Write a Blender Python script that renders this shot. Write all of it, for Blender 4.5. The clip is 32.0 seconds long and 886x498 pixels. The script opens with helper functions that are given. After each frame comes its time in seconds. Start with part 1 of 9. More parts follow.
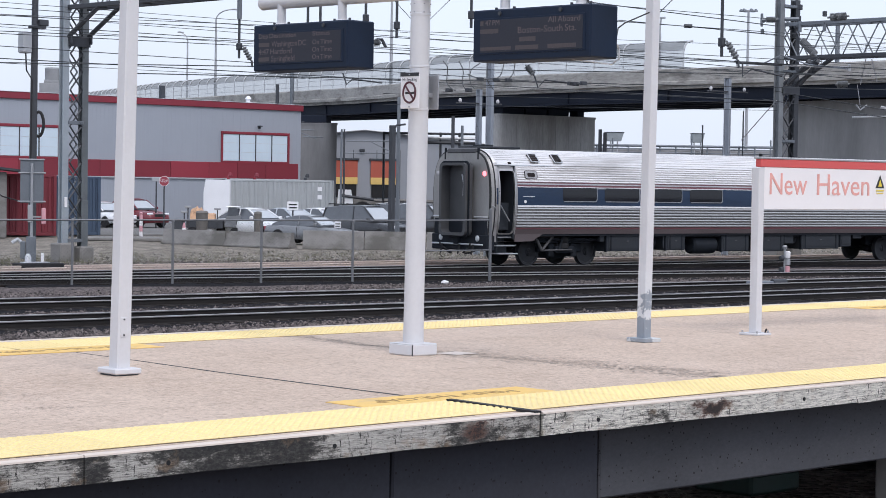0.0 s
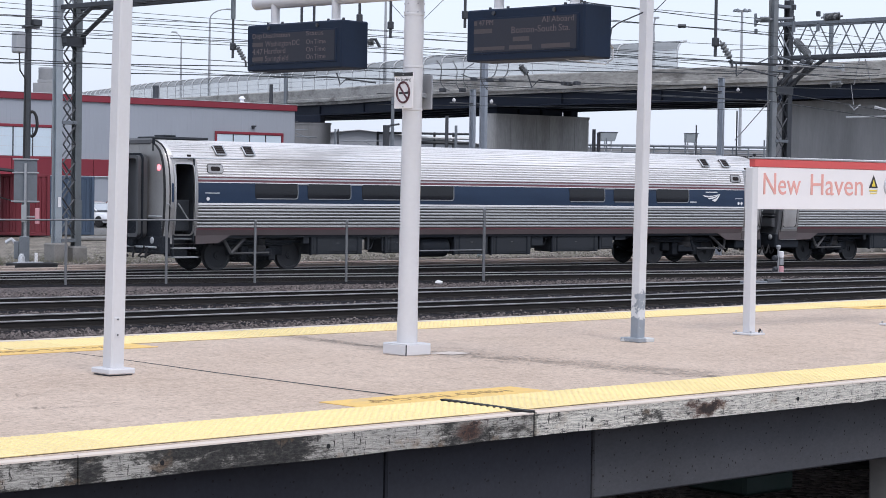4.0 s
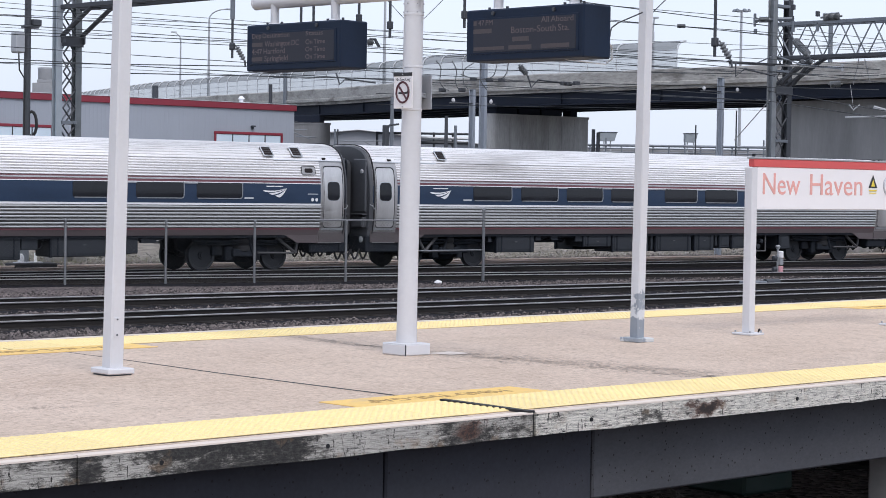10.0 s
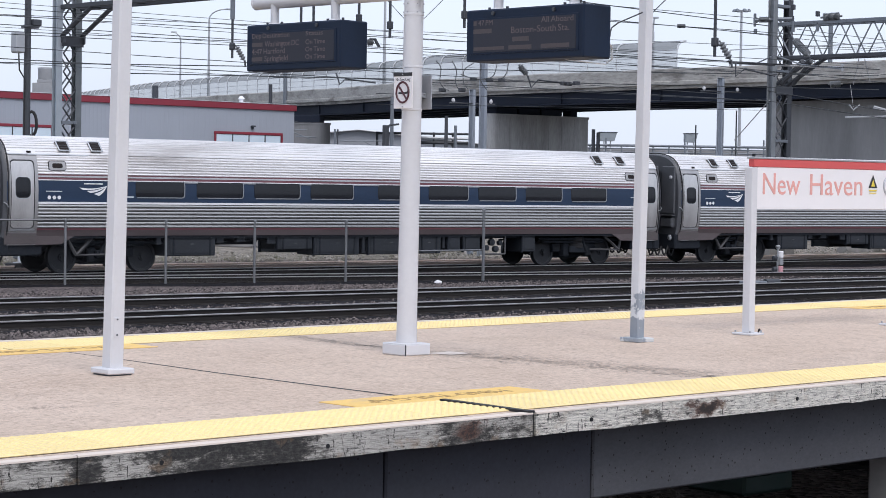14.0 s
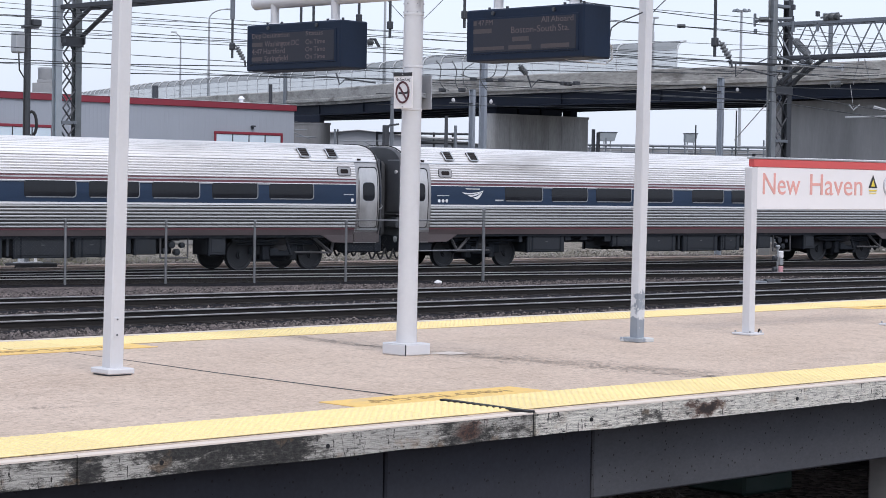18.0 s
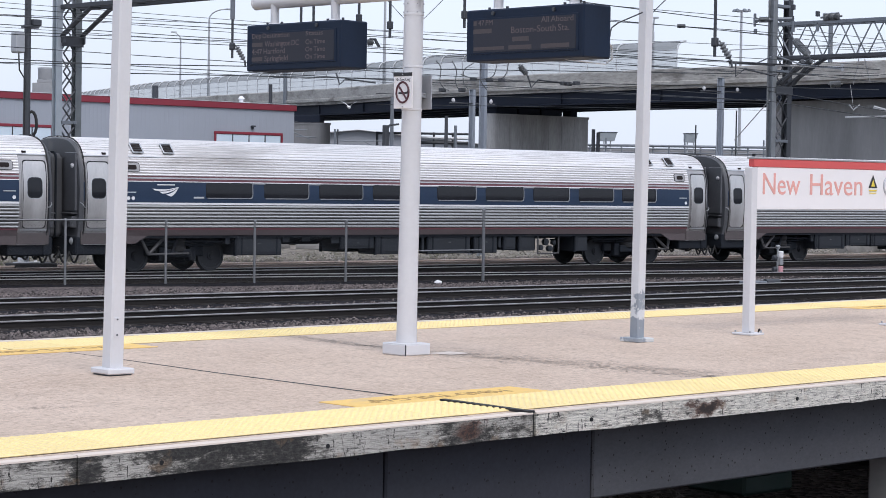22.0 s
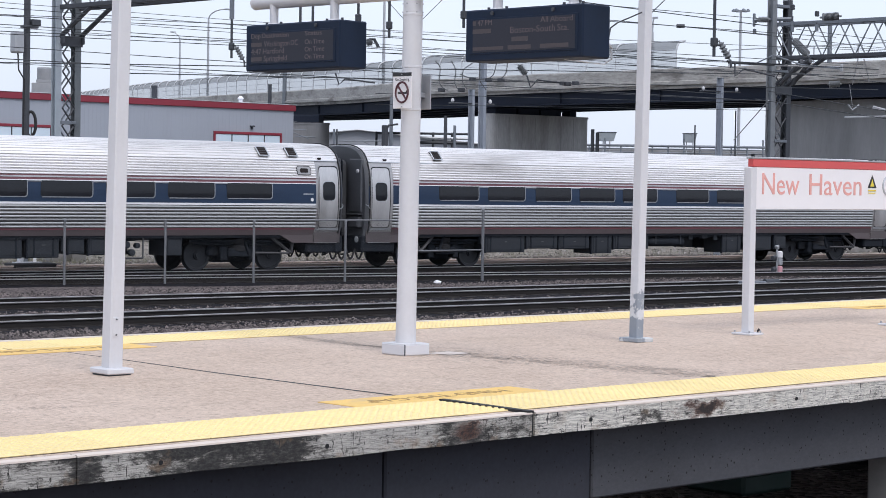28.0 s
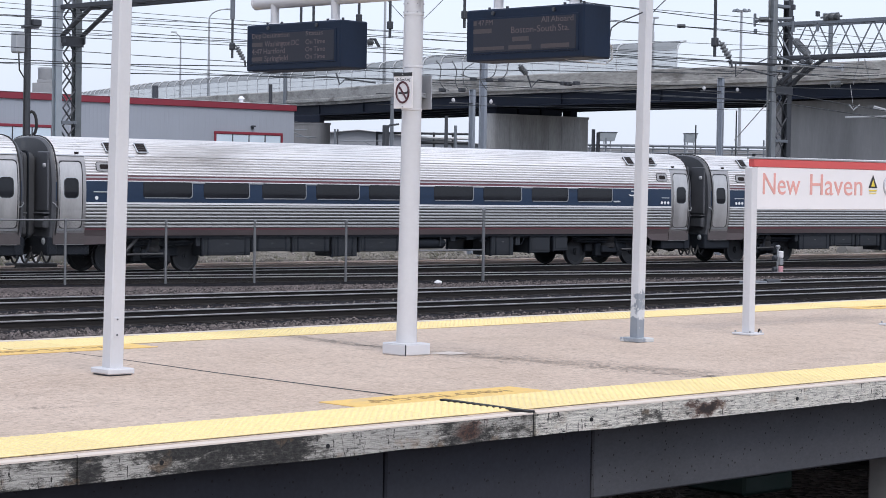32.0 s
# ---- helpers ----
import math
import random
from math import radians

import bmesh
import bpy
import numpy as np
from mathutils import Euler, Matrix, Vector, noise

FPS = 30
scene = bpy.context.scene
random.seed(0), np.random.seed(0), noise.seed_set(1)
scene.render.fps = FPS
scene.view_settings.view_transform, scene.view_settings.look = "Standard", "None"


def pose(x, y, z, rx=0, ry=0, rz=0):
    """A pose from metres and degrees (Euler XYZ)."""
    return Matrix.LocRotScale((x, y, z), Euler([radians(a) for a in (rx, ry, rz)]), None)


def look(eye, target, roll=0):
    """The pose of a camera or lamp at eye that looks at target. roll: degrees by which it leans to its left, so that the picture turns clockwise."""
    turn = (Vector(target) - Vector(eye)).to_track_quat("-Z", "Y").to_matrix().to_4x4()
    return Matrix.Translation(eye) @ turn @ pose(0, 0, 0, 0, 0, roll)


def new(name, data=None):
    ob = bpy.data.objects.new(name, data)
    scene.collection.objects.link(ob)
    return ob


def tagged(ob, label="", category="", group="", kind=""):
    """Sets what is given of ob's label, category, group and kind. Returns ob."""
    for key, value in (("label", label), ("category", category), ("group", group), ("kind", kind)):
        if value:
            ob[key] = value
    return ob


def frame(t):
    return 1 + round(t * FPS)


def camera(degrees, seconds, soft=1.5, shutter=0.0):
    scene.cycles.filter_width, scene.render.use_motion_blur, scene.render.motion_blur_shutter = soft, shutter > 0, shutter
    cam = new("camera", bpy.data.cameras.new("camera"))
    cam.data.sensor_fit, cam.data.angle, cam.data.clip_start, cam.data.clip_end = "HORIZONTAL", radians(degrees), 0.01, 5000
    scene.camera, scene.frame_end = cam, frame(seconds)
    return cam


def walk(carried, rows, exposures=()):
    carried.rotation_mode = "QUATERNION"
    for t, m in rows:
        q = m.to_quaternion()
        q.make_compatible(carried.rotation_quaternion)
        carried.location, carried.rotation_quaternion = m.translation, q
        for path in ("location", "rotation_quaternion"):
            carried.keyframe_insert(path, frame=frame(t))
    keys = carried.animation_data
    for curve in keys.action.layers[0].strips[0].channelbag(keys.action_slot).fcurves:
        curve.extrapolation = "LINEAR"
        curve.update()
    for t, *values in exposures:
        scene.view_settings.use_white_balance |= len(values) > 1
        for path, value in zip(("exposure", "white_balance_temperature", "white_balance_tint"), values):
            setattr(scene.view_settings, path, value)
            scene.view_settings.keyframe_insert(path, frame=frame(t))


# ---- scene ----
cam = camera(23.63, 32.0, soft=0.8)

EYE = (0.0, 0.0, 2.665)


def aim(shift):
    """The pose of the camera, turned by that many thousandths of a degree from its resting line."""
    yaw = radians(44.439 - shift / 1000)
    pitch = radians(-1.7486)
    ahead = Vector((math.sin(yaw) * math.cos(pitch), math.cos(yaw) * math.cos(pitch), math.sin(pitch)))
    return look(EYE, Vector(EYE) + ahead * 50, 0.863)


walk(cam, [(0.0, aim(183)), (0.3, aim(165)), (0.5, aim(138)), (0.75, aim(100)), (1.0, aim(66)), (1.5, aim(42)), (2.0, aim(24)), (3.5, aim(19)), (5.5, aim(2)),
           (8.0, aim(0)), (22.2, aim(0)), (23.0, aim(-18)), (28.5, aim(-20)), (29.3, aim(-8)), (30.0, aim(0)), (32.0, aim(0))])

# ---- daylight: a bright, thinly overcast sky and a wide, weak sun ----
SUN_UP, SUN_AZ = 52.0, 200.0
world = bpy.data.worlds.new("sky")
scene.world = world
world.use_nodes = True
wn = world.node_tree.nodes
wl = world.node_tree.links
wn.clear()
sky = wn.new("ShaderNodeTexSky")
sky.sky_type, sky.sun_disc = "NISHITA", False
sky.sun_elevation, sky.sun_rotation = radians(SUN_UP), radians(SUN_AZ)
sky.air_density, sky.dust_density, sky.ozone_density = 1.0, 3.0, 1.0
veil = wn.new("ShaderNodeMix")
veil.data_type = "RGBA"
veil.inputs[0].default_value = 0.72
veil.inputs[7].default_value = (8.3, 9.1, 10.2, 1)
wl.new(sky.outputs[0], veil.inputs[6])
drift = wn.new("ShaderNodeTexNoise")
drift.inputs["Scale"].default_value = 2.2
drift.inputs["Detail"].default_value = 5
spread = wn.new("ShaderNodeMapRange")
spread.inputs[1].default_value, spread.inputs[2].default_value = 0.3, 0.7
spread.inputs[3].default_value, spread.inputs[4].default_value = 0.9, 1.06
clouds = wn.new("ShaderNodeVectorMath")
clouds.operation = "SCALE"
backg = wn.new("ShaderNodeBackground")
backg.inputs[1].default_value = 0.098
wout = wn.new("ShaderNodeOutputWorld")
wl.new(drift.outputs[0], spread.inputs[0])
wl.new(veil.outputs[2], clouds.inputs[0])
wl.new(spread.outputs[0], clouds.inputs["Scale"])
wl.new(clouds.outputs[0], backg.inputs[0])
wl.new(backg.outputs[0], wout.inputs[0])

sun = new("sun", bpy.data.lights.new("sun", "SUN"))
sun.data.energy, sun.data.angle, sun.data.color = 1.05, radians(20), (1.0, 0.96, 0.9)
az, up = radians(SUN_AZ), radians(SUN_UP)
sun.matrix_world = look((0, 0, 40), Vector((0, 0, 40)) - Vector((math.sin(az) * math.cos(up), math.cos(az) * math.cos(up), math.sin(up))))
scene.view_settings.exposure = 0.38
scene.view_settings.use_white_balance = True
scene.view_settings.white_balance_temperature, scene.view_settings.white_balance_tint = 6250, 14

# ---- mesh tools ----
class Mesh:
    """Collects corners and faces for one part."""

    def __init__(self):
        self.v, self.f = [], []

    def add(self, pts, faces):
        n = len(self.v)
        self.v += [tuple(q) for q in pts]
        self.f += [tuple(i + n for i in q) for q in faces]
        return self

    def box(self, x0, x1, y0, y1, z0, z1, b=0.0, m=None):
        """A box with chamfered edges."""
        if b <= 0:
            pts = [Vector((x, y, z)) for x in (x0, x1) for y in (y0, y1) for z in (z0, z1)]
            faces = [(0, 1, 3, 2), (4, 6, 7, 5), (0, 4, 5, 1), (2, 3, 7, 6), (0, 2, 6, 4), (1, 5, 7, 3)]
        else:
            b = min(b, 0.45 * min(x1 - x0, y1 - y0, z1 - z0))
            bm = bmesh.new()
            for x, sx in ((x0, b), (x1, -b)):
                for y, sy in ((y0, b), (y1, -b)):
                    for z, sz in ((z0, b), (z1, -b)):
                        for q in ((x, y + sy, z + sz), (x + sx, y, z + sz), (x + sx, y + sy, z)):
                            bm.verts.new(q)
            bmesh.ops.convex_hull(bm, input=bm.verts[:])
            bm.verts.index_update()
            pts = [v.co.copy() for v in bm.verts]
            faces = [[v.index for v in q.verts] for q in bm.faces]
            bm.free()
        if m is not None:
            pts = [m @ q for q in pts]
        return self.add(pts, faces)

    def tube(self, a, b, r0, r1=None, n=10, caps=True, spin=0.0):
        """A round or n-sided bar from a to b."""
        a, b = Vector(a), Vector(b)
        r1 = r0 if r1 is None else r1
        turn = (b - a).to_track_quat("Z", "Y").to_matrix()
        pts = []
        for o, r in ((a, r0), (b, r1)):
            for i in range(n):
                w = 2 * math.pi * i / n + spin
                pts.append(o + turn @ Vector((r * math.cos(w), r * math.sin(w), 0)))
        faces = [(i, (i + 1) % n, n + (i + 1) % n, n + i) for i in range(n)]
        if caps:
            faces += [tuple(range(n - 1, -1, -1)), tuple(range(n, 2 * n))]
        return self.add(pts, faces)

    def path(self, pts, r, n=6):
        pts = [Vector(q) for q in pts]
        rings = []
        side = None
        for i, q in enumerate(pts):
            d = (pts[min(i + 1, len(pts) - 1)] - pts[max(i - 1, 0)]).normalized()
            if side is None:
                side = d.orthogonal().normalized()
            side = (side - d * side.dot(d)).normalized()
            other = d.cross(side)
            rings.append([q + side * (r * math.cos(2 * math.pi * k / n)) + other * (r * math.sin(2 * math.pi * k / n)) for k in range(n)])
        return self.loft(rings, True, True)

    def loft(self, rings, closed=True, caps=False):
        """Joins rings of equal counts of points."""
        k = len(rings[0])
        faces = []
        for j in range(len(rings) - 1):
            for i in range(k if closed else k - 1):
                faces.append((j * k + i, j * k + (i + 1) % k, (j + 1) * k + (i + 1) % k, (j + 1) * k + i))
        if caps:
            faces += [tuple(range(k - 1, -1, -1)), tuple(range((len(rings) - 1) * k, len(rings) * k))]
        return self.add([q for r in rings for q in r], faces)

    def lathe(self, prof, o=(0, 0, 0), axis="Z", n=20):
        """Turns a profile of (radius, height) round an axis."""
        rings = []
        for r, h in prof:
            ring = []
            for i in range(n):
                w = 2 * math.pi * i / n
                c, s = r * math.cos(w), r * math.sin(w)
                q = (c, s, h) if axis == "Z" else ((h, c, s) if axis == "X" else (s, h, c))
                ring.append((o[0] + q[0], o[1] + q[1], o[2] + q[2]))
            rings.append(ring)
        return self.loft(rings, True, True)

    def data(self, name, smooth=35.0):
        me = bpy.data.meshes.new(name)
        me.from_pydata(self.v, [], self.f)
        bm = bmesh.new()
        bm.from_mesh(me)
        bmesh.ops.recalc_face_normals(bm, faces=bm.faces[:])
        bm.to_mesh(me)
        bm.free()
        if smooth:
            me.polygons.foreach_set("use_smooth", [True] * len(me.polygons))
            me.set_sharp_from_angle(angle=radians(smooth))
        me.update()
        return me


def part(name, mesh, material, parent=None, label="", m=None, smooth=35.0):
    """Links a Mesh as one object under a thing or a part."""
    data = mesh if isinstance(mesh, bpy.types.Mesh) else mesh.data(name, smooth)
    if material is not None and not data.materials:
        data.materials.append(material)
    ob = new(name, data)
    if parent is not None:
        ob.parent = parent
    if m is not None:
        ob.matrix_basis = m
    if label:
        ob["label"] = label
    return ob


def thing(name, m, label, category, group="", kind=""):
    ob = new(name)
    ob.matrix_basis = m
    return tagged(ob, label, category, group, kind)


def words_part(name, words, size, material, parent, m, squeeze=1.0, depth=0.003, label="", fit=None):
    """A line of words, each word a part of its own; fit: the line's whole width."""
    parts = [text_part(name, w, size, material, parent, m, squeeze, depth, label) for w in words.split()]
    wide = [max(v.co.x for v in p.data.vertices) - min(v.co.x for v in p.data.vertices) for p in parts]
    gap = 0.26 * size * squeeze
    total = sum(wide) + gap * (len(parts) - 1)
    x = -total / 2
    for p, w in zip(parts, wide):
        lo = min(v.co.x for v in p.data.vertices)
        p.data.transform(Matrix.Translation((x - lo, 0, 0)))
        if fit:
            p.data.transform(Matrix.Diagonal((fit / total, 1, 1, 1)))
        x += w + gap


def text_part(name, words, size, material, parent, m, squeeze=1.0, depth=0.003, label=""):
    """Letters in the built-in font, as a mesh part."""
    cu = bpy.data.curves.new(name, "FONT")
    cu.body, cu.size, cu.extrude = words, size, depth
    cu.align_x, cu.align_y = "CENTER", "CENTER"
    cu.resolution_u = 3
    tmp = new(name + "_tmp", cu)
    dg = bpy.context.evaluated_depsgraph_get()
    me = bpy.data.meshes.new_from_object(tmp.evaluated_get(dg))
    bpy.data.objects.remove(tmp)
    bpy.data.curves.remove(cu)
    me.transform(Matrix.Diagonal((squeeze, 1, 1, 1)))
    me.materials.clear()
    return part(name, me, material, parent, label, m)


# ---- materials ----
def node(nt, kind, **values):
    n = nt.nodes.new("ShaderNode" + kind)
    for k, v in values.items():
        n.inputs[k].default_value = v
    return n


def mat(name, base, rough=0.7, metal=0.0, vary=0.18, scale=3.0, grain=60.0, bump=0.15, spot=None, spot_at=(0.58, 0.7), stretch=(1, 1, 1), each=0.0,
        glow=None, power=0.0, spec=0.5, dist=0.004, coat=0.0, big_share=0.65):
    """A surface with stains at one scale and grain at another. spot: a second colour in patches."""
    m = bpy.data.materials.new(name)
    m.use_nodes = True
    nt = m.node_tree
    b = nt.nodes["Principled BSDF"]
    b.inputs["Metallic"].default_value = metal
    b.inputs["Specular IOR Level"].default_value = spec
    b.inputs["Coat Weight"].default_value = coat
    co = nt.nodes.new("ShaderNodeTexCoord")
    mp = nt.nodes.new("ShaderNodeMapping")
    mp.inputs["Scale"].default_value = stretch
    nt.links.new(co.outputs["Object"], mp.inputs[0])
    big = node(nt, "TexNoise", Scale=scale, Detail=6.0, Roughness=0.6)
    fine = node(nt, "TexNoise", Scale=grain, Detail=3.0, Roughness=0.7)
    for q in (big, fine):
        nt.links.new(mp.outputs[0], q.inputs["Vector"])
    mixv = node(nt, "Math")
    mixv.operation = "MULTIPLY_ADD"
    mixv.inputs[1].default_value = big_share
    half = node(nt, "Math")
    half.operation = "MULTIPLY"
    half.inputs[1].default_value = 1 - big_share
    nt.links.new(fine.outputs[0], half.inputs[0])
    nt.links.new(big.outputs[0], mixv.inputs[0])
    nt.links.new(half.outputs[0], mixv.inputs[2])
    tone = node(nt, "MapRange")
    tone.inputs[1].default_value, tone.inputs[2].default_value = 0.3, 0.7
    tone.inputs[3].default_value, tone.inputs[4].default_value = 1 - vary, 1 + vary
    nt.links.new(mixv.outputs[0], tone.inputs[0])
    col = nt.nodes.new("ShaderNodeRGB")
    col.outputs[0].default_value = (*base, 1)
    source = col.outputs[0]
    if spot:
        mask = node(nt, "TexNoise", Scale=scale * 0.6, Detail=8.0, Roughness=0.65)
        nt.links.new(mp.outputs[0], mask.inputs["Vector"])
        edge = node(nt, "MapRange")
        edge.inputs[1].default_value, edge.inputs[2].default_value = spot_at
        nt.links.new(mask.outputs[0], edge.inputs[0])
        mx = nt.nodes.new("ShaderNodeMix")
        mx.data_type = "RGBA"
        mx.inputs[7].default_value = (*spot, 1)
        nt.links.new(edge.outputs[0], mx.inputs[0])
        nt.links.new(source, mx.inputs[6])
        source = mx.outputs[2]
    sc = nt.nodes.new("ShaderNodeVectorMath")
    sc.operation = "SCALE"
    nt.links.new(source, sc.inputs[0])
    if each:
        info = nt.nodes.new("ShaderNodeObjectInfo")
        er = node(nt, "MapRange")
        er.inputs[3].default_value, er.inputs[4].default_value = 1 - each, 1 + each
        nt.links.new(info.outputs["Random"], er.inputs[0])
        mu = node(nt, "Math")
        mu.operation = "MULTIPLY"
        nt.links.new(er.outputs[0], mu.inputs[0])
        nt.links.new(tone.outputs[0], mu.inputs[1])
        nt.links.new(mu.outputs[0], sc.inputs["Scale"])
    else:
        nt.links.new(tone.outputs[0], sc.inputs["Scale"])
    nt.links.new(sc.outputs[0], b.inputs["Base Color"])
    rr = node(nt, "MapRange")
    rr.inputs[1].default_value, rr.inputs[2].default_value = 0.3, 0.7
    rr.inputs[3].default_value, rr.inputs[4].default_value = max(0.02, rough - 0.1), min(1, rough + 0.1)
    nt.links.new(big.outputs[0], rr.inputs[0])
    nt.links.new(rr.outputs[0], b.inputs["Roughness"])
    if bump:
        bp = nt.nodes.new("ShaderNodeBump")
        bp.inputs["Strength"].default_value = bump
        bp.inputs["Distance"].default_value = dist
        nt.links.new(mixv.outputs[0], bp.inputs["Height"])
        nt.links.new(bp.outputs[0], b.inputs["Normal"])
    if glow:
        b.inputs["Emission Color"].default_value = (*glow, 1)
        b.inputs["Emission Strength"].default_value = power
    return m


# reflected light set in the colours: STEEL darker low down, ROOFSTEEL paler above
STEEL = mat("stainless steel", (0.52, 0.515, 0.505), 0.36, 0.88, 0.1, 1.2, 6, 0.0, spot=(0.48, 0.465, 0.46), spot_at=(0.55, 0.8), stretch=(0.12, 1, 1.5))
ROOFSTEEL = mat("weathered stainless steel with skylight in its colour", (0.92, 0.89, 0.87), 0.4, 0.8, 0.1, 0.8, 6, 0.0, spot=(0.34, 0.31, 0.29), spot_at=(0.54, 0.72), stretch=(0.2, 1, 1.2))
DOORSTEEL = mat("pale brushed steel door", (0.6, 0.585, 0.575), 0.38, 0.8, 0.16, 2.0, 20, 0.02, stretch=(1, 1, 0.3))
ENDPANEL = mat("dusty dark grey end panel", (0.1, 0.104, 0.115), 0.5, 0.1, 0.3, 1.2, 20, 0.08, spot=(0.07, 0.072, 0.08))
ENDSTEEL = mat("brushed steel end", (0.45, 0.435, 0.43), 0.4, 0.85, 0.16, 2.0, 20, 0.02, stretch=(1, 1, 0.3))
COACHBLUE = mat("dark blue coach paint", (0.021, 0.04, 0.08), 0.4, 0, 0.2, 1.5, 40, 0.03, stretch=(0.3, 1, 1), spec=0.3)
COACHRED = mat("dull red stripe paint", (0.165, 0.062, 0.076), 0.45, 0, 0.15, 1.5, 40, 0.03, stretch=(0.3, 1, 1))
# the sill's red is muted to brown: its shade is in the colour
SILL = mat("brown sill panel with shade in its muted colour", (0.1, 0.08, 0.083), 0.5, 0, 0.2, 1.2, 30, 0.05, stretch=(0.3, 1, 1))
WHITEPAINT = mat("white stripe paint", (0.8, 0.8, 0.82), 0.4, 0, 0.06, 2, 40, 0.02)
COACHGLASS = mat("dark tinted coach glass", (0.016, 0.018, 0.023), 0.1, 0, 0.25, 0.8, 10, 0.0, spec=0.28)
WINFRAME = mat("pale grey window frame", (0.55, 0.57, 0.6), 0.4, 0.3, 0.08, 4, 40, 0.02)
DARKEND = mat("dark grey end paint", (0.085, 0.088, 0.097), 0.5, 0.1, 0.25, 1.6, 30, 0.08, spot=(0.13, 0.13, 0.135))
BULKHEAD = mat("grey bulkhead steel", (0.34, 0.335, 0.33), 0.45, 0.4, 0.2, 1.6, 30, 0.06, spot=(0.2, 0.2, 0.205), stretch=(1, 1, 0.5))
# grimy blacks under the coach, tinted blue to hold the tone of shadow
UNDER = mat("grimy underframe with blue shadow tint in its colour", (0.012, 0.0155, 0.022), 0.8, 0.0, 0.4, 3, 40, 0.2, spot=(0.028, 0.03, 0.034), spec=0.3)
WHEELMAT = mat("dirty wheel steel with blue shadow tint", (0.021, 0.0235, 0.029), 0.7, 0.0, 0.3, 5, 40, 0.1)
RUBBER = mat("black rubber", (0.014, 0.014, 0.016), 0.7, 0, 0.25, 5, 50, 0.1)
REDLAMP = mat("lit red marker lens", (0.5, 0.03, 0.03), 0.3, 0, 0.05, 5, 50, 0, glow=(1.0, 0.16, 0.18), power=3.0)
LENS = mat("clear marker lens", (0.5, 0.5, 0.52), 0.2, 0, 0.1, 5, 50, 0)


def concrete_material():
    """Broomed platform concrete: warm mortar, darker mottles, pale and brown aggregate."""
    m = bpy.data.materials.new("pinkish platform concrete")
    m.use_nodes = True
    nt = m.node_tree
    b = nt.nodes["Principled BSDF"]
    b.inputs["Roughness"].default_value = 0.92
    co = nt.nodes.new("ShaderNodeTexCoord")

    def field(scale, detail, rough):
        n = node(nt, "TexNoise", Scale=scale, Detail=detail, Roughness=rough)
        nt.links.new(co.outputs["Object"], n.inputs["Vector"])
        return n.outputs[0]

    def blend(src, lo, hi, base, colour, most=1.0):
        r = node(nt, "MapRange")
        r.inputs[1].default_value, r.inputs[2].default_value, r.inputs[4].default_value = lo, hi, most
        nt.links.new(src, r.inputs[0])
        x = nt.nodes.new("ShaderNodeMix")
        x.data_type = "RGBA"
        nt.links.new(r.outputs[0], x.inputs[0])
        if isinstance(base, tuple):
            x.inputs[6].default_value = (*base, 1)
        else:
            nt.links.new(base, x.inputs[6])
        x.inputs[7].default_value = (*colour, 1)
        return x.outputs[2]

    broad, mottle, grit, fine = field(0.6, 6, 0.6), field(3.2, 7, 0.7), field(26.0, 5, 0.7), field(75.0, 3, 0.7)
    c = blend(broad, 0.38, 0.66, (0.62, 0.49, 0.395), (0.54, 0.415, 0.325), 0.8)
    c = blend(mottle, 0.52, 0.7, c, (0.42, 0.325, 0.255), 0.6)
    c = blend(mottle, 0.46, 0.32, c, (0.67, 0.545, 0.44), 0.55)
    c = blend(grit, 0.52, 0.66, c, (0.3, 0.235, 0.185), 0.7)
    c = blend(grit, 0.46, 0.34, c, (0.76, 0.63, 0.52), 0.7)
    c = blend(fine, 0.54, 0.68, c, (0.28, 0.215, 0.17), 0.55)
    nt.links.new(c, b.inputs["Base Color"])
    both = node(nt, "Math")
    both.operation = "ADD"
    nt.links.new(grit, both.inputs[0])
    nt.links.new(fine, both.inputs[1])
    bp = nt.nodes.new("ShaderNodeBump")
    bp.inputs["Strength"].default_value, bp.inputs["Distance"].default_value = 0.8, 0.009
    nt.links.new(both.outputs[0], bp.inputs["Height"])
    nt.links.new(bp.outputs[0], b.inputs["Normal"])
    return m


CONCRETE = concrete_material()
# the beams' dark tones hold stains and the shade of the overhang
BEAMCON = mat("stained precast concrete with overhang shade in its colour", (0.03, 0.032, 0.042), 0.85, 0, 0.3, 0.9, 30, 0.3, spot=(0.02, 0.0215, 0.029), spot_at=(0.5, 0.75))
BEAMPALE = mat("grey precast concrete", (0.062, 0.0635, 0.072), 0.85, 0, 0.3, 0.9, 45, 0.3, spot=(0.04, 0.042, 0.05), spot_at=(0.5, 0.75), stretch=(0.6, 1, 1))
TACTILE = mat("yellow tactile tile", (0.83, 0.67, 0.33), 0.75, 0, 0.08, 2.5, 60, 0.2, spot=(0.74, 0.58, 0.26), spot_at=(0.6, 0.85), each=0.05)
PATCH = mat("orange yellow platform marking", (0.78, 0.52, 0.16), 0.75, 0, 0.1, 4, 60, 0.2, spot=(0.66, 0.46, 0.2), spot_at=(0.55, 0.7))
PATCHTEXT = mat("worn brown marking letters", (0.32, 0.2, 0.07), 0.8, 0, 0.25, 8, 60, 0.1)


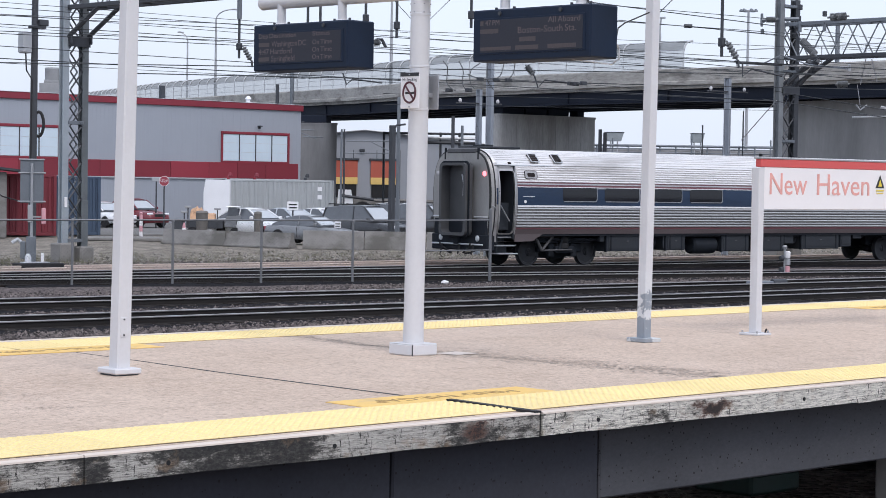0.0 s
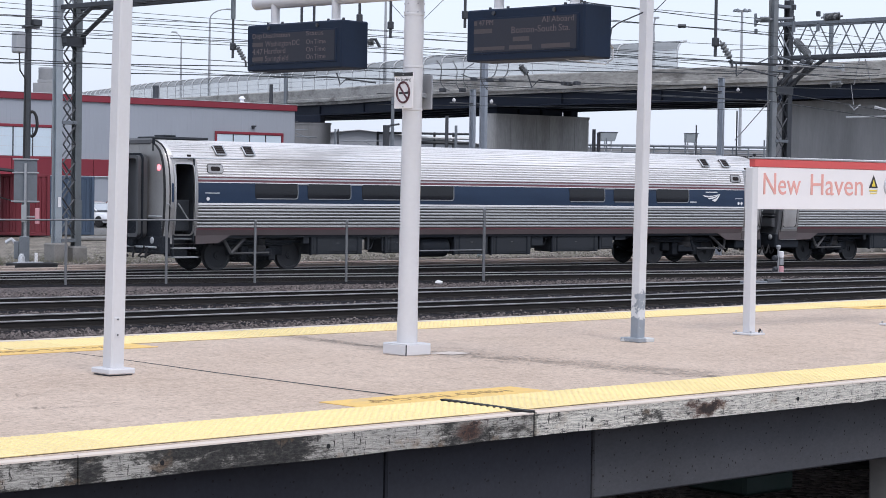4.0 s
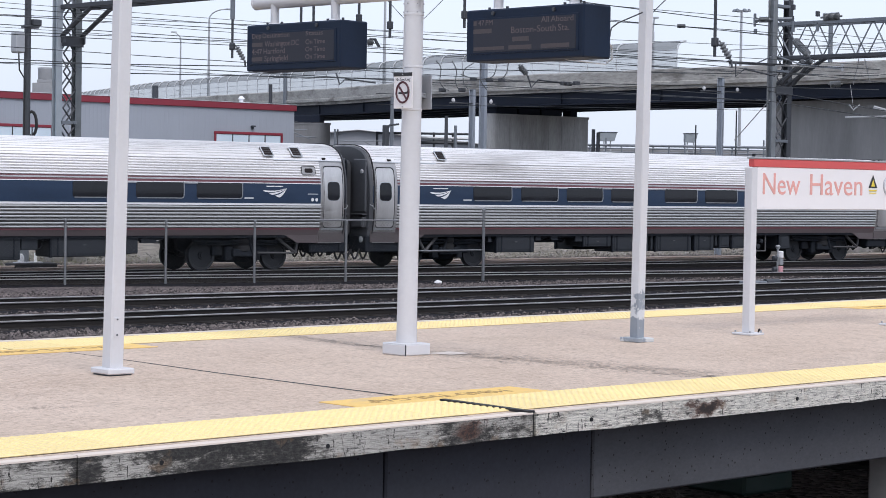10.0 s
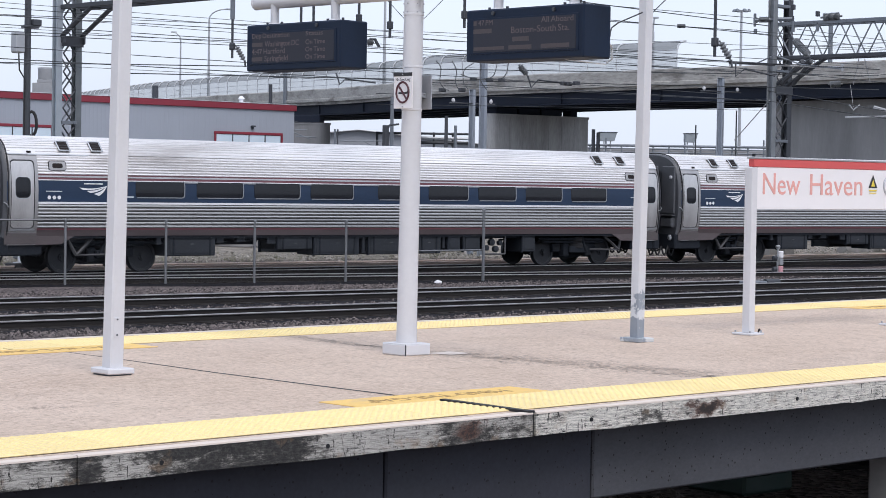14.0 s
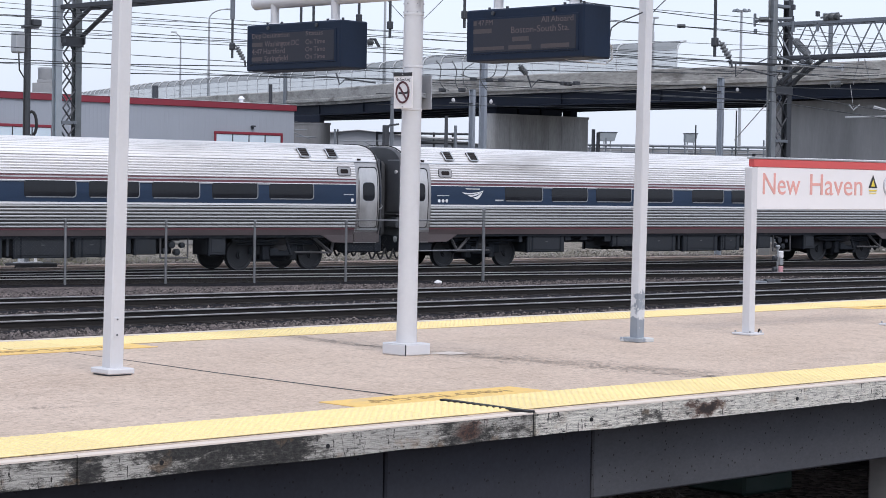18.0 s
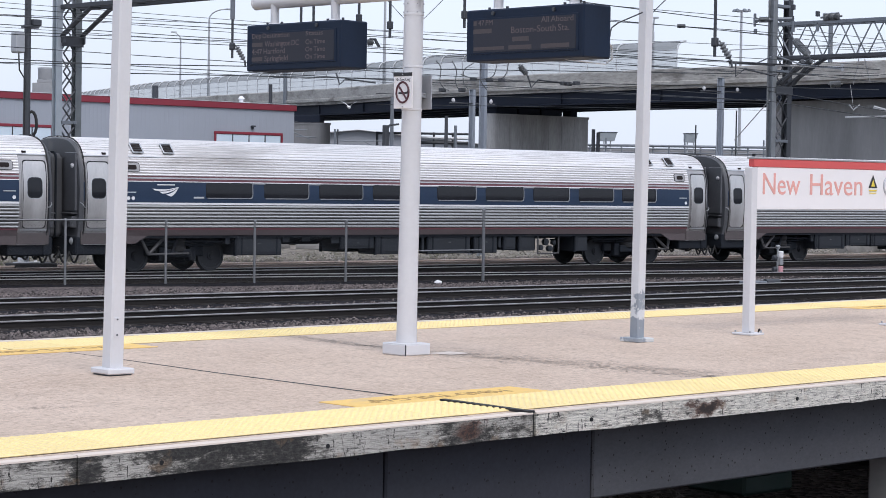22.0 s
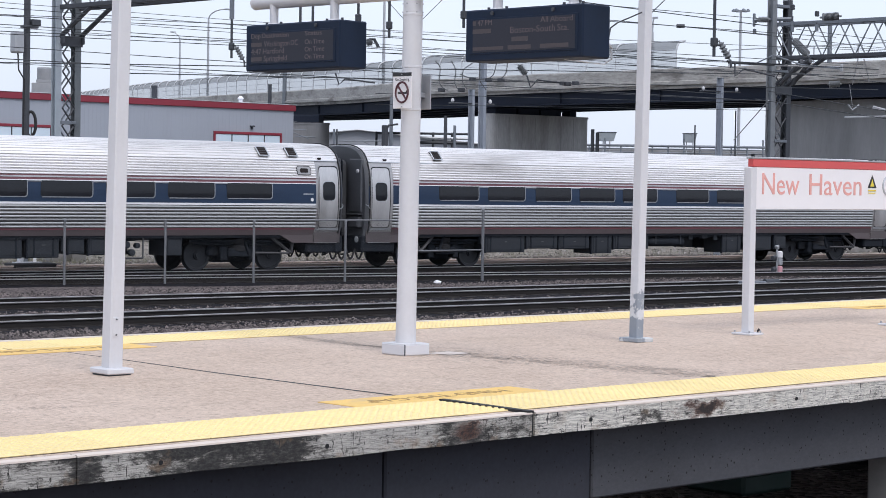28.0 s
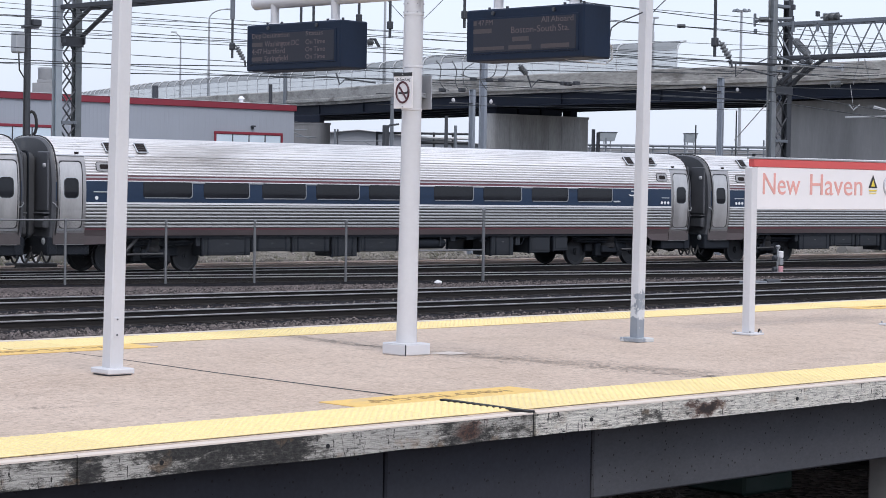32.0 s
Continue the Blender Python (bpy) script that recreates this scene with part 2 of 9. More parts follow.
def timber_material(name, dirt, stains, dark=(), pale=(0.84, 0.8, 0.72)):
    """Old white paint on grey timber: streaked grain, dark cracks, peeled patches and rust round the bolts."""
    m = bpy.data.materials.new(name)
    m.use_nodes = True
    nt = m.node_tree
    b = nt.nodes["Principled BSDF"]
    b.inputs["Roughness"].default_value = 0.9
    co = nt.nodes.new("ShaderNodeTexCoord")

    def field(stretch, scale, detail, rough):
        mp = nt.nodes.new("ShaderNodeMapping")
        mp.inputs["Scale"].default_value = stretch
        n = node(nt, "TexNoise", Scale=scale, Detail=detail, Roughness=rough)
        nt.links.new(co.outputs["Object"], mp.inputs[0])
        nt.links.new(mp.outputs[0], n.inputs["Vector"])
        return n.outputs[0]

    def ramp(src, lo, hi, a=0.0, z=1.0):
        r = node(nt, "MapRange")
        r.inputs[1].default_value, r.inputs[2].default_value, r.inputs[3].default_value, r.inputs[4].default_value = lo, hi, a, z
        nt.links.new(src, r.inputs[0])
        return r.outputs[0]

    def add(p, q):
        k = node(nt, "Math")
        k.operation = "ADD"
        nt.links.new(p, k.inputs[0])
        nt.links.new(q, k.inputs[1])
        return k.outputs[0]

    def mix(fac, a, c):
        x = nt.nodes.new("ShaderNodeMix")
        x.data_type = "RGBA"
        nt.links.new(fac, x.inputs[0])
        for sock, v in ((x.inputs[6], a), (x.inputs[7], c)):
            if isinstance(v, tuple):
                sock.default_value = (*v, 1)
            else:
                nt.links.new(v, sock)
        return x.outputs[2]

    grain = field((2.6, 4, 38), 3.0, 8.0, 0.8)
    patches = field((2.0, 2, 5.5), 2.6, 9.0, 0.8)
    mottle = field((7, 4, 16), 3.0, 8.0, 0.85)
    cracks = field((2.2, 4, 22), 4.0, 6.0, 0.85)
    checks = field((22, 4, 5), 2.2, 4.0, 0.75)
    areas = field((0.45, 1, 1), 1.1, 3.0, 0.5)
    colour = mix(ramp(grain, 0.4, 0.58), tuple(0.45 * q for q in pale), pale)
    lift = add(patches, ramp(areas, 0.35, 0.65, dirt - 0.11, dirt + 0.11))
    lift = add(lift, ramp(grain, 0.3, 0.7, 0.05, -0.05))
    for x, w, deep in dark:
        mp = nt.nodes.new("ShaderNodeMapping")
        mp.inputs["Location"].default_value = (-x / w, 0, 0)
        mp.inputs["Scale"].default_value = (1 / w, 0, 0)
        nt.links.new(co.outputs["Object"], mp.inputs[0])
        ln = nt.nodes.new("ShaderNodeVectorMath")
        ln.operation = "LENGTH"
        nt.links.new(mp.outputs[0], ln.inputs[0])
        lift = add(lift, ramp(ln.outputs["Value"], 1.2, 0.3, 0.0, deep))
    colour = mix(ramp(lift, 0.46, 0.54), colour, mix(ramp(mottle, 0.42, 0.6), (0.085, 0.08, 0.072), (0.2, 0.19, 0.17)))
    colour = mix(ramp(lift, 0.535, 0.6), colour, mix(ramp(mottle, 0.45, 0.62), (0.024, 0.023, 0.023), (0.075, 0.072, 0.066)))
    for x, w in stains:
        mp = nt.nodes.new("ShaderNodeMapping")
        mp.inputs["Location"].default_value = (-x / w, 0, -1.143 / 0.07)
        mp.inputs["Scale"].default_value = (1 / w, 0, 1 / 0.07)
        nt.links.new(co.outputs["Object"], mp.inputs[0])
        ln = nt.nodes.new("ShaderNodeVectorMath")
        ln.operation = "LENGTH"
        nt.links.new(mp.outputs[0], ln.inputs[0])
        edge = add(ln.outputs["Value"], ramp(patches, 0.3, 0.7, -1.0, 1.0))
        colour = mix(ramp(edge, 1.05, 0.5, 0.0, 0.92), colour, (0.1, 0.046, 0.032))
        colour = mix(ramp(edge, 0.5, 0.2), colour, (0.03, 0.022, 0.02))
    rot = field((2.5, 3, 3), 2.0, 4.0, 0.6)
    colour = mix(ramp(rot, 0.58, 0.66, 0.0, 0.4), colour, (0.26, 0.17, 0.1))
    colour = mix(ramp(cracks, 0.57, 0.6), colour, (0.028, 0.026, 0.024))
    colour = mix(ramp(checks, 0.61, 0.64), colour, (0.03, 0.028, 0.026))
    nt.links.new(colour, b.inputs["Base Color"])
    bp = nt.nodes.new("ShaderNodeBump")
    bp.inputs["Strength"].default_value, bp.inputs["Distance"].default_value = 0.9, 0.008
    nt.links.new(grain, bp.inputs["Height"])
    nt.links.new(bp.outputs[0], b.inputs["Normal"])
    return m


TIMBER = timber_material("weathered white painted timber", -0.085, ((11.54, 0.3),))
TIMBERDARK = timber_material("dark weathered timber", -0.03, ((9.235, 0.15),), ((6.38, 0.16, 0.2), (7.62, 0.42, 0.23), (7.05, 0.32, 0.17), (5.2, 0.9, 0.1), (2.0, 2.0, 0.12), (8.5, 0.55, -0.12)), (0.56, 0.535, 0.49))
# worn timber, its pale tone standing for sun on the boards' tops
NOSING = mat("worn timber top with sunlight in its pale colour", (0.66, 0.575, 0.505), 0.9, 0, 0.14, 3, 40, 0.3, spot=(0.36, 0.32, 0.28), spot_at=(0.58, 0.75), stretch=(0.5, 3, 3))
WHITEPOLE = mat("white painted pole", (0.62, 0.62, 0.64), 0.45, 0, 0.06, 1.5, 30, 0.05, spot=(0.52, 0.51, 0.52), spot_at=(0.62, 0.85))
PEELED = mat("peeling white paint on grey steel", (0.62, 0.63, 0.65), 0.5, 0, 0.06, 9, 40, 0.12, spot=(0.26, 0.29, 0.33), spot_at=(0.47, 0.49))


def peel_towards_foot(m, top, foot):
    """More of the paint has come off lower down."""
    nt = m.node_tree
    edge = next(q for q in nt.nodes if q.type == "MAP_RANGE" and abs(q.inputs[1].default_value - 0.47) < 1e-3)
    mask = edge.inputs[0].links[0].from_socket
    sep = nt.nodes.new("ShaderNodeSeparateXYZ")
    nt.links.new(next(q for q in nt.nodes if q.type == "TEX_COORD").outputs["Object"], sep.inputs[0])
    fall = node(nt, "MapRange")
    fall.inputs[1].default_value, fall.inputs[2].default_value, fall.inputs[3].default_value, fall.inputs[4].default_value = foot, top, 0.1, -0.16
    nt.links.new(sep.outputs["Z"], fall.inputs[0])
    total = node(nt, "Math")
    total.operation = "ADD"
    nt.links.new(mask, total.inputs[0])
    nt.links.new(fall.outputs[0], total.inputs[1])
    nt.links.new(total.outputs[0], edge.inputs[0])


peel_towards_foot(PEELED, 0.64, 0.14)
GREYPAINT = mat("grey primer steel", (0.3, 0.33, 0.37), 0.5, 0.2, 0.12, 9, 40, 0.1, spot=(0.6, 0.62, 0.63), spot_at=(0.52, 0.56))
NAVY = mat("dark navy display housing", (0.009, 0.018, 0.04), 0.5, 0.0, 0.15, 3, 40, 0.05, spec=0.2)
SCREEN = mat("dull display screen", (0.034, 0.037, 0.05), 0.55, 0, 0.12, 2, 60, 0.0, spec=0.2)
LEDTEXT = mat("dim red display letters", (0.095, 0.075, 0.08), 0.5, 0, 0.4, 60, 200, 0.0, glow=(0.6, 0.4, 0.42), power=0.016)
LEDBAR = mat("dim red display bar", (0.056, 0.046, 0.05), 0.5, 0, 0.3, 60, 200, 0.0, glow=(0.45, 0.3, 0.3), power=0.006)
SIGNWHITE = mat("white sign enamel", (0.8, 0.78, 0.79), 0.35, 0, 0.03, 2, 30, 0.01)
SIGNRED = mat("red sign band", (0.6, 0.088, 0.085), 0.4, 0, 0.06, 2, 30, 0.02)
SIGNTEXT = mat("faded salmon red letters", (0.72, 0.36, 0.32), 0.5, 0, 0.12, 6, 40, 0.02)
BLACK = mat("black print", (0.02, 0.02, 0.022), 0.5, 0, 0.1, 5, 40, 0.0)
RINGRED = mat("dark red prohibition print", (0.075, 0.02, 0.03), 0.5, 0, 0.1, 5, 40, 0.0)
YELLOW = mat("yellow print", (0.75, 0.6, 0.06), 0.5, 0, 0.1, 5, 40, 0.0)
REDPRINT = mat("red print", (0.3, 0.04, 0.06), 0.5, 0, 0.1, 5, 40, 0.0)
GALV = mat("galvanised steel", (0.42, 0.43, 0.45), 0.5, 0.6, 0.12, 4, 40, 0.05)
CATENARY = mat("painted grey catenary steel", (0.17, 0.19, 0.215), 0.55, 0.3, 0.2, 2, 30, 0.08, spot=(0.09, 0.1, 0.11))
DARKSTEEL = mat("dark weathered steel", (0.06, 0.065, 0.075), 0.6, 0.3, 0.25, 2, 30, 0.08)
INSUL = mat("grey porcelain insulator", (0.17, 0.18, 0.19), 0.35, 0, 0.2, 4, 30, 0.0)
WIRE = mat("dark wire", (0.05, 0.055, 0.06), 0.5, 0.3, 0.1, 2, 20, 0)
RAIL = mat("rusty rail side", (0.022, 0.019, 0.018), 0.7, 0.4, 0.3, 2, 40, 0.15)
RAILTOP = mat("worn rail head", (0.52, 0.495, 0.485), 0.36, 0.9, 0.12, 2, 40, 0.02)
# disused rails: rust made pale to hold the sunlight on them
RAILRUST = mat("rusty rail with sunlight in its pale colour", (0.66, 0.55, 0.49), 0.8, 0.2, 0.2, 2, 40, 0.1)
TIE = mat("creosoted timber tie", (0.03, 0.026, 0.024), 0.9, 0, 0.3, 3, 40, 0.4, stretch=(2, 0.4, 1), each=0.25, spec=0.1)
BRIDGECON = mat("stained bridge concrete", (0.365, 0.352, 0.332), 0.9, 0, 0.4, 1.1, 5, 0.3, spot=(0.17, 0.16, 0.148), spot_at=(0.5, 0.66), stretch=(1, 0.55, 1.9), dist=0.02, big_share=0.5)
PIERCON = mat("grey pier concrete", (0.245, 0.245, 0.25), 0.9, 0, 0.14, 0.4, 8, 0.2, spot=(0.18, 0.18, 0.185), spot_at=(0.48, 0.7), stretch=(1.3, 1.3, 0.25), dist=0.02)
# paler copy of the pier concrete: the stronger light is in its colour
PIERLIT = mat("pier concrete with light in its paler colour", (0.35, 0.35, 0.35), 0.9, 0, 0.3, 0.5, 8, 0.2, spot=(0.25, 0.248, 0.24), spot_at=(0.5, 0.7), stretch=(1.3, 1.3, 0.25), dist=0.02)
GIRDER = mat("dark blue bridge girder", (0.017, 0.022, 0.036), 0.75, 0.0, 0.25, 0.5, 10, 0.05, spec=0.2)
WALLGREY = mat("blue grey metal cladding", (0.335, 0.36, 0.408), 0.6, 0.1, 0.05, 0.3, 20, 0.02)
TRIMRED = mat("dark red building trim", (0.23, 0.025, 0.042), 0.55, 0, 0.12, 0.6, 20, 0.03)
# the building's panes: mirrored sky is set in the base colour
PALEGLASS = mat("window glass with sky reflection in its pale colour", (0.6, 0.7, 0.78), 0.18, 0, 0.06, 0.5, 10, 0.0)
CONTGREY = mat("grey container steel", (0.38, 0.4, 0.41), 0.55, 0.1, 0.12, 0.8, 20, 0.05, spot=(0.2, 0.2, 0.2), spot_at=(0.6, 0.8))
CONTRED = mat("red container steel", (0.17, 0.022, 0.034), 0.55, 0.1, 0.15, 0.8, 20, 0.05)
CONTBLUE = mat("dark blue container steel", (0.05, 0.08, 0.13), 0.55, 0.1, 0.15, 0.8, 20, 0.05)
WHITEBOX = mat("white truck box", (0.8, 0.81, 0.84), 0.5, 0, 0.06, 0.8, 20, 0.02)
ORANGE = mat("orange dock door", (0.42, 0.095, 0.06), 0.6, 0, 0.1, 0.8, 20, 0.03)
DOCKYELLOW = mat("yellow dock bumper", (0.7, 0.48, 0.16), 0.6, 0, 0.1, 0.8, 20, 0.03)
WAREGREY = mat("grey warehouse cladding", (0.3, 0.315, 0.345), 0.7, 0.1, 0.08, 0.3, 15, 0.03)
DARKHOLE = mat("dark interior", (0.015, 0.015, 0.017), 0.9, 0, 0.2, 2, 20, 0.0)
BARRIER = mat("pale concrete barrier", (0.23, 0.222, 0.214), 0.9, 0, 0.14, 0.8, 15, 0.2, spot=(0.12, 0.115, 0.105), spot_at=(0.48, 0.64), stretch=(1, 1, 1.6))

# ---- ground: one sheet of ballast, dirt and asphalt ----
def ground_material():
    m = bpy.data.materials.new("ballast and dirt")
    m.use_nodes = True
    nt = m.node_tree
    b = nt.nodes["Principled BSDF"]
    b.inputs["Roughness"].default_value = 0.95
    b.inputs["Specular IOR Level"].default_value = 0.15
    co = nt.nodes.new("ShaderNodeTexCoord")
    stones = node(nt, "TexVoronoi", Scale=13.0)
    dirt = node(nt, "TexNoise", Scale=0.22, Detail=10.0, Roughness=0.65)
    fine = node(nt, "TexNoise", Scale=2.2, Detail=8.0, Roughness=0.7)
    for q in (stones, dirt, fine):
        nt.links.new(co.outputs["Object"], q.inputs["Vector"])
    ramp = nt.nodes.new("ShaderNodeValToRGB")
    ramp.color_ramp.elements[0].color, ramp.color_ramp.elements[1].color = (0.022, 0.019, 0.019, 1), (0.24, 0.202, 0.195, 1)
    nt.links.new(stones.outputs["Color"], ramp.inputs[0])
    soil = nt.nodes.new("ShaderNodeValToRGB")
    soil.color_ramp.elements[0].position, soil.color_ramp.elements[0].color = 0.33, (0.085, 0.078, 0.062, 1)
    soil.color_ramp.elements[1].position, soil.color_ramp.elements[1].color = 0.66, (0.43, 0.385, 0.335, 1)
    nt.links.new(fine.outputs[0], soil.inputs[0])
    # the ballast gives way to dirt beyond the running lines
    sep = nt.nodes.new("ShaderNodeSeparateXYZ")
    nt.links.new(co.outputs["Object"], sep.inputs[0])
    slope = node(nt, "Math")
    slope.operation = "MULTIPLY_ADD"
    slope.inputs[1].default_value = 0.0952
    nt.links.new(sep.outputs["X"], slope.inputs[0])
    nt.links.new(sep.outputs["Y"], slope.inputs[2])
    wob = node(nt, "Math")
    wob.operation = "MULTIPLY_ADD"
    wob.inputs[1].default_value = 3.0
    nt.links.new(dirt.outputs[0], wob.inputs[0])
    nt.links.new(slope.outputs[0], wob.inputs[2])
    far = node(nt, "MapRange")
    far.inputs[1].default_value, far.inputs[2].default_value = 57.6, 58.6
    nt.links.new(wob.outputs[0], far.inputs[0])
    mx = nt.nodes.new("ShaderNodeMix")
    mx.data_type = "RGBA"
    nt.links.new(far.outputs[0], mx.inputs[0])
    nt.links.new(ramp.outputs[0], mx.inputs[6])
    nt.links.new(soil.outputs[0], mx.inputs[7])
    nt.links.new(mx.outputs[2], b.inputs["Base Color"])
    bp = nt.nodes.new("ShaderNodeBump")
    bp.inputs["Strength"].default_value, bp.inputs["Distance"].default_value = 1.0, 0.07
    nt.links.new(stones.outputs["Distance"], bp.inputs["Height"])
    nt.links.new(bp.outputs[0], b.inputs["Normal"])
    return m


GROUND = ground_material()
GZ = -0.17
sheet = Mesh()
edges = [-3000, -400, -60] + [-20 + 3 * i for i in range(60)] + [260, 500, 1200, 3000]
lines = [-3000, -400, -40, 0] + [10 + 2 * i for i in range(60)] + [180, 300, 600, 1200, 3000]
hill = {}
for j, y in enumerate(lines):
    for i, x in enumerate(edges):
        near = 1 if (18 < y < 90 and -20 < x < 120) else 0
        hill[i, j] = GZ + near * 0.05 * (noise.noise(Vector((x * 0.31, y * 0.43, 2))) - 0.4)
k = len(edges)
sheet.add([(x, y, hill[i, j]) for j, y in enumerate(lines) for i, x in enumerate(edges)],
          [(j * k + i, j * k + i + 1, (j + 1) * k + i + 1, (j + 1) * k + i) for j in range(len(lines) - 1) for i in range(k - 1)])
tagged(part("ground", sheet, GROUND, smooth=180), "grey brown ballast and dirt ground of a rail yard", "ground", kind="structure")

ASPHALT = mat("worn parking asphalt", (0.17, 0.167, 0.163), 0.92, 0, 0.16, 0.4, 20, 0.3)
lot = Mesh().box(40, 175, 88, 180, GZ - 0.1, GZ + 0.06, 0.02)
tagged(part("parking_lot", lot, ASPHALT), "worn grey asphalt parking lot behind the barriers", "pavement", kind="structure")

# ---- the island platform ----
PZ = 1.22
FRONT, BACK = 9.157, 16.07
JOINT = 9.83


BOLTS = (0.8, 2.1, 4.6, 6.88, 8.07, 10.36, 12.61, 14.97, 17.2, 20.3)


def platform():
    root = thing("platform", pose(0, 0, 0), "pinkish concrete island platform with yellow edge strips and timber edging", "platform", kind="structure")
    ends = [-14.0, JOINT, 33.0, 56.0]
    for a, b in zip(ends, ends[1:]):
        slab = Mesh().box(a + 0.002, b - 0.002, FRONT + 0.07, BACK - 0.07, PZ - 0.138, PZ, 0.012)
        part("slab", slab, CONCRETE, root)
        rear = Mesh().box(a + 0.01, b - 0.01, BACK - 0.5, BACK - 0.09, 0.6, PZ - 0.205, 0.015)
        part("edge_beam", rear, BEAMCON, root, "dark edge beam with stains and overhang shade in its colour")
    # front beams turn paler to the right: the stronger light is in the colour
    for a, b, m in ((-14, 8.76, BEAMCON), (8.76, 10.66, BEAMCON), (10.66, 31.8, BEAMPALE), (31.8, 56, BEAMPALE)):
        part("edge_beam", Mesh().box(a + 0.008, b - 0.008, FRONT + 0.25, FRONT + 0.66, 0.564, PZ - 0.14, 0.012), m, root, "edge beam with stains and shade in its colour")
    # timber edging, board by board
    rnd = random.Random(4)
    for y0, y1 in ((FRONT, FRONT + 0.068), (BACK - 0.068, BACK)):
        for a, b in ((-14, -8.2), (-8.2, -2.6), (-2.6, 3.2), (3.2, 6.34), (6.34, JOINT), (JOINT, 13.3), (13.3, 18.9), (18.9, 24.6), (24.6, 30.2), (30.2, 38), (38, 47), (47, 56)):
            bd = Mesh()
            n = max(2, int((b - a) / 0.35))
            rings = []
            for i in range(n + 1):
                x = a + 0.004 + (b - a - 0.008 - (0.022 if b == JOINT else 0)) * i / n
                d = 0.006 * (rnd.random() - 0.5)
                e = 0.01 * (rnd.random() - 0.5)
                rings.append([(x, y0 + d, PZ - 0.145 + e), (x, y0 + d, PZ - 0.01), (x, y0 + 0.006 + d, PZ - 0.005), (x, y1, PZ - 0.005), (x, y1, PZ - 0.145 + e)])
            bd.loft(rings, True, True)
            dark = b <= JOINT
            board = part("edge_board", bd, TIMBERDARK if dark else TIMBER, root, "dark weathered timber edge board with worn paint" if dark else "weathered white painted timber edge board")
            # a separate pale cap carries the sunlit look of the board's top
            cap = Mesh().loft([[(x, y0 - 0.002 + d, PZ - 0.005), (x, y0 + d, PZ + 0.004), (x, y0 + 0.006 + d, PZ + 0.007), (x, y1, PZ + 0.007), (x, y1, PZ - 0.005)] for x, d in [(a + 0.004 + (b - a - 0.01 - (0.022 if b == JOINT else 0)) * i / 12, 0.004 * noise.noise(Vector((i * 0.7 + a, y0, 3)))) for i in range(13)]], True, True)
            part("nosing", cap, NOSING, board, "worn upper edge of the board with sunlight in its colour")
            if y0 == FRONT and 0 < b < 26:
                for x in [q for q in BOLTS if a < q < b]:
                    part("bolt", Mesh().lathe([(0.0, -0.004), (0.0145, -0.004), (0.013, 0.004), (0.0, 0.004)], (x, FRONT - 0.001, PZ - 0.075), "Y", 10), DARKHOLE, board)
    # dark gaps before and behind the narrow strip of concrete at the edge
    for y0, w in ((FRONT + 0.0685, 0.011), (FRONT + 0.176, 0.009)):
        for i in range(34):
            x = 4.0 + 0.6 * i
            if abs(x + 0.3 - JOINT) > 0.4:
                d = 0.5 * w * noise.noise(Vector((x * 1.7, y0 * 9, 2)))
                part("edge_gap", Mesh().box(x, x + 0.598, y0 + min(0, d), y0 + w + d, PZ - 0.004, PZ + 0.0012), GAPDIRT, root, "dark dirty gap at the edge")
    # black block added in the open board gap to stand for its shade
    part("gap_shade", Mesh().box(JOINT - 0.03, JOINT - 0.001, FRONT + 0.016, FRONT + 0.066, PZ - 0.145, PZ - 0.004), RUBBER, root, "black block for the shade in the board gap")
    # yellow tactile strips, tile by tile with rows of domes
    tile = Mesh().box(0.004, 0.606, 0.0, 0.7, 0.0, 0.008, 0.003)
    for i in range(10):
        for j in range(11):
            x, y = 0.035 + 0.06 * i, 0.05 + 0.06 * j
            ring = []
            for r, z in ((0.019, 0.0075), (0.013, 0.0145)):
                ring.append([(x + r * math.cos(w), y + r * math.sin(w), z) for w in [math.pi / 3 * q for q in range(6)]])
            tile.loft(ring, True, False)
            tile.add(ring[1], [(0, 1, 2, 3, 4, 5)])
    tile_mesh = tile.data("tactile_tile", 30)
    for y in (FRONT + 0.185, BACK - 0.185 - 0.7):
        for side in (-1, 1):
            i = 0
            while i < 46:
                x = JOINT + side * (0.02 + 0.61 * i) - (0.61 if side < 0 else 0)
                if -2 < x < 38:
                    part("tactile_tile", tile_mesh, TACTILE, root, m=pose(x, y, PZ + 0.001))
                i += 1
    # dark joint seal, and an eroded old joint beside the column
    seam = [(9.79, 9.16), (9.815, 9.5), (9.86, 10.04), (9.861, 10.05), (9.9, 11.5), (9.94, 12.6), (10.05, 13.9), (10.12, 15.0)]
    sl = Mesh()
    wid = [0.03, 0.028, 0.024, 0.02, 0.018, 0.016, 0.012, 0.005]
    sl.loft([[(x - w, y, PZ + 0.0004), (x + w, y, PZ + 0.0004), (x + w, y, z + 0.001), (x - w, y, z + 0.001)] for (x, y), w, z in zip(seam, wid, [PZ + 0.017] * 3 + [PZ + 0.0005] * 5)], True, True)
    part("joint_seal", sl, RUBBER, root, "dark joint seal")
    rnd = random.Random(9)
    pits = Mesh()

    def pit(x, y, s):
        k = 6
        pits.add([(x + s * rnd.uniform(0.5, 1.3) * math.cos(6.283 * i / k), y + 0.7 * s * rnd.uniform(0.5, 1.3) * math.sin(6.283 * i / k), PZ + 0.0012) for i in range(k)], [tuple(range(k))])

    for _ in range(4200):
        y = rnd.uniform(9.9, 15.3)
        x = 12.78 + 0.12 * math.sin(y * 1.3) + rnd.gauss(0, 0.2 if 10.2 < y < 13.1 else 0.06)
        if y > 13.1 and rnd.random() < 0.6:
            continue
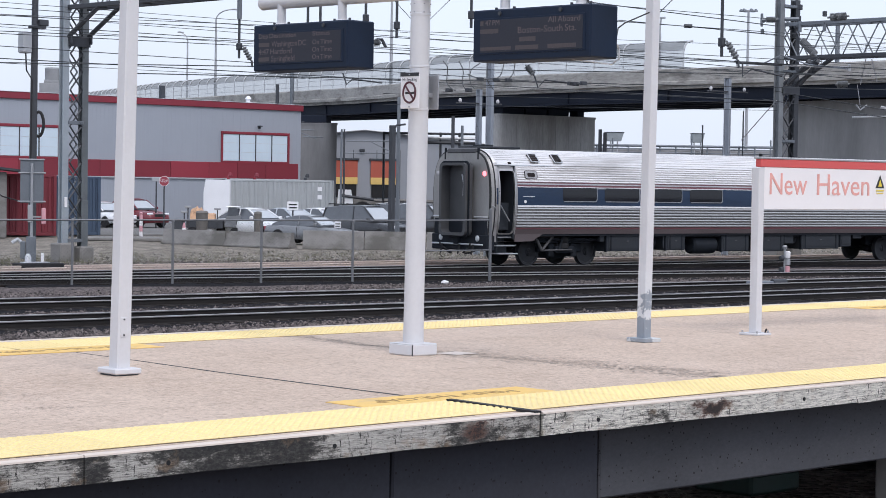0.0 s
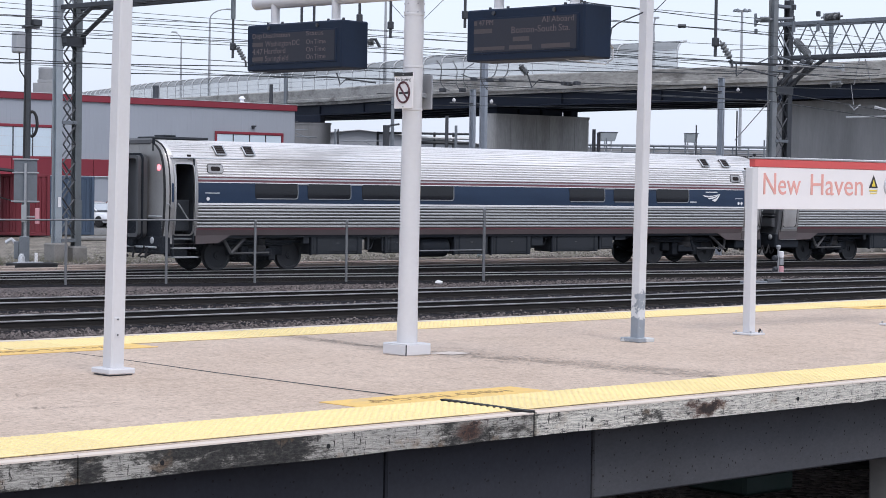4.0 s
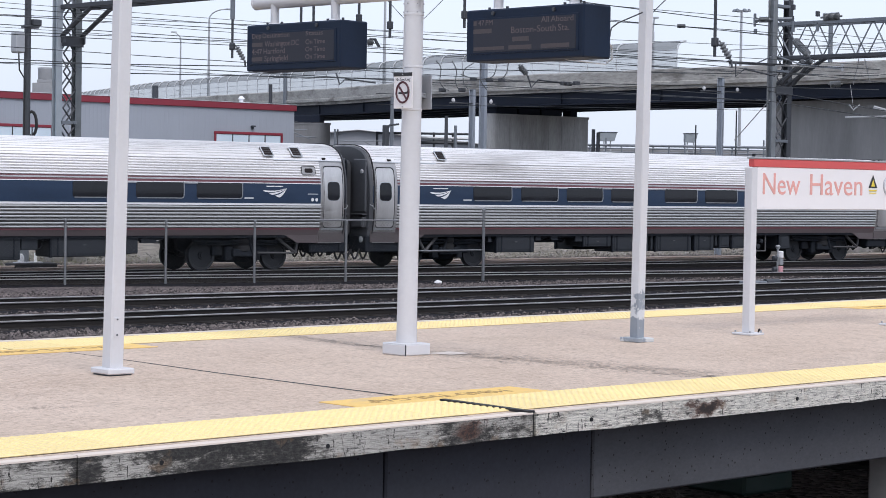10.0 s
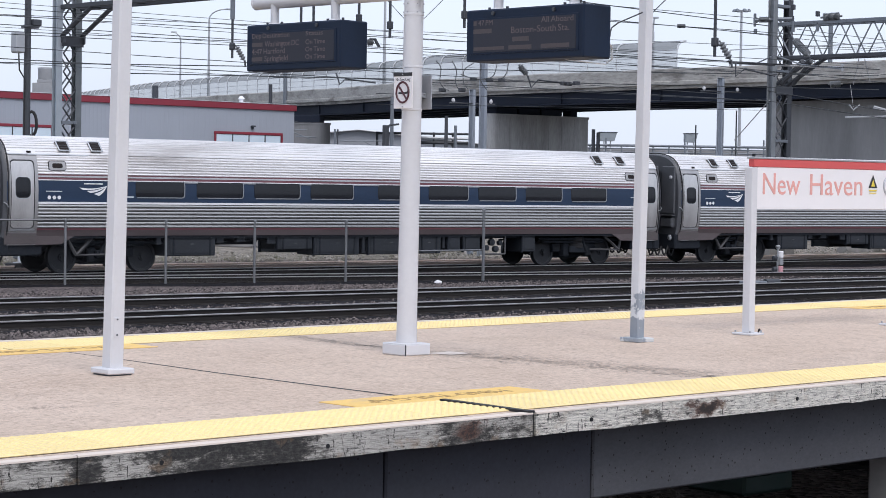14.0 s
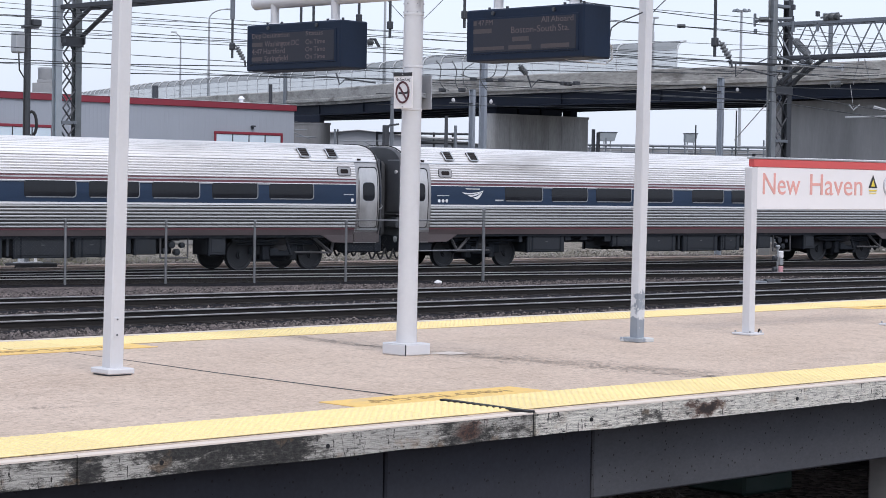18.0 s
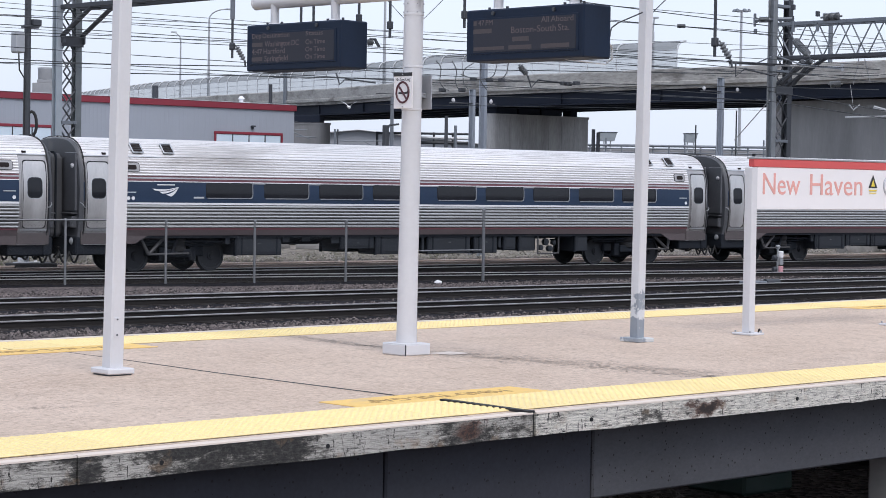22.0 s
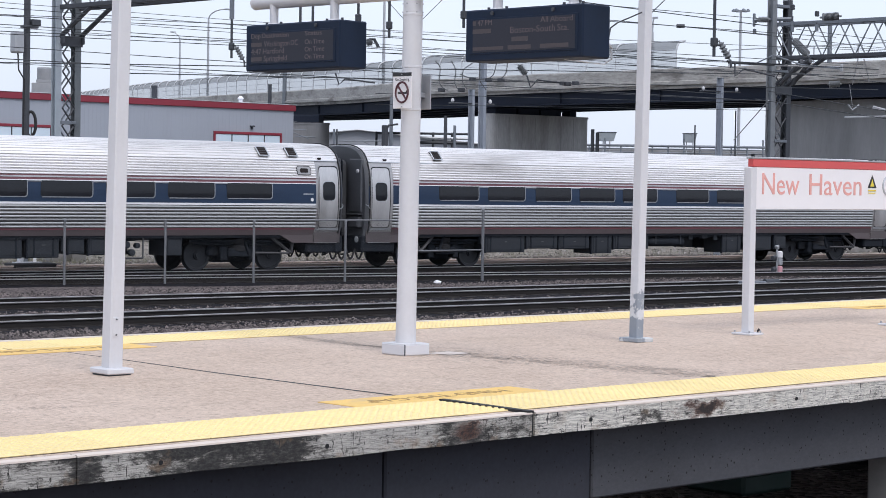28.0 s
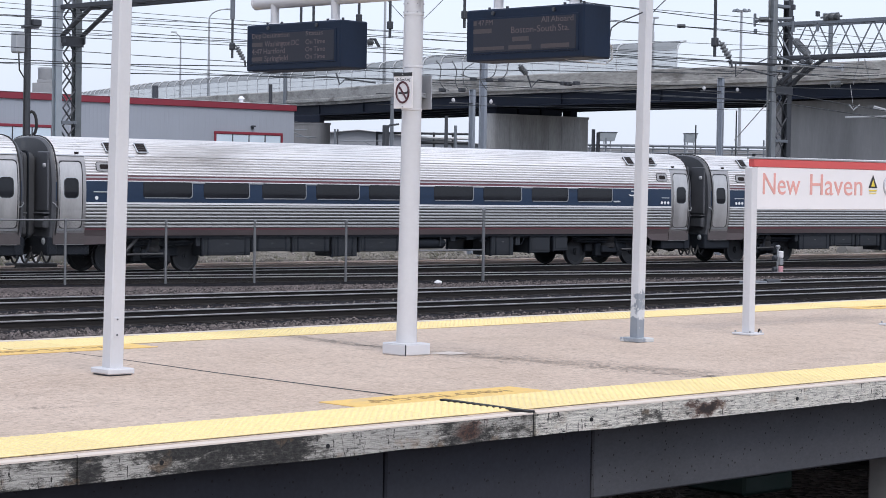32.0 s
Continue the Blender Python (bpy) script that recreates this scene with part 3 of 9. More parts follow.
        pit(x, y, 0.006 + 0.02 * rnd.random() ** 2)
    for _ in range(60):
        cx, cy, wide = rnd.uniform(5, 24), rnd.uniform(10.0, 15.0), rnd.uniform(0.1, 0.45)
        for _ in range(90):
            pit(cx + rnd.gauss(0, wide), min(15.15, max(9.95, cy + rnd.gauss(0, wide))), 0.004 + 0.008 * rnd.random() ** 2)
    for xa, ya, xb, yb in ((14.65, 13.87, 15.02, 13.63), (14.85, 10.65, 15.35, 10.6), (7.4, 11.3, 7.9, 11.1), (17.6, 11.8, 18.4, 11.5), (16.2, 14.2, 17.4, 14.4)):
        for _ in range(40):
            t = rnd.random()
            pit(xa + (xb - xa) * t, ya + (yb - ya) * t + rnd.gauss(0, 0.02), rnd.uniform(0.006, 0.018))
    tagged(part("surface_pits", pits, PITS, root, "dark worn pits in the concrete", smooth=0), kind="stuff")
    holes = Mesh()
    for _ in range(650):
        x, z, q = rnd.uniform(4.5, 17), rnd.uniform(0.62, 1.05), rnd.uniform(0.003, 0.009)
        holes.add([(x + q * math.cos(k), FRONT + 0.2488, z + q * math.sin(k)) for k in (0, 1, 2.1, 3.1, 4.2, 5.2)], [(0, 1, 2, 3, 4, 5)])
    tagged(part("air_holes", holes, DARKHOLE, root, "small air holes in the concrete", smooth=0), kind="stuff")
    part("repair_patch", Mesh().add([(12.5, 12.95, PZ + 0.004), (12.6, 12.72, PZ + 0.004), (12.86, 12.74, PZ + 0.004), (12.84, 13.0, PZ + 0.004)], [(0, 1, 2, 3)]), PATCHCON, root, "pale concrete repair patch", smooth=0)
    # columns that carry the beams
    for x in (-6.0, 4.3, 14.5, 24.3, 33.8, 43.7):
        for y0 in (FRONT + 0.27, BACK - 0.52):
            part("support_column", Mesh().box(x, x + 0.4, y0, y0 + 0.4, GZ - 0.3, 0.57 if y0 < 11 else 0.61, 0.03), BARRIER, root, "pale concrete support column")
    return root


GAPDIRT = mat("dirt filled gap", (0.075, 0.058, 0.048), 0.95, 0, 0.5, 6, 40, 0)
PITS = mat("dark worn concrete pits", (0.4, 0.33, 0.275), 0.95, 0, 0.3, 5, 40, 0)
PATCHCON = mat("pale repair concrete", (0.64, 0.56, 0.5), 0.9, 0, 0.1, 5, 60, 0.2)
platform()


def marking(x0, x1, y0, y1, turn):
    root = thing("platform_marking", pose((x0 + x1) / 2, (y0 + y1) / 2, PZ, 0, 0, turn), "worn orange yellow warning marking painted on the platform", "marking", "platform markings")
    w, d = (x1 - x0) / 2, (y1 - y0) / 2
    part("panel", Mesh().box(-w, w, -d, d, 0.0, 0.006, 0.002), PATCH, root)
    words_part("lettering", "MIND THE GAP", 0.2, PATCHTEXT, root, pose(0, 0, 0.0065, 0, 0, 0), 1.0, 0.001)


marking(9.14, 10.95, FRONT + 0.91, FRONT + 1.31, 180)
marking(9.2, 11.05, BACK - 1.3, BACK - 0.9, 0)
marking(21.75, 23.6, BACK - 1.3, BACK - 0.9, 0)


# ---- poles, displays and signs on the platform ----
LEAN = (0.42, 0.42)


def bolts(root, r, z):
    for sx in (-1, 1):
        for sy in (-1, 1):
            part("bolt", Mesh().tube((sx * r, sy * r, z), (sx * r, sy * r, z + 0.03), 0.012, n=6), GALV, root)


def light_pole(x, y):
    root = thing("light_pole", pose(x, y, PZ, LEAN[0] + 0.25, LEAN[1] + 0.25), "tapered square white painted lighting pole on a base plate", "pole")
    part("base_plate", Mesh().box(-0.118, 0.118, -0.118, 0.118, 0.012, 0.055, 0.008), WHITEPOLE, root)
    part("grout_pad", Mesh().box(-0.1, 0.1, -0.1, 0.1, 0, 0.013), DARKSTEEL, root)
    s0, s1, c = 0.06, 0.046, 0.012
    rings = []
    for s, z in ((s0, 0.055), (s1, 7.5)):
        rings.append([(a * s - (a * c if q else 0), b * s - (0 if q else b * c), z) for a, b, q in ((-1, -1, 0), (-1, -1, 1), (1, -1, 1), (1, -1, 0), (1, 1, 0), (1, 1, 1), (-1, 1, 1), (-1, 1, 0))])
    part("shaft", Mesh().loft(rings, True, True), WHITEPOLE, root)
    plate = part("hand_hole_cover", Mesh().box(-0.045, 0.012, -0.0645, -0.057, 0.285, 0.43, 0.002), WHITEPOLE, root)
    for z in (0.3, 0.415):
        part("screw", Mesh().lathe([(0.0065, 0), (0.0065, 0.006), (0, 0.006)], (-0.016, -0.07, z), "Y", 8), DARKSTEEL, plate)


def column(x, y):
    root = thing("display_column", pose(x, y, PZ, LEAN[0] - 0.1, LEAN[1] - 0.1), "round white painted steel column with a crossarm", "column")
    base = part("plinth", Mesh().box(-0.147, 0.147, -0.147, 0.147, 0, 0.098, 0.01), WHITEPOLE, root)
    part("plinth_cap", Mesh().loft([[(a * s, b * s, z) for a, b in ((-1, -1), (1, -1), (1, 1), (-1, 1))] for s, z in ((0.143, 0.097), (0.138, 0.102))], True, True), WHITEPOLE, root)
    part("plinth_seam", Mesh().box(-0.149, -0.142, -0.149, -0.142, 0.003, 0.095), DARKSTEEL, base)
    part("shaft", Mesh().lathe([(0.088, 0.1), (0.085, 0.4), (0.081, 4.6)], n=24), WHITEPOLE, root)
    for z in (2.06, 2.42, 2.86, 3.02):
        part("collar", Mesh().lathe([(0.082, z), (0.087, z + 0.004), (0.087, z + 0.02), (0.082, z + 0.024)], n=24), WHITEPOLE, root)
    for w in range(6):
        for z in (2.89, 2.96):
            c, s = math.cos(w + 0.3), math.sin(w + 0.3)
            part("rivet", Mesh().tube((0.08 * c, 0.08 * s, z), (0.09 * c, 0.09 * s, z), 0.006, n=6), GALV, root)
    arm = part("crossarm", Mesh().tube((0, -2.29, 3.06), (0, 2.08, 3.06), 0.062, n=18), WHITEPOLE, root)
    for y0 in (-2.29, 2.08):
        part("end_cap", Mesh().lathe([(0.05, -0.02), (0.066, -0.008), (0.066, 0.008), (0.05, 0.02)], (0, y0, 3.06), "Y", 18), WHITEPOLE, arm)
    return root


COLX, COLY = 12.32, 12.99
light_pole(9.21, 12.865)
column(COLX, COLY)


def display(yc, lines, label):
    root = thing("departure_display", pose(COLX + 0.02, yc, 3.66), label, "display", "platform displays")
    w, d, h = 0.64, 0.161, 0.415
    part("housing", Mesh().box(-d, d, -w, w, 0, h, 0.012), NAVY, root)
    part("screen_bezel", Mesh().box(-d - 0.006, -d + 0.004, -w + 0.05, w - 0.05, 0.055, h - 0.07, 0.003), NAVY, root)
    part("screen", Mesh().box(-d - 0.009, -d - 0.004, -w + 0.075, w - 0.095, 0.07, h - 0.085, 0.001), SCREEN, root, "dull dark display screen")
    for a, b, tz, words, size in lines:
        m = pose(-d - 0.0095, (a + b) / 2, tz, 90, 0, -90)
        if words:
            words_part("led_text", words, size, LEDTEXT, root, m, 1.0, 0.0006, fit=a - b)
        else:
            part("text_bar", Mesh().box(-d - 0.0099, -d - 0.0089, b, a, tz - size * 0.3, tz + size * 0.3), LEDBAR, root)
    for y0 in (-0.33, 0.33):
        part("lock", Mesh().lathe([(0.016, -0.01), (0.016, 0.004), (0.0, 0.004)], (-d - 0.004, y0, h - 0.035), "X", 10), DARKSTEEL, root)
        hanger = part("hanger_pipe", Mesh().tube((-0.02, y0 * 1.25, h), (-0.02, y0 * 1.25, h + 0.2), 0.04, n=14), WHITEPOLE, root, "white hanger pipe")
        part("hanger_flange", Mesh().lathe([(0.06, 0), (0.06, 0.012), (0.045, 0.02)], (-0.02, y0 * 1.25, h), "Z", 14), WHITEPOLE, hanger)
        for k in (-1, 1):
            part("hanger_bolt", Mesh().tube((-0.02, y0 * 1.25 + k * 0.1, h), (-0.02, y0 * 1.25 + k * 0.1, h + 0.03), 0.012, n=8), DARKSTEEL, root)


STATUS = [(-0.19, -0.42, 0.31, "Status", 0.055)] + [(-0.19, -0.45, z, "On Time", 0.06) for z in (0.235, 0.17, 0.105)]
display(14.364, STATUS + [(0.55, 0.03, 0.31, "Dep Destination", 0.06), (0.55, 0.4, 0.235, "", 0.06), (0.37, -0.1, 0.235, "Washington DC", 0.07), (0.55, 0.09, 0.17, "4:47 Hartford", 0.07),
                          (0.55, 0.4, 0.105, "", 0.06), (0.37, 0.05, 0.105, "Springfield", 0.07)], "navy blue hanging departure display with dim red lettering")
display(11.552, [(0.545, 0.51, 0.305, "", 0.06), (0.49, 0.33, 0.305, "47 PM", 0.06), (0.545, 0.34, 0.24, "", 0.06), (-0.2, -0.54, 0.305, "All Aboard", 0.065),
                 (0.125, -0.5, 0.235, "Boston-South Sta.", 0.075), (0.11, -0.07, 0.165, "", 0.06), (0.54, 0.2, 0.1, "", 0.045), (0.15, -0.1, 0.1, "", 0.055), (-0.2, -0.5, 0.1, "", 0.055)], "navy blue hanging track display with dim red lettering")


def thin_pole(x, y):
    root = thing("canopy_post", pose(x, y, PZ, LEAN[0], LEAN[1]), "slim white steel post with paint peeled at its foot", "post")
    part("base_plate", Mesh().box(-0.115, 0.115, -0.115, 0.115, 0, 0.04, 0.006), GREYPAINT, root, "grey base plate")
    s, c = 0.05, 0.008
    plan = [(-s, c - s), (c - s, -s), (s - c, -s), (s, c - s), (s, s - c), (s - c, s), (c - s, s), (-s, s - c)]
    part("peeled_shaft", Mesh().loft([[(x, y, z) for x, y in plan] for z in (0.03, 0.66)], True, True), PEELED, root, "white paint peeling off grey steel")
    part("shaft", Mesh().loft([[(x, y, z) for x, y in plan] for z in (0.66, 7.0)], True, True), WHITEPOLE, root)


thin_pole(15.17, 12.86)


def station_sign():
    x0, y0 = 16.86, 12.85
    root = thing("station_sign", pose(x0, y0, PZ), "white station name board with a red top band on two posts", "sign")
    for x, rise in ((0.0, 1.66), (2.55, 1.2)):
        post = part("post", Mesh().box(x - 0.046, x + 0.046, -0.046, 0.046, 0.02, rise, 0.006), WHITEPOLE, root)
        part("base_plate", Mesh().box(x - 0.115, x + 0.115, -0.115, 0.115, 0, 0.022, 0.005), WHITEPOLE, post)
        for sx in (-1, 1):
            for sy in (-1, 1):
                part("bolt", Mesh().tube((x + sx * 0.09, sy * 0.09, 0.02), (x + sx * 0.09, sy * 0.09, 0.045), 0.01, n=6), GALV, post)
    part("cable_stub", Mesh().path([Vector((0.085, -0.06, 0.02)), Vector((0.088, -0.06, 0.045)), Vector((0.1, -0.06, 0.055)), Vector((0.112, -0.06, 0.042))], 0.009, 6), RUBBER, root, "black cable stub")
    bd = part("board", Mesh().box(0.052, 3.4, -0.03, 0.03, 1.245, 1.665, 0.005), SIGNWHITE, root)
    part("edge_strip", Mesh().box(0.05, 0.056, -0.034, 0.034, 1.245, 1.665, 0.001), GALV, bd)
    part("top_band", Mesh().box(0.0, 3.4, -0.036, 0.036, 1.665, 1.745, 0.006), SIGNRED, root, "red top band")
    part("top_trim", Mesh().box(-0.02, 3.42, -0.042, 0.042, 1.745, 1.762, 0.004), GALV, root)
    face = -0.032
    for words, a, b in (("New", 0.138, 0.758), ("Haven", 0.938, 1.863)):
        t = text_part("lettering", words, 0.312, SIGNTEXT, root, pose((a + b) / 2, face, 1.488, 90, 0, 0), 1.0, 0.002, "faded red letters")
        q = [v.co.x for v in t.data.vertices]
        t.data.transform(Matrix.Diagonal(((b - a) / (max(q) - min(q)), 1.0, 1, 1)))
    tx = 2.058
    tri = Mesh().loft([[(tx - 0.08, y, 1.475), (tx + 0.08, y, 1.475), (tx, y, 1.61)] for y in (face, face - 0.003)], True, True)
    part("warning_triangle", tri, BLACK, root, "black warning triangle")
    small = Mesh().loft([[(tx - 0.035, y, 1.49), (tx + 0.035, y, 1.49), (tx, y, 1.565)] for y in (face - 0.002, face - 0.004)], True, True)
    part("warning_symbol", small, YELLOW, root, "yellow warning symbol")
    for z0, z1, w in ((1.44, 1.455, 0.07), (1.415, 1.425, 0.06)):
        part("print_bar", Mesh().box(tx - w, tx + w, face - 0.004, face, z0, z1), YELLOW, root)
    ring = Mesh()
    arc = [(2.36 + 0.1 * math.cos(w / 10), 1.5 + 0.1 * math.sin(w / 10)) for w in range(5, 60, 3)]
    for a, b in zip(arc, arc[1:]):
        ring.tube((a[0], face - 0.002, a[1]), (b[0], face - 0.002, b[1]), 0.012, n=6)
    part("emblem", ring, WINFRAME, root, "pale grey ring emblem")


station_sign()


def no_smoking(x, y, z, back):
    root = thing("no_smoking_sign", pose(x, y, z), "small white no smoking sign with a red ring" if not back else "grey back of a small sign on the column", "sign", "column signs")
    part("plate", Mesh().box(-0.006, 0.006, -0.112, 0.112, 0, 0.293, 0.003), SIGNWHITE if not back else GALV, root)
    part("bracket", Mesh().box(0.004 if not back else -0.06, 0.06 if not back else -0.004, -0.05, 0.05, 0.1, 0.14, 0.003), GALV, root)
    if back:
        return
    part("header", Mesh().box(-0.009, -0.005, -0.112, 0.112, 0.27, 0.3), BLACK, root)
    words_part("lettering", "No Smoking", 0.036, BLACK, root, pose(-0.0065, 0, 0.242, 90, 0, -90), 1.0, 0.0008)
    ring = Mesh()
    pts = [(-0.009, 0.075 * math.cos(w * math.pi / 14), 0.135 + 0.085 * math.sin(w * math.pi / 14)) for w in range(29)]
    ring.path(pts, 0.009, 6).tube((-0.009, 0.053, 0.195), (-0.009, -0.053, 0.075), 0.008, n=6)
    part("prohibition_ring", ring, RINGRED, root, "dark red ring and bar")
    part("cigarette", Mesh().box(-0.0085, -0.006, -0.05, 0.05, 0.122, 0.138).box(-0.0085, -0.006, -0.06, -0.052, 0.122, 0.15), BLACK, root)
    for zz in (0.015, 0.285):
        part("screw", Mesh().tube((-0.012, 0, zz), (-0.005, 0, zz), 0.006, n=6), GALV, root)


no_smoking(COLX - 0.13, 12.934, 3.295, False)
no_smoking(COLX + 0.13, 12.973, 3.295, True)


# ---- tracks ----
RAILPROF = [(-0.07, -0.16), (-0.07, -0.148), (-0.012, -0.13), (-0.012, -0.045), (-0.036, -0.035), (-0.036, -0.006), (-0.028, -0.001), (0.028, -0.001), (0.036, -0.006), (0.036, -0.035),
            (0.012, -0.045), (0.012, -0.13), (0.07, -0.148), (0.07, -0.16)]


def track(x0, y0, angle, back, ahead, rail_mat, label, single=True, worn=True):
    """A track whose centre passes (x0, y0)."""
    root = thing("track", pose(x0, y0, 0, 0, 0, angle), label, "track", "yard tracks", kind="structure")
    for s in (-1, 1):
        r = Mesh().loft([[(x, s * 0.7535 + a, z) for a, z in RAILPROF] for x in (-back, ahead)], True, True)
        rail = part("rail", r, rail_mat, root)
        if worn:
            part("rail_head", Mesh().box(-back, ahead, s * 0.7535 - 0.0375, s * 0.7535 + 0.0375, -0.026, 0.0, 0.004), RAILTOP, rail, "shiny worn rail head")
    bed = Mesh()
    n = int((back + ahead) / 1.2)
    rnd = random.Random(int(y0 * 10))
    prof = [(-1.9, -0.2), (-1.45, -0.145), (0, -0.15), (1.45, -0.145), (1.9, -0.2)]
    bed.loft([[(-back + (back + ahead) * i / n, a + 0.08 * (rnd.random() - 0.5), z + 0.02 * (rnd.random() - 0.5)) for a, z in prof] for i in range(n + 1)], False)
    tagged(part("ballast_bed", bed, BALLAST, root, "dark stained ballast", smooth=180), kind="stuff")
    tie = Mesh().box(-0.11, 0.11, -1.28, 1.28, -0.2, -0.138, 0.012)
    if single:
        data = tie.data("tie")
        x = -min(back, 22.0)
        while x < min(ahead, 34.0):
            part("tie", data, TIE, root, m=pose(x + 0.03 * (rnd.random() - 0.5), 0.04 * (rnd.random() - 0.5), 0.01 * rnd.random(), 0, 0, rnd.uniform(-1.5, 1.5)))
            x += 0.56
    else:
        all_ties = Mesh()
        x = -back
        while x < ahead:
            all_ties.box(x - 0.11, x + 0.11, -1.28, 1.28, -0.2, -0.138)
            x += 0.56
        tagged(part("ties", all_ties, TIE, root), kind="stuff")
    return root


BALLAST = mat("oil darkened ballast", (0.012, 0.0115, 0.014), 0.95, 0, 0.6, 6.0, 18.0, 1.0, spot=(0.04, 0.036, 0.038), spot_at=(0.58, 0.8), dist=0.05, spec=0.1)
TRAIN_TURN = -5.4383
TX, TY = 40.0, 50.37
track(24.0, 34.4, -3.4, 60, 60, RAIL, "dark running track with worn rail heads beside the platform")
track(26.7, 39.45, -5.5, 60, 70, RAIL, "dark running track with worn rail heads on grey ballast")
track(TX, TY, TRAIN_TURN, 90, 110, RAIL, "running track on dark ballast carrying the train", single=False)
track(39.3, 46.4, -15.0, 9, 40, RAIL, "diverging track on dark ballast", single=False)
track(44.0, 53.6, -5.0, 60, 60, RAILRUST, "disused track with rust brown rails on pale dirt", single=False, worn=False)


# ---- the train of five coaches ----
HALF = [(1.06, 1.47), (1.3, 1.53), (1.6, 1.57), (2.0, 1.595), (2.35, 1.6), (2.6, 1.585), (2.8, 1.565), (3.0, 1.53), (3.2, 1.475), (3.4, 1.385), (3.55, 1.275), (3.68, 1.1), (3.78, 0.86), (3.84, 0.53), (3.86, 0.0)]


def half_width(z):
    for (z0, w0), (z1, w1) in zip(HALF, HALF[1:]):
        if z <= z1:
            return w0 + (w1 - w0) * (z - z0) / (z1 - z0)
    return 0.0


def skin_point(z, lift=0.0):
    """A point of the side's skin (half width, height), lifted outwards."""
    a, b = half_width(z - 0.01), half_width(min(z + 0.01, 3.86))
    n = Vector((0.02, 0, a - b)).normalized()
    return half_width(z) + lift * n.x, z + lift * n.z


FLUTE = ((0.03, 0.0), (0.12, 0.7), (0.28, 1.0), (0.48, 1.0), (0.66, 0.7), (0.8, 0.0))


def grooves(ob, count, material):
    """Gives the floors of a strip of that many flutes a material of their own."""
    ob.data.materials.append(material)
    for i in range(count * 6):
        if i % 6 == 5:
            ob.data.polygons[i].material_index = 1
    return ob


def skin_arc(z0, z1, n):
    """Heights that divide the side's skin between z0 and z1 into n equal lengths."""
    zs = [z0 + (z1 - z0) * i / 400 for i in range(401)]
    run = [0.0]
    for a, b in zip(zs, zs[1:]):
        run.append(run[-1] + math.hypot(b - a, half_width(b) - half_width(a)))
    return [float(np.interp(run[-1] * i / n, run, zs)) for i in range(n + 1)]


def side_strip(x0, x1, z0, z1, side, lift=0.0, steps=4, flute=0.0, count=0):
    """A strip of side skin, plain or with that many flutes, closed at its back."""
    if flute:
        zs = skin_arc(z0, z1, count)
        prof = [skin_point(zs[i] + (zs[i + 1] - zs[i]) * q, lift + flute * h) for i in range(count) for q, h in FLUTE]
        prof.append(skin_point(z1, lift))
    else:
        prof = [skin_point(z0 + (z1 - z0) * i / steps, lift) for i in range(steps + 1)]
    inner = [(prof[-1][0] - 0.03, prof[-1][1] - 0.02), (prof[0][0] - 0.03, prof[0][1])]
    ring = prof + inner
    return Mesh().loft([[(x, side * y, z) for y, z in ring] for x in (x0, x1)], True, True)


def rounded(y0, y1, z0, z1, r, n=4, sides=0):
    """A rounded rectangle, with points along its long sides."""
    pts = []
    for cy, cz, w0 in ((y1 - r, z1 - r, 0), (y0 + r, z1 - r, 1), (y0 + r, z0 + r, 2), (y1 - r, z0 + r, 3)):
        for i in range(n + 1):
            w = (w0 + i / n) * math.pi / 2
            pts.append((cy + r * math.cos(w), cz + r * math.sin(w)))
        if w0 == 1 or w0 == 3:
            k = sides or 1 + int((z1 - z0 - 2 * r) / 0.14)
            a, b = (z1 - r, z0 + r) if w0 == 1 else (z0 + r, z1 - r)
            pts += [(y0 if w0 == 1 else y1, a + (b - a) * q / k) for q in range(1, k)]
    return pts


def pane(x0, x1, z0, z1, side, r, lift, thick=0.012):
    """A rounded pane that follows the curve of a side."""
    zs = [z0 + r * (1 - math.cos(w * math.pi / 8)) for w in range(5)]
    k = 1 + int((z1 - z0 - 2 * r) / 0.12)
    zs += [z0 + r + (z1 - z0 - 2 * r) * q / k for q in range(1, k)]
    zs += [z1 - r * (1 - math.cos(w * math.pi / 8)) for w in range(4, -1, -1)]
    rows = []
    for z in zs:
        d = r - min(r, z - z0, z1 - z)
        cut = r - math.sqrt(max(0.0, r * r - d * d))
        rows.append([(x, side * (half_width(z) + o), z) for x, o in ((x0 + cut, lift - thick), (x0 + cut, lift), (x1 - cut, lift), (x1 - cut, lift - thick))])
    return Mesh().loft(rows, True, True)


def frame_ring(x0, x1, z0, z1, side, r, w, lift, depth=0.02):
    b = rounded(x0, x1, z0, z1, r)
    a = []
    for x, z in b:
        cx, cz = min(max(x, x0 + r), x1 - r), min(max(z, z0 + r), z1 - r)
        d = Vector((x - cx, z - cz))
        d = d.normalized() if d.length > 1e-6 else Vector((0, 0))
        a.append((x + d.x * w, z + d.y * w))
    rings = [[(x, side * (half_width(z) + d), z) for x, z in q] for q, d in ((a, lift - depth), (a, lift), (b, lift), (b, lift - depth))]
    return Mesh().loft(rings + [rings[0]], True, False)


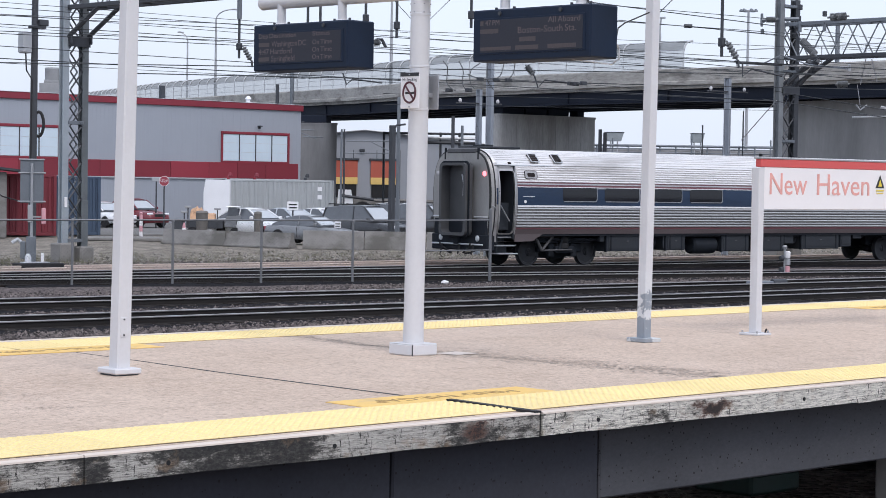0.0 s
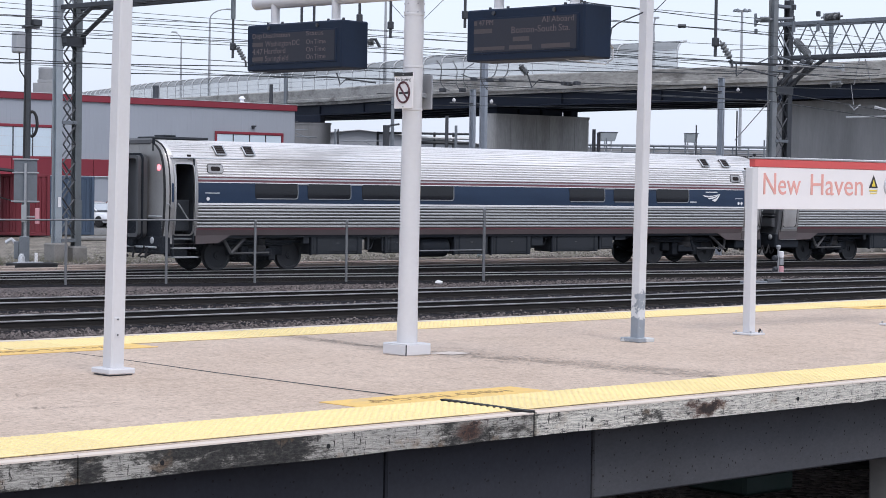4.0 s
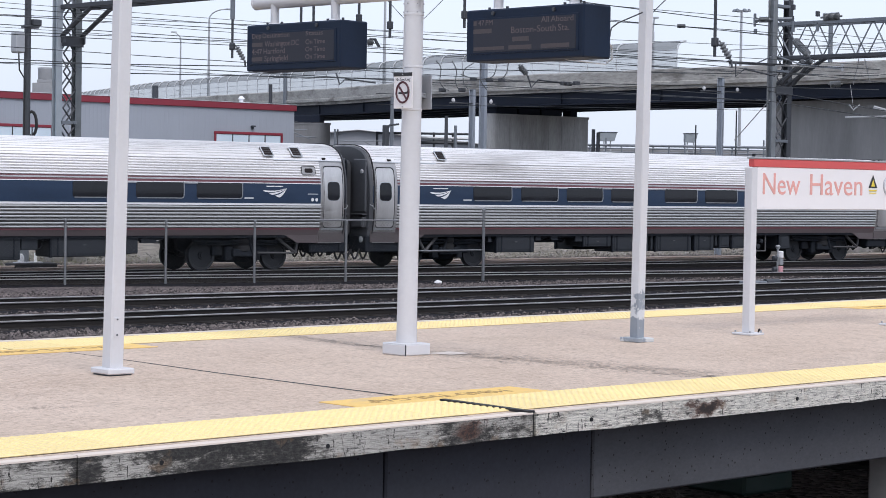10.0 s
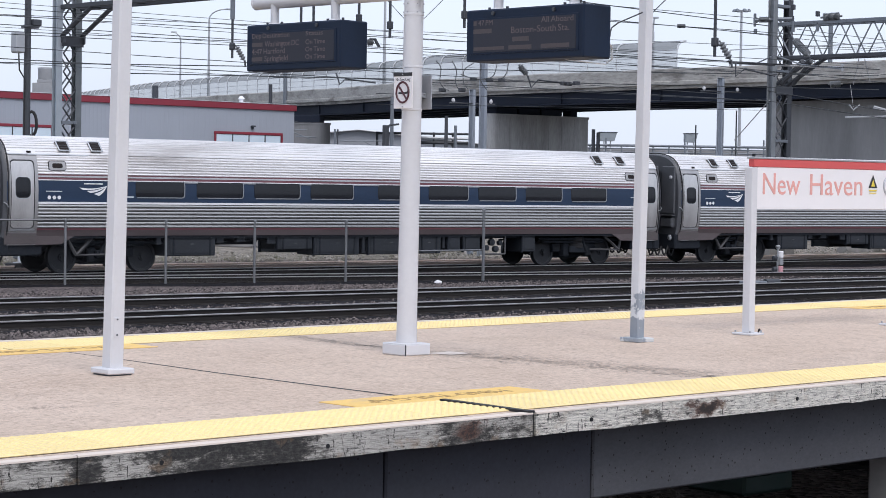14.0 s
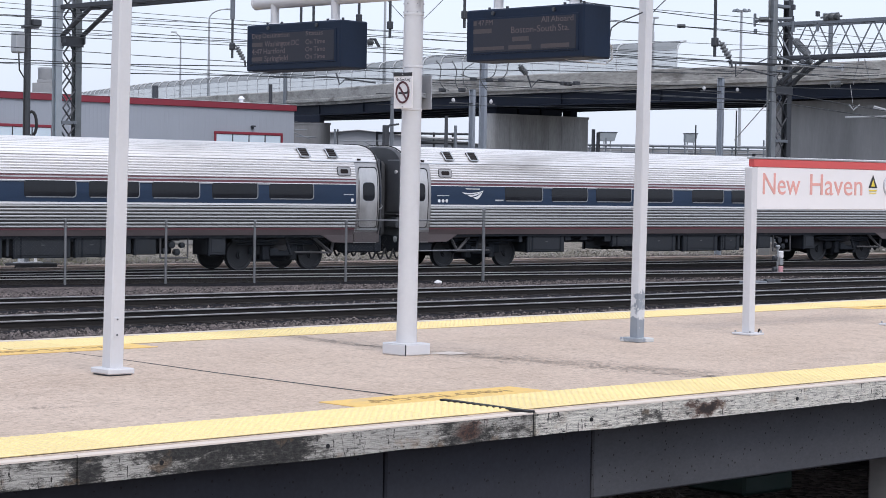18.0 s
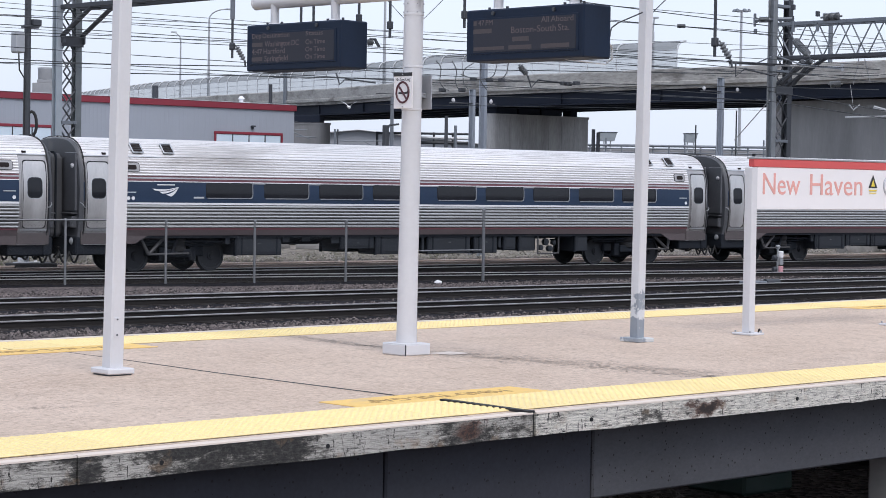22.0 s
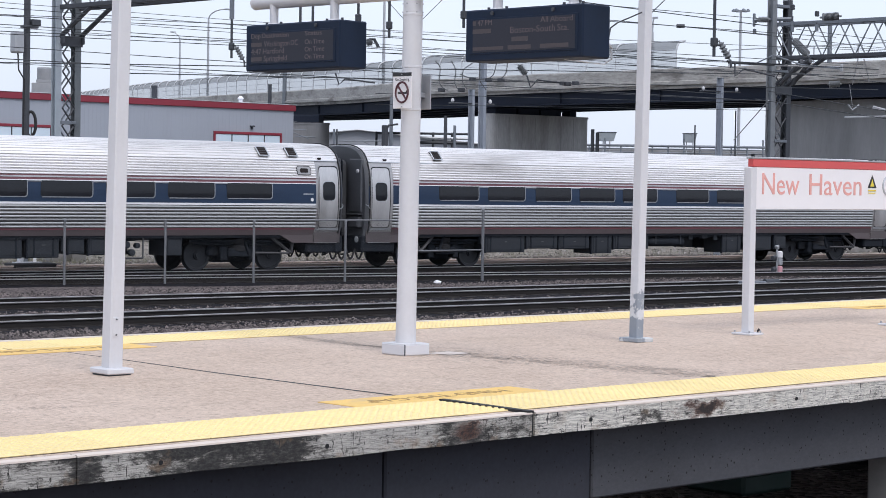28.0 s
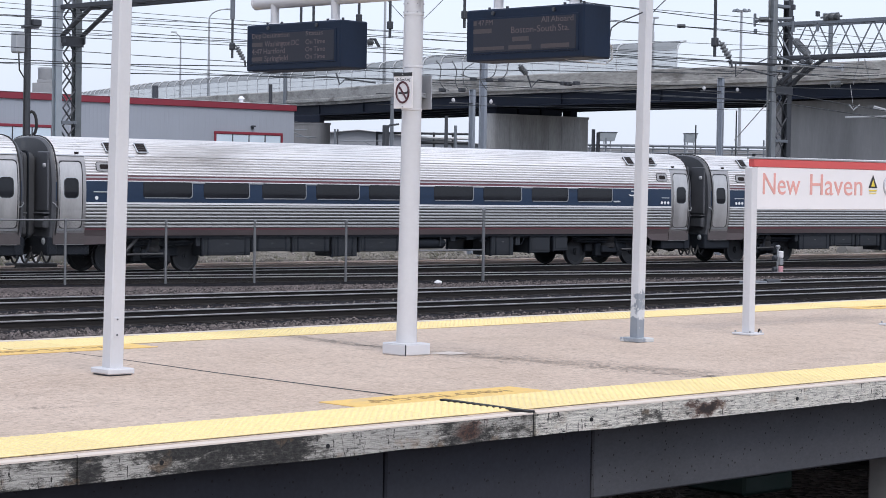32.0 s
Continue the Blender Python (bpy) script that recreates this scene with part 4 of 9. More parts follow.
def edge_trim(x0, x1, z0, z1, side, r, w, lift, depth=0.02):
    """A pale trim along a window's sill and leading edge, shaped and coloured as the lit reveal."""
    line = [(x0, z0, 0, -1), (x1 - r, z0, 0, -1)]
    line += [(x1 - r + r * math.sin(q * math.pi / 8), z0 + r - r * math.cos(q * math.pi / 8), math.sin(q * math.pi / 8), -math.cos(q * math.pi / 8)) for q in range(1, 4)]
    line += [(x1, z0 + r, 1, 0), (x1, (z0 + z1) / 2, 1, 0), (x1, z1, 1, 0)]
    rings = []
    for x, z, nx, nz in line:
        p = [(x, z, lift - depth), (x, z, lift), (x + nx * w, z + nz * w, lift), (x + nx * w, z + nz * w, lift - depth)]
        rings.append([(u, side * (half_width(v) + o), v) for u, v, o in p])
    return Mesh().loft(rings, True, True)


BAND = 11.53


def bar(root, name, y, x0, x1, z, h, side, material):
    part(name, Mesh().box(x0, x1, side * (half_width(z) + 0.006), side * (half_width(z) + 0.009), z - h / 2, z + h / 2), material, root)


def swoosh(root, xc, side):
    """The plain three-stroke mark of the railway, in white: strokes that fan out from one tip."""
    for x0, z0, w in ((-0.45, 2.42, 0.1), (-0.24, 2.335, 0.13), (0.0, 2.25, 0.17)):
        upper, lower = [], []
        for i in range(7):
            t = i / 6
            x = xc + x0 + (0.43 - x0) * t
            z = z0 + (2.475 - z0) * t - 0.045 * math.sin(math.pi * t)
            upper.append((x, z))
            lower.append((x + w * (1 - t), z - 0.055 * (1 - t) - 0.004))
        ring = upper + lower[::-1]
        part("white_stroke", Mesh().loft([[(x, side * (half_width(z) + d), z) for x, z in ring] for d in (0.004, 0.008)], True, True), WHITEPAINT, root, "white stroke mark")


COACH_WINDOWS = [(-8.46, -6.82), (-6.42, -4.79), (-4.41, -2.75), (-2.37, -0.75), (0.19, 1.8), (2.2, 3.84), (4.25, 5.86), (6.28, 7.89), (8.29, 9.92)]
WINDOWS = {
    0: [(-9.56, -8.01), (-7.66, -6.03), (-5.61, -3.98), (-3.59, -1.95), (3.03, 4.65), (5.06, 6.67), (7.09, 8.69)],
    1: COACH_WINDOWS,
    2: COACH_WINDOWS,
    3: [(-9.7, -8.05), (-7.67, -6.07), (-5.62, -4.02), (-3.65, -2.02), (-1.65, 0.0), (0.93, 2.56), (2.97, 4.61), (5.05, 6.67), (7.09, 8.7)],
    4: COACH_WINDOWS,
}


def wheel_mesh():
    w = Mesh()
    w.tube((0, -0.9, 0), (0, 0.9, 0), 0.075, n=10)
    for s in (-1, 1):
        prof = [(0.06, 0.86), (0.11, 0.86), (0.13, 0.82), (0.36, 0.8), (0.38, 0.835), (0.452, 0.835), (0.457, 0.82), (0.457, 0.72), (0.485, 0.71), (0.48, 0.69), (0.37, 0.7), (0.34, 0.73), (0.1, 0.74), (0.06, 0.7)]
        w.lathe([(r, s * y) for r, y in prof], (0, 0, 0), "Y", 28)
    return w.data("wheelset", 40)


WHEEL = None
WHEELS = []


def bogie(root, xc, flip):
    global WHEEL
    if WHEEL is None:
        WHEEL = wheel_mesh()
    g = new("bogie")
    g.parent = root
    g.matrix_basis = pose(xc, 0, 0, 0, 0, 0)
    for s in (-1, 1):
        side = Mesh()
        prof = [(-1.75, 0.5), (-1.7, 0.62), (-0.85, 0.66), (-0.55, 0.52), (0.55, 0.52), (0.85, 0.66), (1.7, 0.62), (1.75, 0.5), (1.3, 0.36), (0.9, 0.46), (0.5, 0.3), (-0.5, 0.3), (-0.9, 0.46), (-1.3, 0.36)]
        side.loft([[(x, s * y, z) for x, z in prof] for y in (0.5, 0.62)], True, True)
        part("side_frame", side, UNDER, g)
        part("air_spring", Mesh().lathe([(0.2, 0.55), (0.3, 0.6), (0.31, 0.72), (0.26, 0.78), (0.3, 0.84), (0.3, 0.95), (0.2, 1.0)], (0, s * 0.95, 0), "Z", 16), RUBBER, g)
        # the braced anchor bracket and its rod
        f = flip
        near = 1.38 if flip < 0 else 1.88
        a, b, c = Vector((f * near, s * 1.25, 1.0)), Vector((f * (near - 0.8), s * 1.25, 1.0)), Vector((f * (near - (0.3 if flip < 0 else 0.1)), s * 1.25, 0.52))
        br = Mesh()
        for p0, p1 in ((a, b), (b, c), (c, a)):
            br.tube(p0, p1, 0.05, n=6)
        part("anchor_bracket", br, BRACKET, g, "grey braced anchor bracket")
        part("anchor_rod", Mesh().tube(c, c + Vector((-f * 1.35, 0, 0.02)), 0.03, n=8), BRACKET, g)
        part("damper", Mesh().tube((f * 0.3, s * 1.2, 0.5), (f * 0.1, s * 1.2, 1.0), 0.05, n=8), UNDER, g)
        for x in (-1.295, 1.295):
            part("brake_unit", Mesh().box(x * 0.62 - 0.18, x * 0.62 + 0.18, s * 0.62 if s > 0 else -0.95, 0.95 if s > 0 else s * 0.62, 0.45, 0.75, 0.03), UNDER, g)
        part("brake_pan", Mesh().loft([[(x, s * y, z) for x, z in ((-1.95, 0.98), (-1.9, 0.62), (-0.95, 0.34), (-0.5, 0.24), (0.5, 0.24), (0.95, 0.34), (1.9, 0.62), (1.95, 0.98))] for y in (0.3, 0.5)], True, True), UNDER, g, "grimy black brake gear")
        for x in (-0.49, 0.49):
            part("tread_brake", Mesh().box(x - 0.13, x + 0.13, s * 0.98 - 0.12, s * 0.98 + 0.12, 0.3, 0.74, 0.03), UNDER, g)
        part("pipe", Mesh().tube((-1.8, s * 1.16, 0.9), (1.8, s * 1.16, 0.86), 0.05, n=6), UNDER, g)
        part("pipe", Mesh().tube((-1.6, s * 1.1, 0.8), (1.2, s * 1.1, 0.78), 0.035, n=6), UNDER, g)
    part("bolster", Mesh().box(-0.42, 0.42, -1.2, 1.2, 0.42, 0.66, 0.03), UNDER, g)
    for x in (-1.295, 1.295):
        w = part("wheelset", WHEEL, WHEELMAT, root, m=pose(xc + x, 0, 0.457))
        WHEELS.append((w, xc + x))
    return g


GROOVE_DARK = mat("dark groove floor", (0.07, 0.068, 0.068), 0.6, 0.3, 0.25, 1.5, 30, 0, stretch=(0.3, 1, 1))
GROOVE_PALE = mat("pale groove floor", (0.5, 0.47, 0.46), 0.55, 0.5, 0.25, 1.5, 30, 0, stretch=(0.3, 1, 1))
# lid and box colours carry the same blue shadow tint
BOXLID = mat("dusty box lid with blue shadow tint", (0.019, 0.023, 0.03), 0.75, 0.0, 0.35, 2, 30, 0.1)
BRACKET = mat("dusty grey bracket steel", (0.085, 0.085, 0.09), 0.7, 0.2, 0.2, 5, 40, 0.1)
EQUIP = mat("dusty equipment box with blue shadow tint", (0.017, 0.0215, 0.029), 0.7, 0.0, 0.3, 3, 40, 0.1)
SASH = mat("dull grey window sash", (0.28, 0.295, 0.32), 0.45, 0.3, 0.1, 4, 40, 0.02)
STEP = mat("worn step metal", (0.42, 0.43, 0.45), 0.5, 0.5, 0.15, 5, 40, 0.05)
VENTSTEEL = mat("dull vent steel", (0.4, 0.39, 0.39), 0.45, 0.5, 0.15, 4, 30, 0.03)
GANGWAY = mat("dark gangway rubber", (0.07, 0.072, 0.078), 0.55, 0.05, 0.25, 2, 30, 0.08)
LOWSTEEL = mat("dull brown lower steel", (0.105, 0.09, 0.091), 0.5, 0.3, 0.2, 1.4, 20, 0.03, stretch=(0.4, 1, 1))
HATCH = mat("black roof hatch", (0.026, 0.021, 0.021), 0.75, 0.0, 0.3, 5, 40, 0.05, spec=0.15)


def end_rings(e, is_tail):
    """The cross-sections of a coach's end, which rounds in towards the bulkhead."""
    rings = []
    zs = [0.82, 1.06, 1.3, 1.6, 2.0, 2.35, 2.6, 2.8, 3.0, 3.2, 3.4, 3.55, 3.68, 3.78, 3.84, 3.86]
    line = ((BAND, 1.0, 0.0), (12.3, 1.0, 0.0), (12.5, 0.985, 0.006), (12.58, 0.95, 0.02), (12.62, 0.905, 0.045)) if is_tail else ((BAND, 1.0, 0.0), (12.3, 1.0, 0.0), (12.46, 0.996, 0.004), (12.53, 0.98, 0.02), (12.57, 0.955, 0.045))
    for x, k, drop in line:
        ring = []
        for z in zs:
            ring.append((e * x, -half_width(max(z, 1.06)) * k, z - drop * max(0, (z - 1.5) / 2.3)))
        for z in zs[-2::-1]:
            ring.append((e * x, half_width(max(z, 1.06)) * k, z - drop * max(0, (z - 1.5) / 2.3)))
        rings.append(ring)
    return rings


def vestibule(root, e, is_tail, hatches):
    shell = Mesh()
    o = 0.14 if is_tail else 0.18
    rings = end_rings(e, is_tail)
    n = len(rings[0])
    if is_tail:
        # leave the near doorway open
        k = len(rings)
        pts = [q for r in rings for q in r]
        faces = []
        for j in range(k - 1):
            for i in range(n):
                if j == 0 and 0 <= i <= 8:
                    continue
                faces.append((j * n + i, j * n + (i + 1) % n, (j + 1) * n + (i + 1) % n, (j + 1) * n + i))
        shell.add(pts, faces)
    else:
        shell.loft(rings, True)
    body = part("vestibule", shell, ENDSTEEL, root, "smooth stainless vestibule end")
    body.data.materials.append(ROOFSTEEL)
    # the top of the end takes the paler steel that holds the skylight
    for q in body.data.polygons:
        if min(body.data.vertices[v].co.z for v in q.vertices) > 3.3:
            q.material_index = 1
    body.data.materials.append(BULKHEAD if is_tail else DARKEND)
    for q in body.data.polygons:
        if abs(q.center.x) > (12.42 if is_tail else 12.48):
            q.material_index = 2
    if is_tail:
        body.data.materials.append(RUBBER)
        for q in body.data.polygons:
            if abs(q.center.x) > 12.59:
                q.material_index = 3
    if is_tail:
        for x0, x1, nm in ((BAND, 11.6, "door_post"), (12.26, 12.34, "door_post")):
            part(nm, side_strip(min(e * x0, e * x1), max(e * x0, e * x1), 1.06, 3.3, -1, 0.0, 8), ENDSTEEL, body)
    rim = rings[2]
    part("end_seal", Mesh().loft([[(e * (12.6 - o + dx), y * q, 1.2 + (z - 1.2) * q) for _, y, z in rim] for dx, q in ((0.0, 0.995), (0.0, 1.014), (0.035, 1.014), (0.035, 0.995))], False), RUBBER, body)
    # bulkhead
    ring = rings[-1]
    bk = Mesh().add(ring, [tuple(range(n))])
    bk.loft([ring, [(e * (12.74 - o), y * 0.97, z) for _, y, z in ring]], True)
    part("bulkhead", bk, BULKHEAD if is_tail else DARKEND, root, "grey end bulkhead" if is_tail else "dark grey end bulkhead")
    if is_tail:
        part("lower_end_panel", Mesh().box(min(e * 12.47, e * 12.66), max(e * 12.47, e * 12.66), -1.37, 1.37, 0.9, 1.55, 0.04), UNDER, root, "black lower end panel")
    # diaphragm: a deep frame round the end doorway
    a, b = rounded(-0.68, 0.68, 1.0, 3.38, 0.16, sides=3), rounded(-0.57, 0.57, 1.09, 3.29, 0.13, sides=3)
    fr = [[(e * x, y, z) for y, z in q] for q, x in ((a, 12.7), (a, 13.0), (b, 13.0), (b, 12.6))]
    part("diaphragm", Mesh().loft(fr, True), GANGWAY, root, "dark grey gangway diaphragm")
    c = rounded(-0.62, 0.62, 1.05, 3.33, 0.15, sides=3)
    d = rounded(-0.74, 0.74, 0.95, 3.44, 0.18, sides=3)
    part("diaphragm_plate", Mesh().loft([[(e * x, y, z) for y, z in q] for q, x in ((d, 12.86), (d, 12.9), (c, 12.9), (c, 12.86))], True), UNDER, root)
    part("end_door", Mesh().box(min(e * (12.768 - o), e * (12.79 - o)), max(e * (12.768 - o), e * (12.79 - o)), -0.54, 0.54, 1.1, 3.27), GANGWAY if is_tail else DARKEND, root, "dark end doorway")
    if is_tail:
        for y in (-0.85, 0.85):
            part("roof_bracket", Mesh().box(e * (12.74 - o) - 0.035, e * (12.74 - o) + 0.035, y - 0.03, y + 0.03, 3.5, 3.88, 0.01), UNDER, root)
        part("roof_cap", Mesh().box(min(e * 12.45, e * (12.79 - o)), max(e * 12.45, e * (12.79 - o)), -0.75, 0.75, 3.68, 3.88, 0.05), DARKEND, root, "dark end roof cap")
        part("roof_walkway", Mesh().box(-12.35, -10.5, -0.5, 0.5, 3.87, 3.94, 0.02).box(-11.9, -11.5, -0.3, 0.3, 3.94, 4.0, 0.02), EQUIP, root, "dark strip along the roof end")
        leaf = part("folded_gate", Mesh().box(e * (12.72 - o) - 0.02, e * (12.72 - o) + 0.02, -0.42, -0.3, 1.15, 3.1, 0.01), BULKHEAD, root)
        part("gate_bar", Mesh().path([(e * (12.82 - o), -0.12, 3.0), (e * (12.82 - o), -0.22, 2.7), (e * (12.82 - o), -0.2, 2.3), (e * (12.82 - o), -0.32, 2.25)], 0.03), WINFRAME, leaf)
    for s in (-1, 1):
        lens = 0.085 if is_tail else 0.065
        part("marker_lamp", Mesh().lathe([(0.0, e * 0.0), (lens, e * 0.0), (lens, e * 0.04), (lens * 0.7, e * 0.055), (0.0, e * 0.06)], (e * ((12.74 if is_tail else 12.8) - o), s * 1.2, 3.03), "X", 16), REDLAMP if is_tail and s < 0 else LENS, root,
                    "lit red marker lamp" if is_tail and s < 0 else "unlit marker lamp")
        if is_tail:
            part("grab_iron", Mesh().path([(e * (12.76 - o), s * 0.8, 1.62), (e * (12.86 - o), s * 0.82, 1.62), (e * (12.86 - o), s * 1.3, 1.62), (e * (12.7 - o), s * 1.4, 1.62)], 0.022), WINFRAME, root, "grab iron")
        else:
            chest = part("end_box", Mesh().box(*sorted((e * (12.72 - o), e * (12.9 - o))), *sorted((s * 0.8, s * 1.36)), 1.28, 1.62, 0.025), DARKEND, root, "dark grey box low on the coach end")
            part("box_lid", Mesh().box(*sorted((e * (12.9 - o), e * (12.915 - o))), *sorted((s * 0.84, s * 1.32)), 1.32, 1.58, 0.01), DARKEND, chest)
            part("ledge", Mesh().box(*sorted((e * (12.72 - o), e * (12.94 - o))), *sorted((s * 0.78, s * 1.4)), 1.68, 1.72, 0.01), DARKEND, root)
        part("receptacle", Mesh().lathe([(0.0, 0), (0.1, 0), (0.1, e * 0.09), (0.07, e * 0.11), (0.0, e * 0.11)], (e * (12.74 - o), s * (0.95 if is_tail else 1.2), 0.92), "X", 14), WINFRAME, root, "pale cable receptacle")
        if not is_tail:
            part("end_panel", Mesh().box(*sorted((e * (12.72 - o), e * (12.8 - o))), *sorted((s * 0.72, s * 1.37)), 1.76, 3.42, 0.03), ENDPANEL, root, "dark grey panel beside the gangway")
    part("buffer_beam", Mesh().box(min(e * 12.35, e * (12.82 - o)), max(e * 12.35, e * (12.82 - o)), -1.46, 1.46, 0.52, 1.05, 0.04), UNDER, root)
    part("coupler", Mesh().box(min(e * 12.4, e * (13.0 - o)), max(e * 12.4, e * (13.0 - o)), -0.14, 0.14, 0.72, 1.0, 0.04), UNDER, root)
    for s in (-1, 1):
        hose = [(e * (12.7 - o + 0.3 * t / 8), s * (0.55 + 0.25 * math.sin(t)), 0.75 - 0.33 * math.sin(math.pi * t / 8)) for t in range(9)]
        part("hose", Mesh().path(hose, 0.03), RUBBER, root)
        if not is_tail:
            part("jumper_cable", Mesh().path([(e * (12.35 + 0.65 * t / 24), s * 1.15, 0.62 - 0.3 * abs(math.sin(math.pi * t / 12))) for t in range(25)], 0.032), RUBBER, root, "looped jumper cable")
    if is_tail:
        part("draft_bar", Mesh().tube((e * (12.9 - o), -1.3, 0.72), (e * (12.9 - o), 1.3, 0.72), 0.03, n=8), WINFRAME, root)
        for y in (-0.9, -0.2, 0.7):
            part("air_hose", Mesh().tube((e * (12.95 - o), y, 0.72), (e * (12.99 - o), y + 0.05, 0.4), 0.03, n=6), RUBBER, root)
    # side doors, steps and markings
    for s in (-1, 1):
        x0, x1 = sorted((e * 11.66, e * 12.3)) if is_tail else sorted((e * 11.66, e * 12.35))
        is_open = is_tail and s < 0
        if is_open:
            part("doorway_wall", Mesh().box(x0, x1, -0.6, -0.56, 0.9, 3.2), BULKHEAD, root)
            part("doorway_side", Mesh().box(e * 11.62 - 0.02, e * 11.62 + 0.02, -1.5, 0.3, 0.9, 3.3), EQUIP, root)
            part("door_header", side_strip(x0 - 0.06, x1 + 0.06, 3.15, 3.325, s, 0.0, 3), ENDSTEEL, root, "steel panel above the doorway")
            part("door_frame", frame_ring(x0, x1, 1.1, 3.14, s, 0.1, 0.035, 0.022, 0.06), STEEL, root, "bright steel frame of the open doorway")
            part("trap_panel", Mesh().box(x0, x1, -1.3, -1.26, 1.2, 2.1, 0.01), EQUIP, root, "dark folded floor plate in the doorway")
            part("folded_door", Mesh().box(e * 12.24 - 0.02, e * 12.24 + 0.02, -1.45, -0.9, 1.3, 3.15, 0.01), DARKEND, root)
            part("handrail", Mesh().path([(e * 11.75, -1.45, 1.5), (e * 12.1, -1.42, 2.0)], 0.022), GALV, root, "slanting handrail")
            for q, z in enumerate((0.42, 0.68, 0.95)):
                tread = part("step", Mesh().box(x0 - 0.05, x1 + 0.12, -1.66 + 0.12 * q, -1.25 + 0.12 * q, z, z + 0.04, 0.008), STEP, root, "worn metal step")
                part("riser", Mesh().box(x0, x1, -1.22 + 0.12 * q, -1.2 + 0.12 * q, z, z + 0.26), EQUIP, tread)
            part("step_side", Mesh().box(e * 12.3 - 0.02, e * 12.3 + 0.02, -1.5, -1.0, 0.45, 1.1, 0.01), EQUIP, root)
        else:
            door = part("side_door", pane(x0, x1, 1.3, 3.14, s, 0.11, 0.006, 0.02), DOORSTEEL, root, "pale brushed steel side door")
            part("door_seal", frame_ring(x0, x1, 1.3, 3.14, s, 0.11, 0.032, 0.012), RUBBER, door)
            part("door_frame", frame_ring(x0 - 0.02, x1 + 0.02, 1.28, 3.17, s, 0.1, 0.03, 0.018, 0.03), ENDSTEEL, root, "steel door frame")
            xm = (x0 + x1) / 2
            part("door_window", pane(xm - 0.2, xm + 0.2, 2.15, 2.66, s, 0.1, 0.012, 0.012), COACHGLASS, door)
            part("window_gasket", frame_ring(xm - 0.2, xm + 0.2, 2.15, 2.66, s, 0.1, 0.03, 0.016, 0.012), RUBBER, door)
            part("window_frame", frame_ring(xm - 0.225, xm + 0.225, 2.125, 2.685, s, 0.12, 0.022, 0.014, 0.012), WINFRAME, door)
            part("door_sill", side_strip(x0 - 0.06, x1 + 0.06, 1.22, 1.28, s, 0.025, 2), STEP, door)
        # dark slots and handrail by the door
        xs = e * (12.445 if not is_tail else 12.39)
        part("band_stub", pane(xs - 0.03, xs + 0.03, 2.04, 2.58, s, 0.012, 0.004, 0.02), COACHBLUE, root, "short blue end of the window band")
        part("grab_handle", Mesh().path([(e * 12.4, s * 1.58, 1.86), (e * 12.46, s * 1.63, 1.88), (e * 12.52, s * 1.63, 1.96), (e * 12.55, s * 1.54, 2.0)], 0.015), GALV, root, "pale grab handle")
        if not is_open:
            part("lower_panel", Mesh().loft([[(x, s * (half_width(1.1) + d), z) for x in (e * (BAND + 0.005), e * 12.5)] + [(x, s * (half_width(1.1) + d), 0.84) for x in (e * 12.5, e * (BAND + 0.005))] for d, z in ((-0.03, 1.25), (0.012, 1.25))], True, True), LOWSTEEL, root, "dull brown steel panel below the door")
            part("step_well", Mesh().box(*sorted((e * 11.3, e * 12.5)), *sorted((s * 0.9, s * 1.4)), 0.52, 0.85, 0.04), UNDER, root)
    # roof hatches near the end
    for s in (-1, 1):
        for xh in hatches:
            p0, p1 = skin_point(3.42, 0.05), skin_point(3.66, 0.06)
            x0, x1 = e * xh - 0.17, e * xh + 0.17
            h = Mesh().add([(x0, s * p0[0], p0[1]), (x1, s * p0[0], p0[1]), (x1, s * p1[0], p1[1]), (x0, s * p1[0], p1[1]),
                            (x0, s * (p0[0] - 0.06), p0[1] - 0.03), (x1, s * (p0[0] - 0.06), p0[1] - 0.03), (x1, s * (p1[0] - 0.06), p1[1] - 0.05), (x0, s * (p1[0] - 0.06), p1[1] - 0.05)],
                           [(0, 1, 2, 3), (0, 4, 5, 1), (1, 5, 6, 2), (2, 6, 7, 3), (3, 7, 4, 0)])
            hatch = part("roof_hatch", h, HATCH, root, "black roof hatch")
            fr = Mesh()
            corners = [Vector((x0, s * (p0[0] + 0.01), p0[1])), Vector((x1, s * (p0[0] + 0.01), p0[1])), Vector((x1, s * (p1[0] + 0.01), p1[1])), Vector((x0, s * (p1[0] + 0.01), p1[1]))]
            for q in range(4):
                fr.tube(corners[q], corners[(q + 1) % 4], 0.02, n=5)
            part("hatch_frame", fr, WINFRAME, hatch)
            for q in (0.3, 0.55, 0.8):
                a, b = corners[0].lerp(corners[3], q), corners[1].lerp(corners[2], q)
                part("slat", Mesh().tube(a.lerp(b, 0.12), a.lerp(b, 0.88), 0.012, n=5), BRACKET, hatch)
        x0, x1 = (10.85, 11.34) if e > 0 else (-11.19, -10.67)
        ve = part("side_vent", pane(x0, x1, 2.9, 3.14, s, 0.06, 0.03, 0.04), VENTSTEEL, root, "grey side vent")
        part("vent_opening", pane(x0 + 0.1, x1 - 0.1, 2.955, 3.085, s, 0.05, 0.038, 0.02), HATCH, ve)
        part("vent_seal", frame_ring(x0, x1, 2.9, 3.14, s, 0.06, 0.018, 0.026, 0.03), RUBBER, ve)
        part("drip_rail", side_strip(*sorted((e * 9.9, e * 12.4)), 3.3, 3.325, s, 0.03, 1), WINFRAME, root)
        part("roof_light", Mesh().box(e * 11.75 - 0.06, e * 11.75 + 0.06, s * 1.4 - 0.04, s * 1.4 + 0.04, 3.36, 3.42, 0.01), HATCH, root)
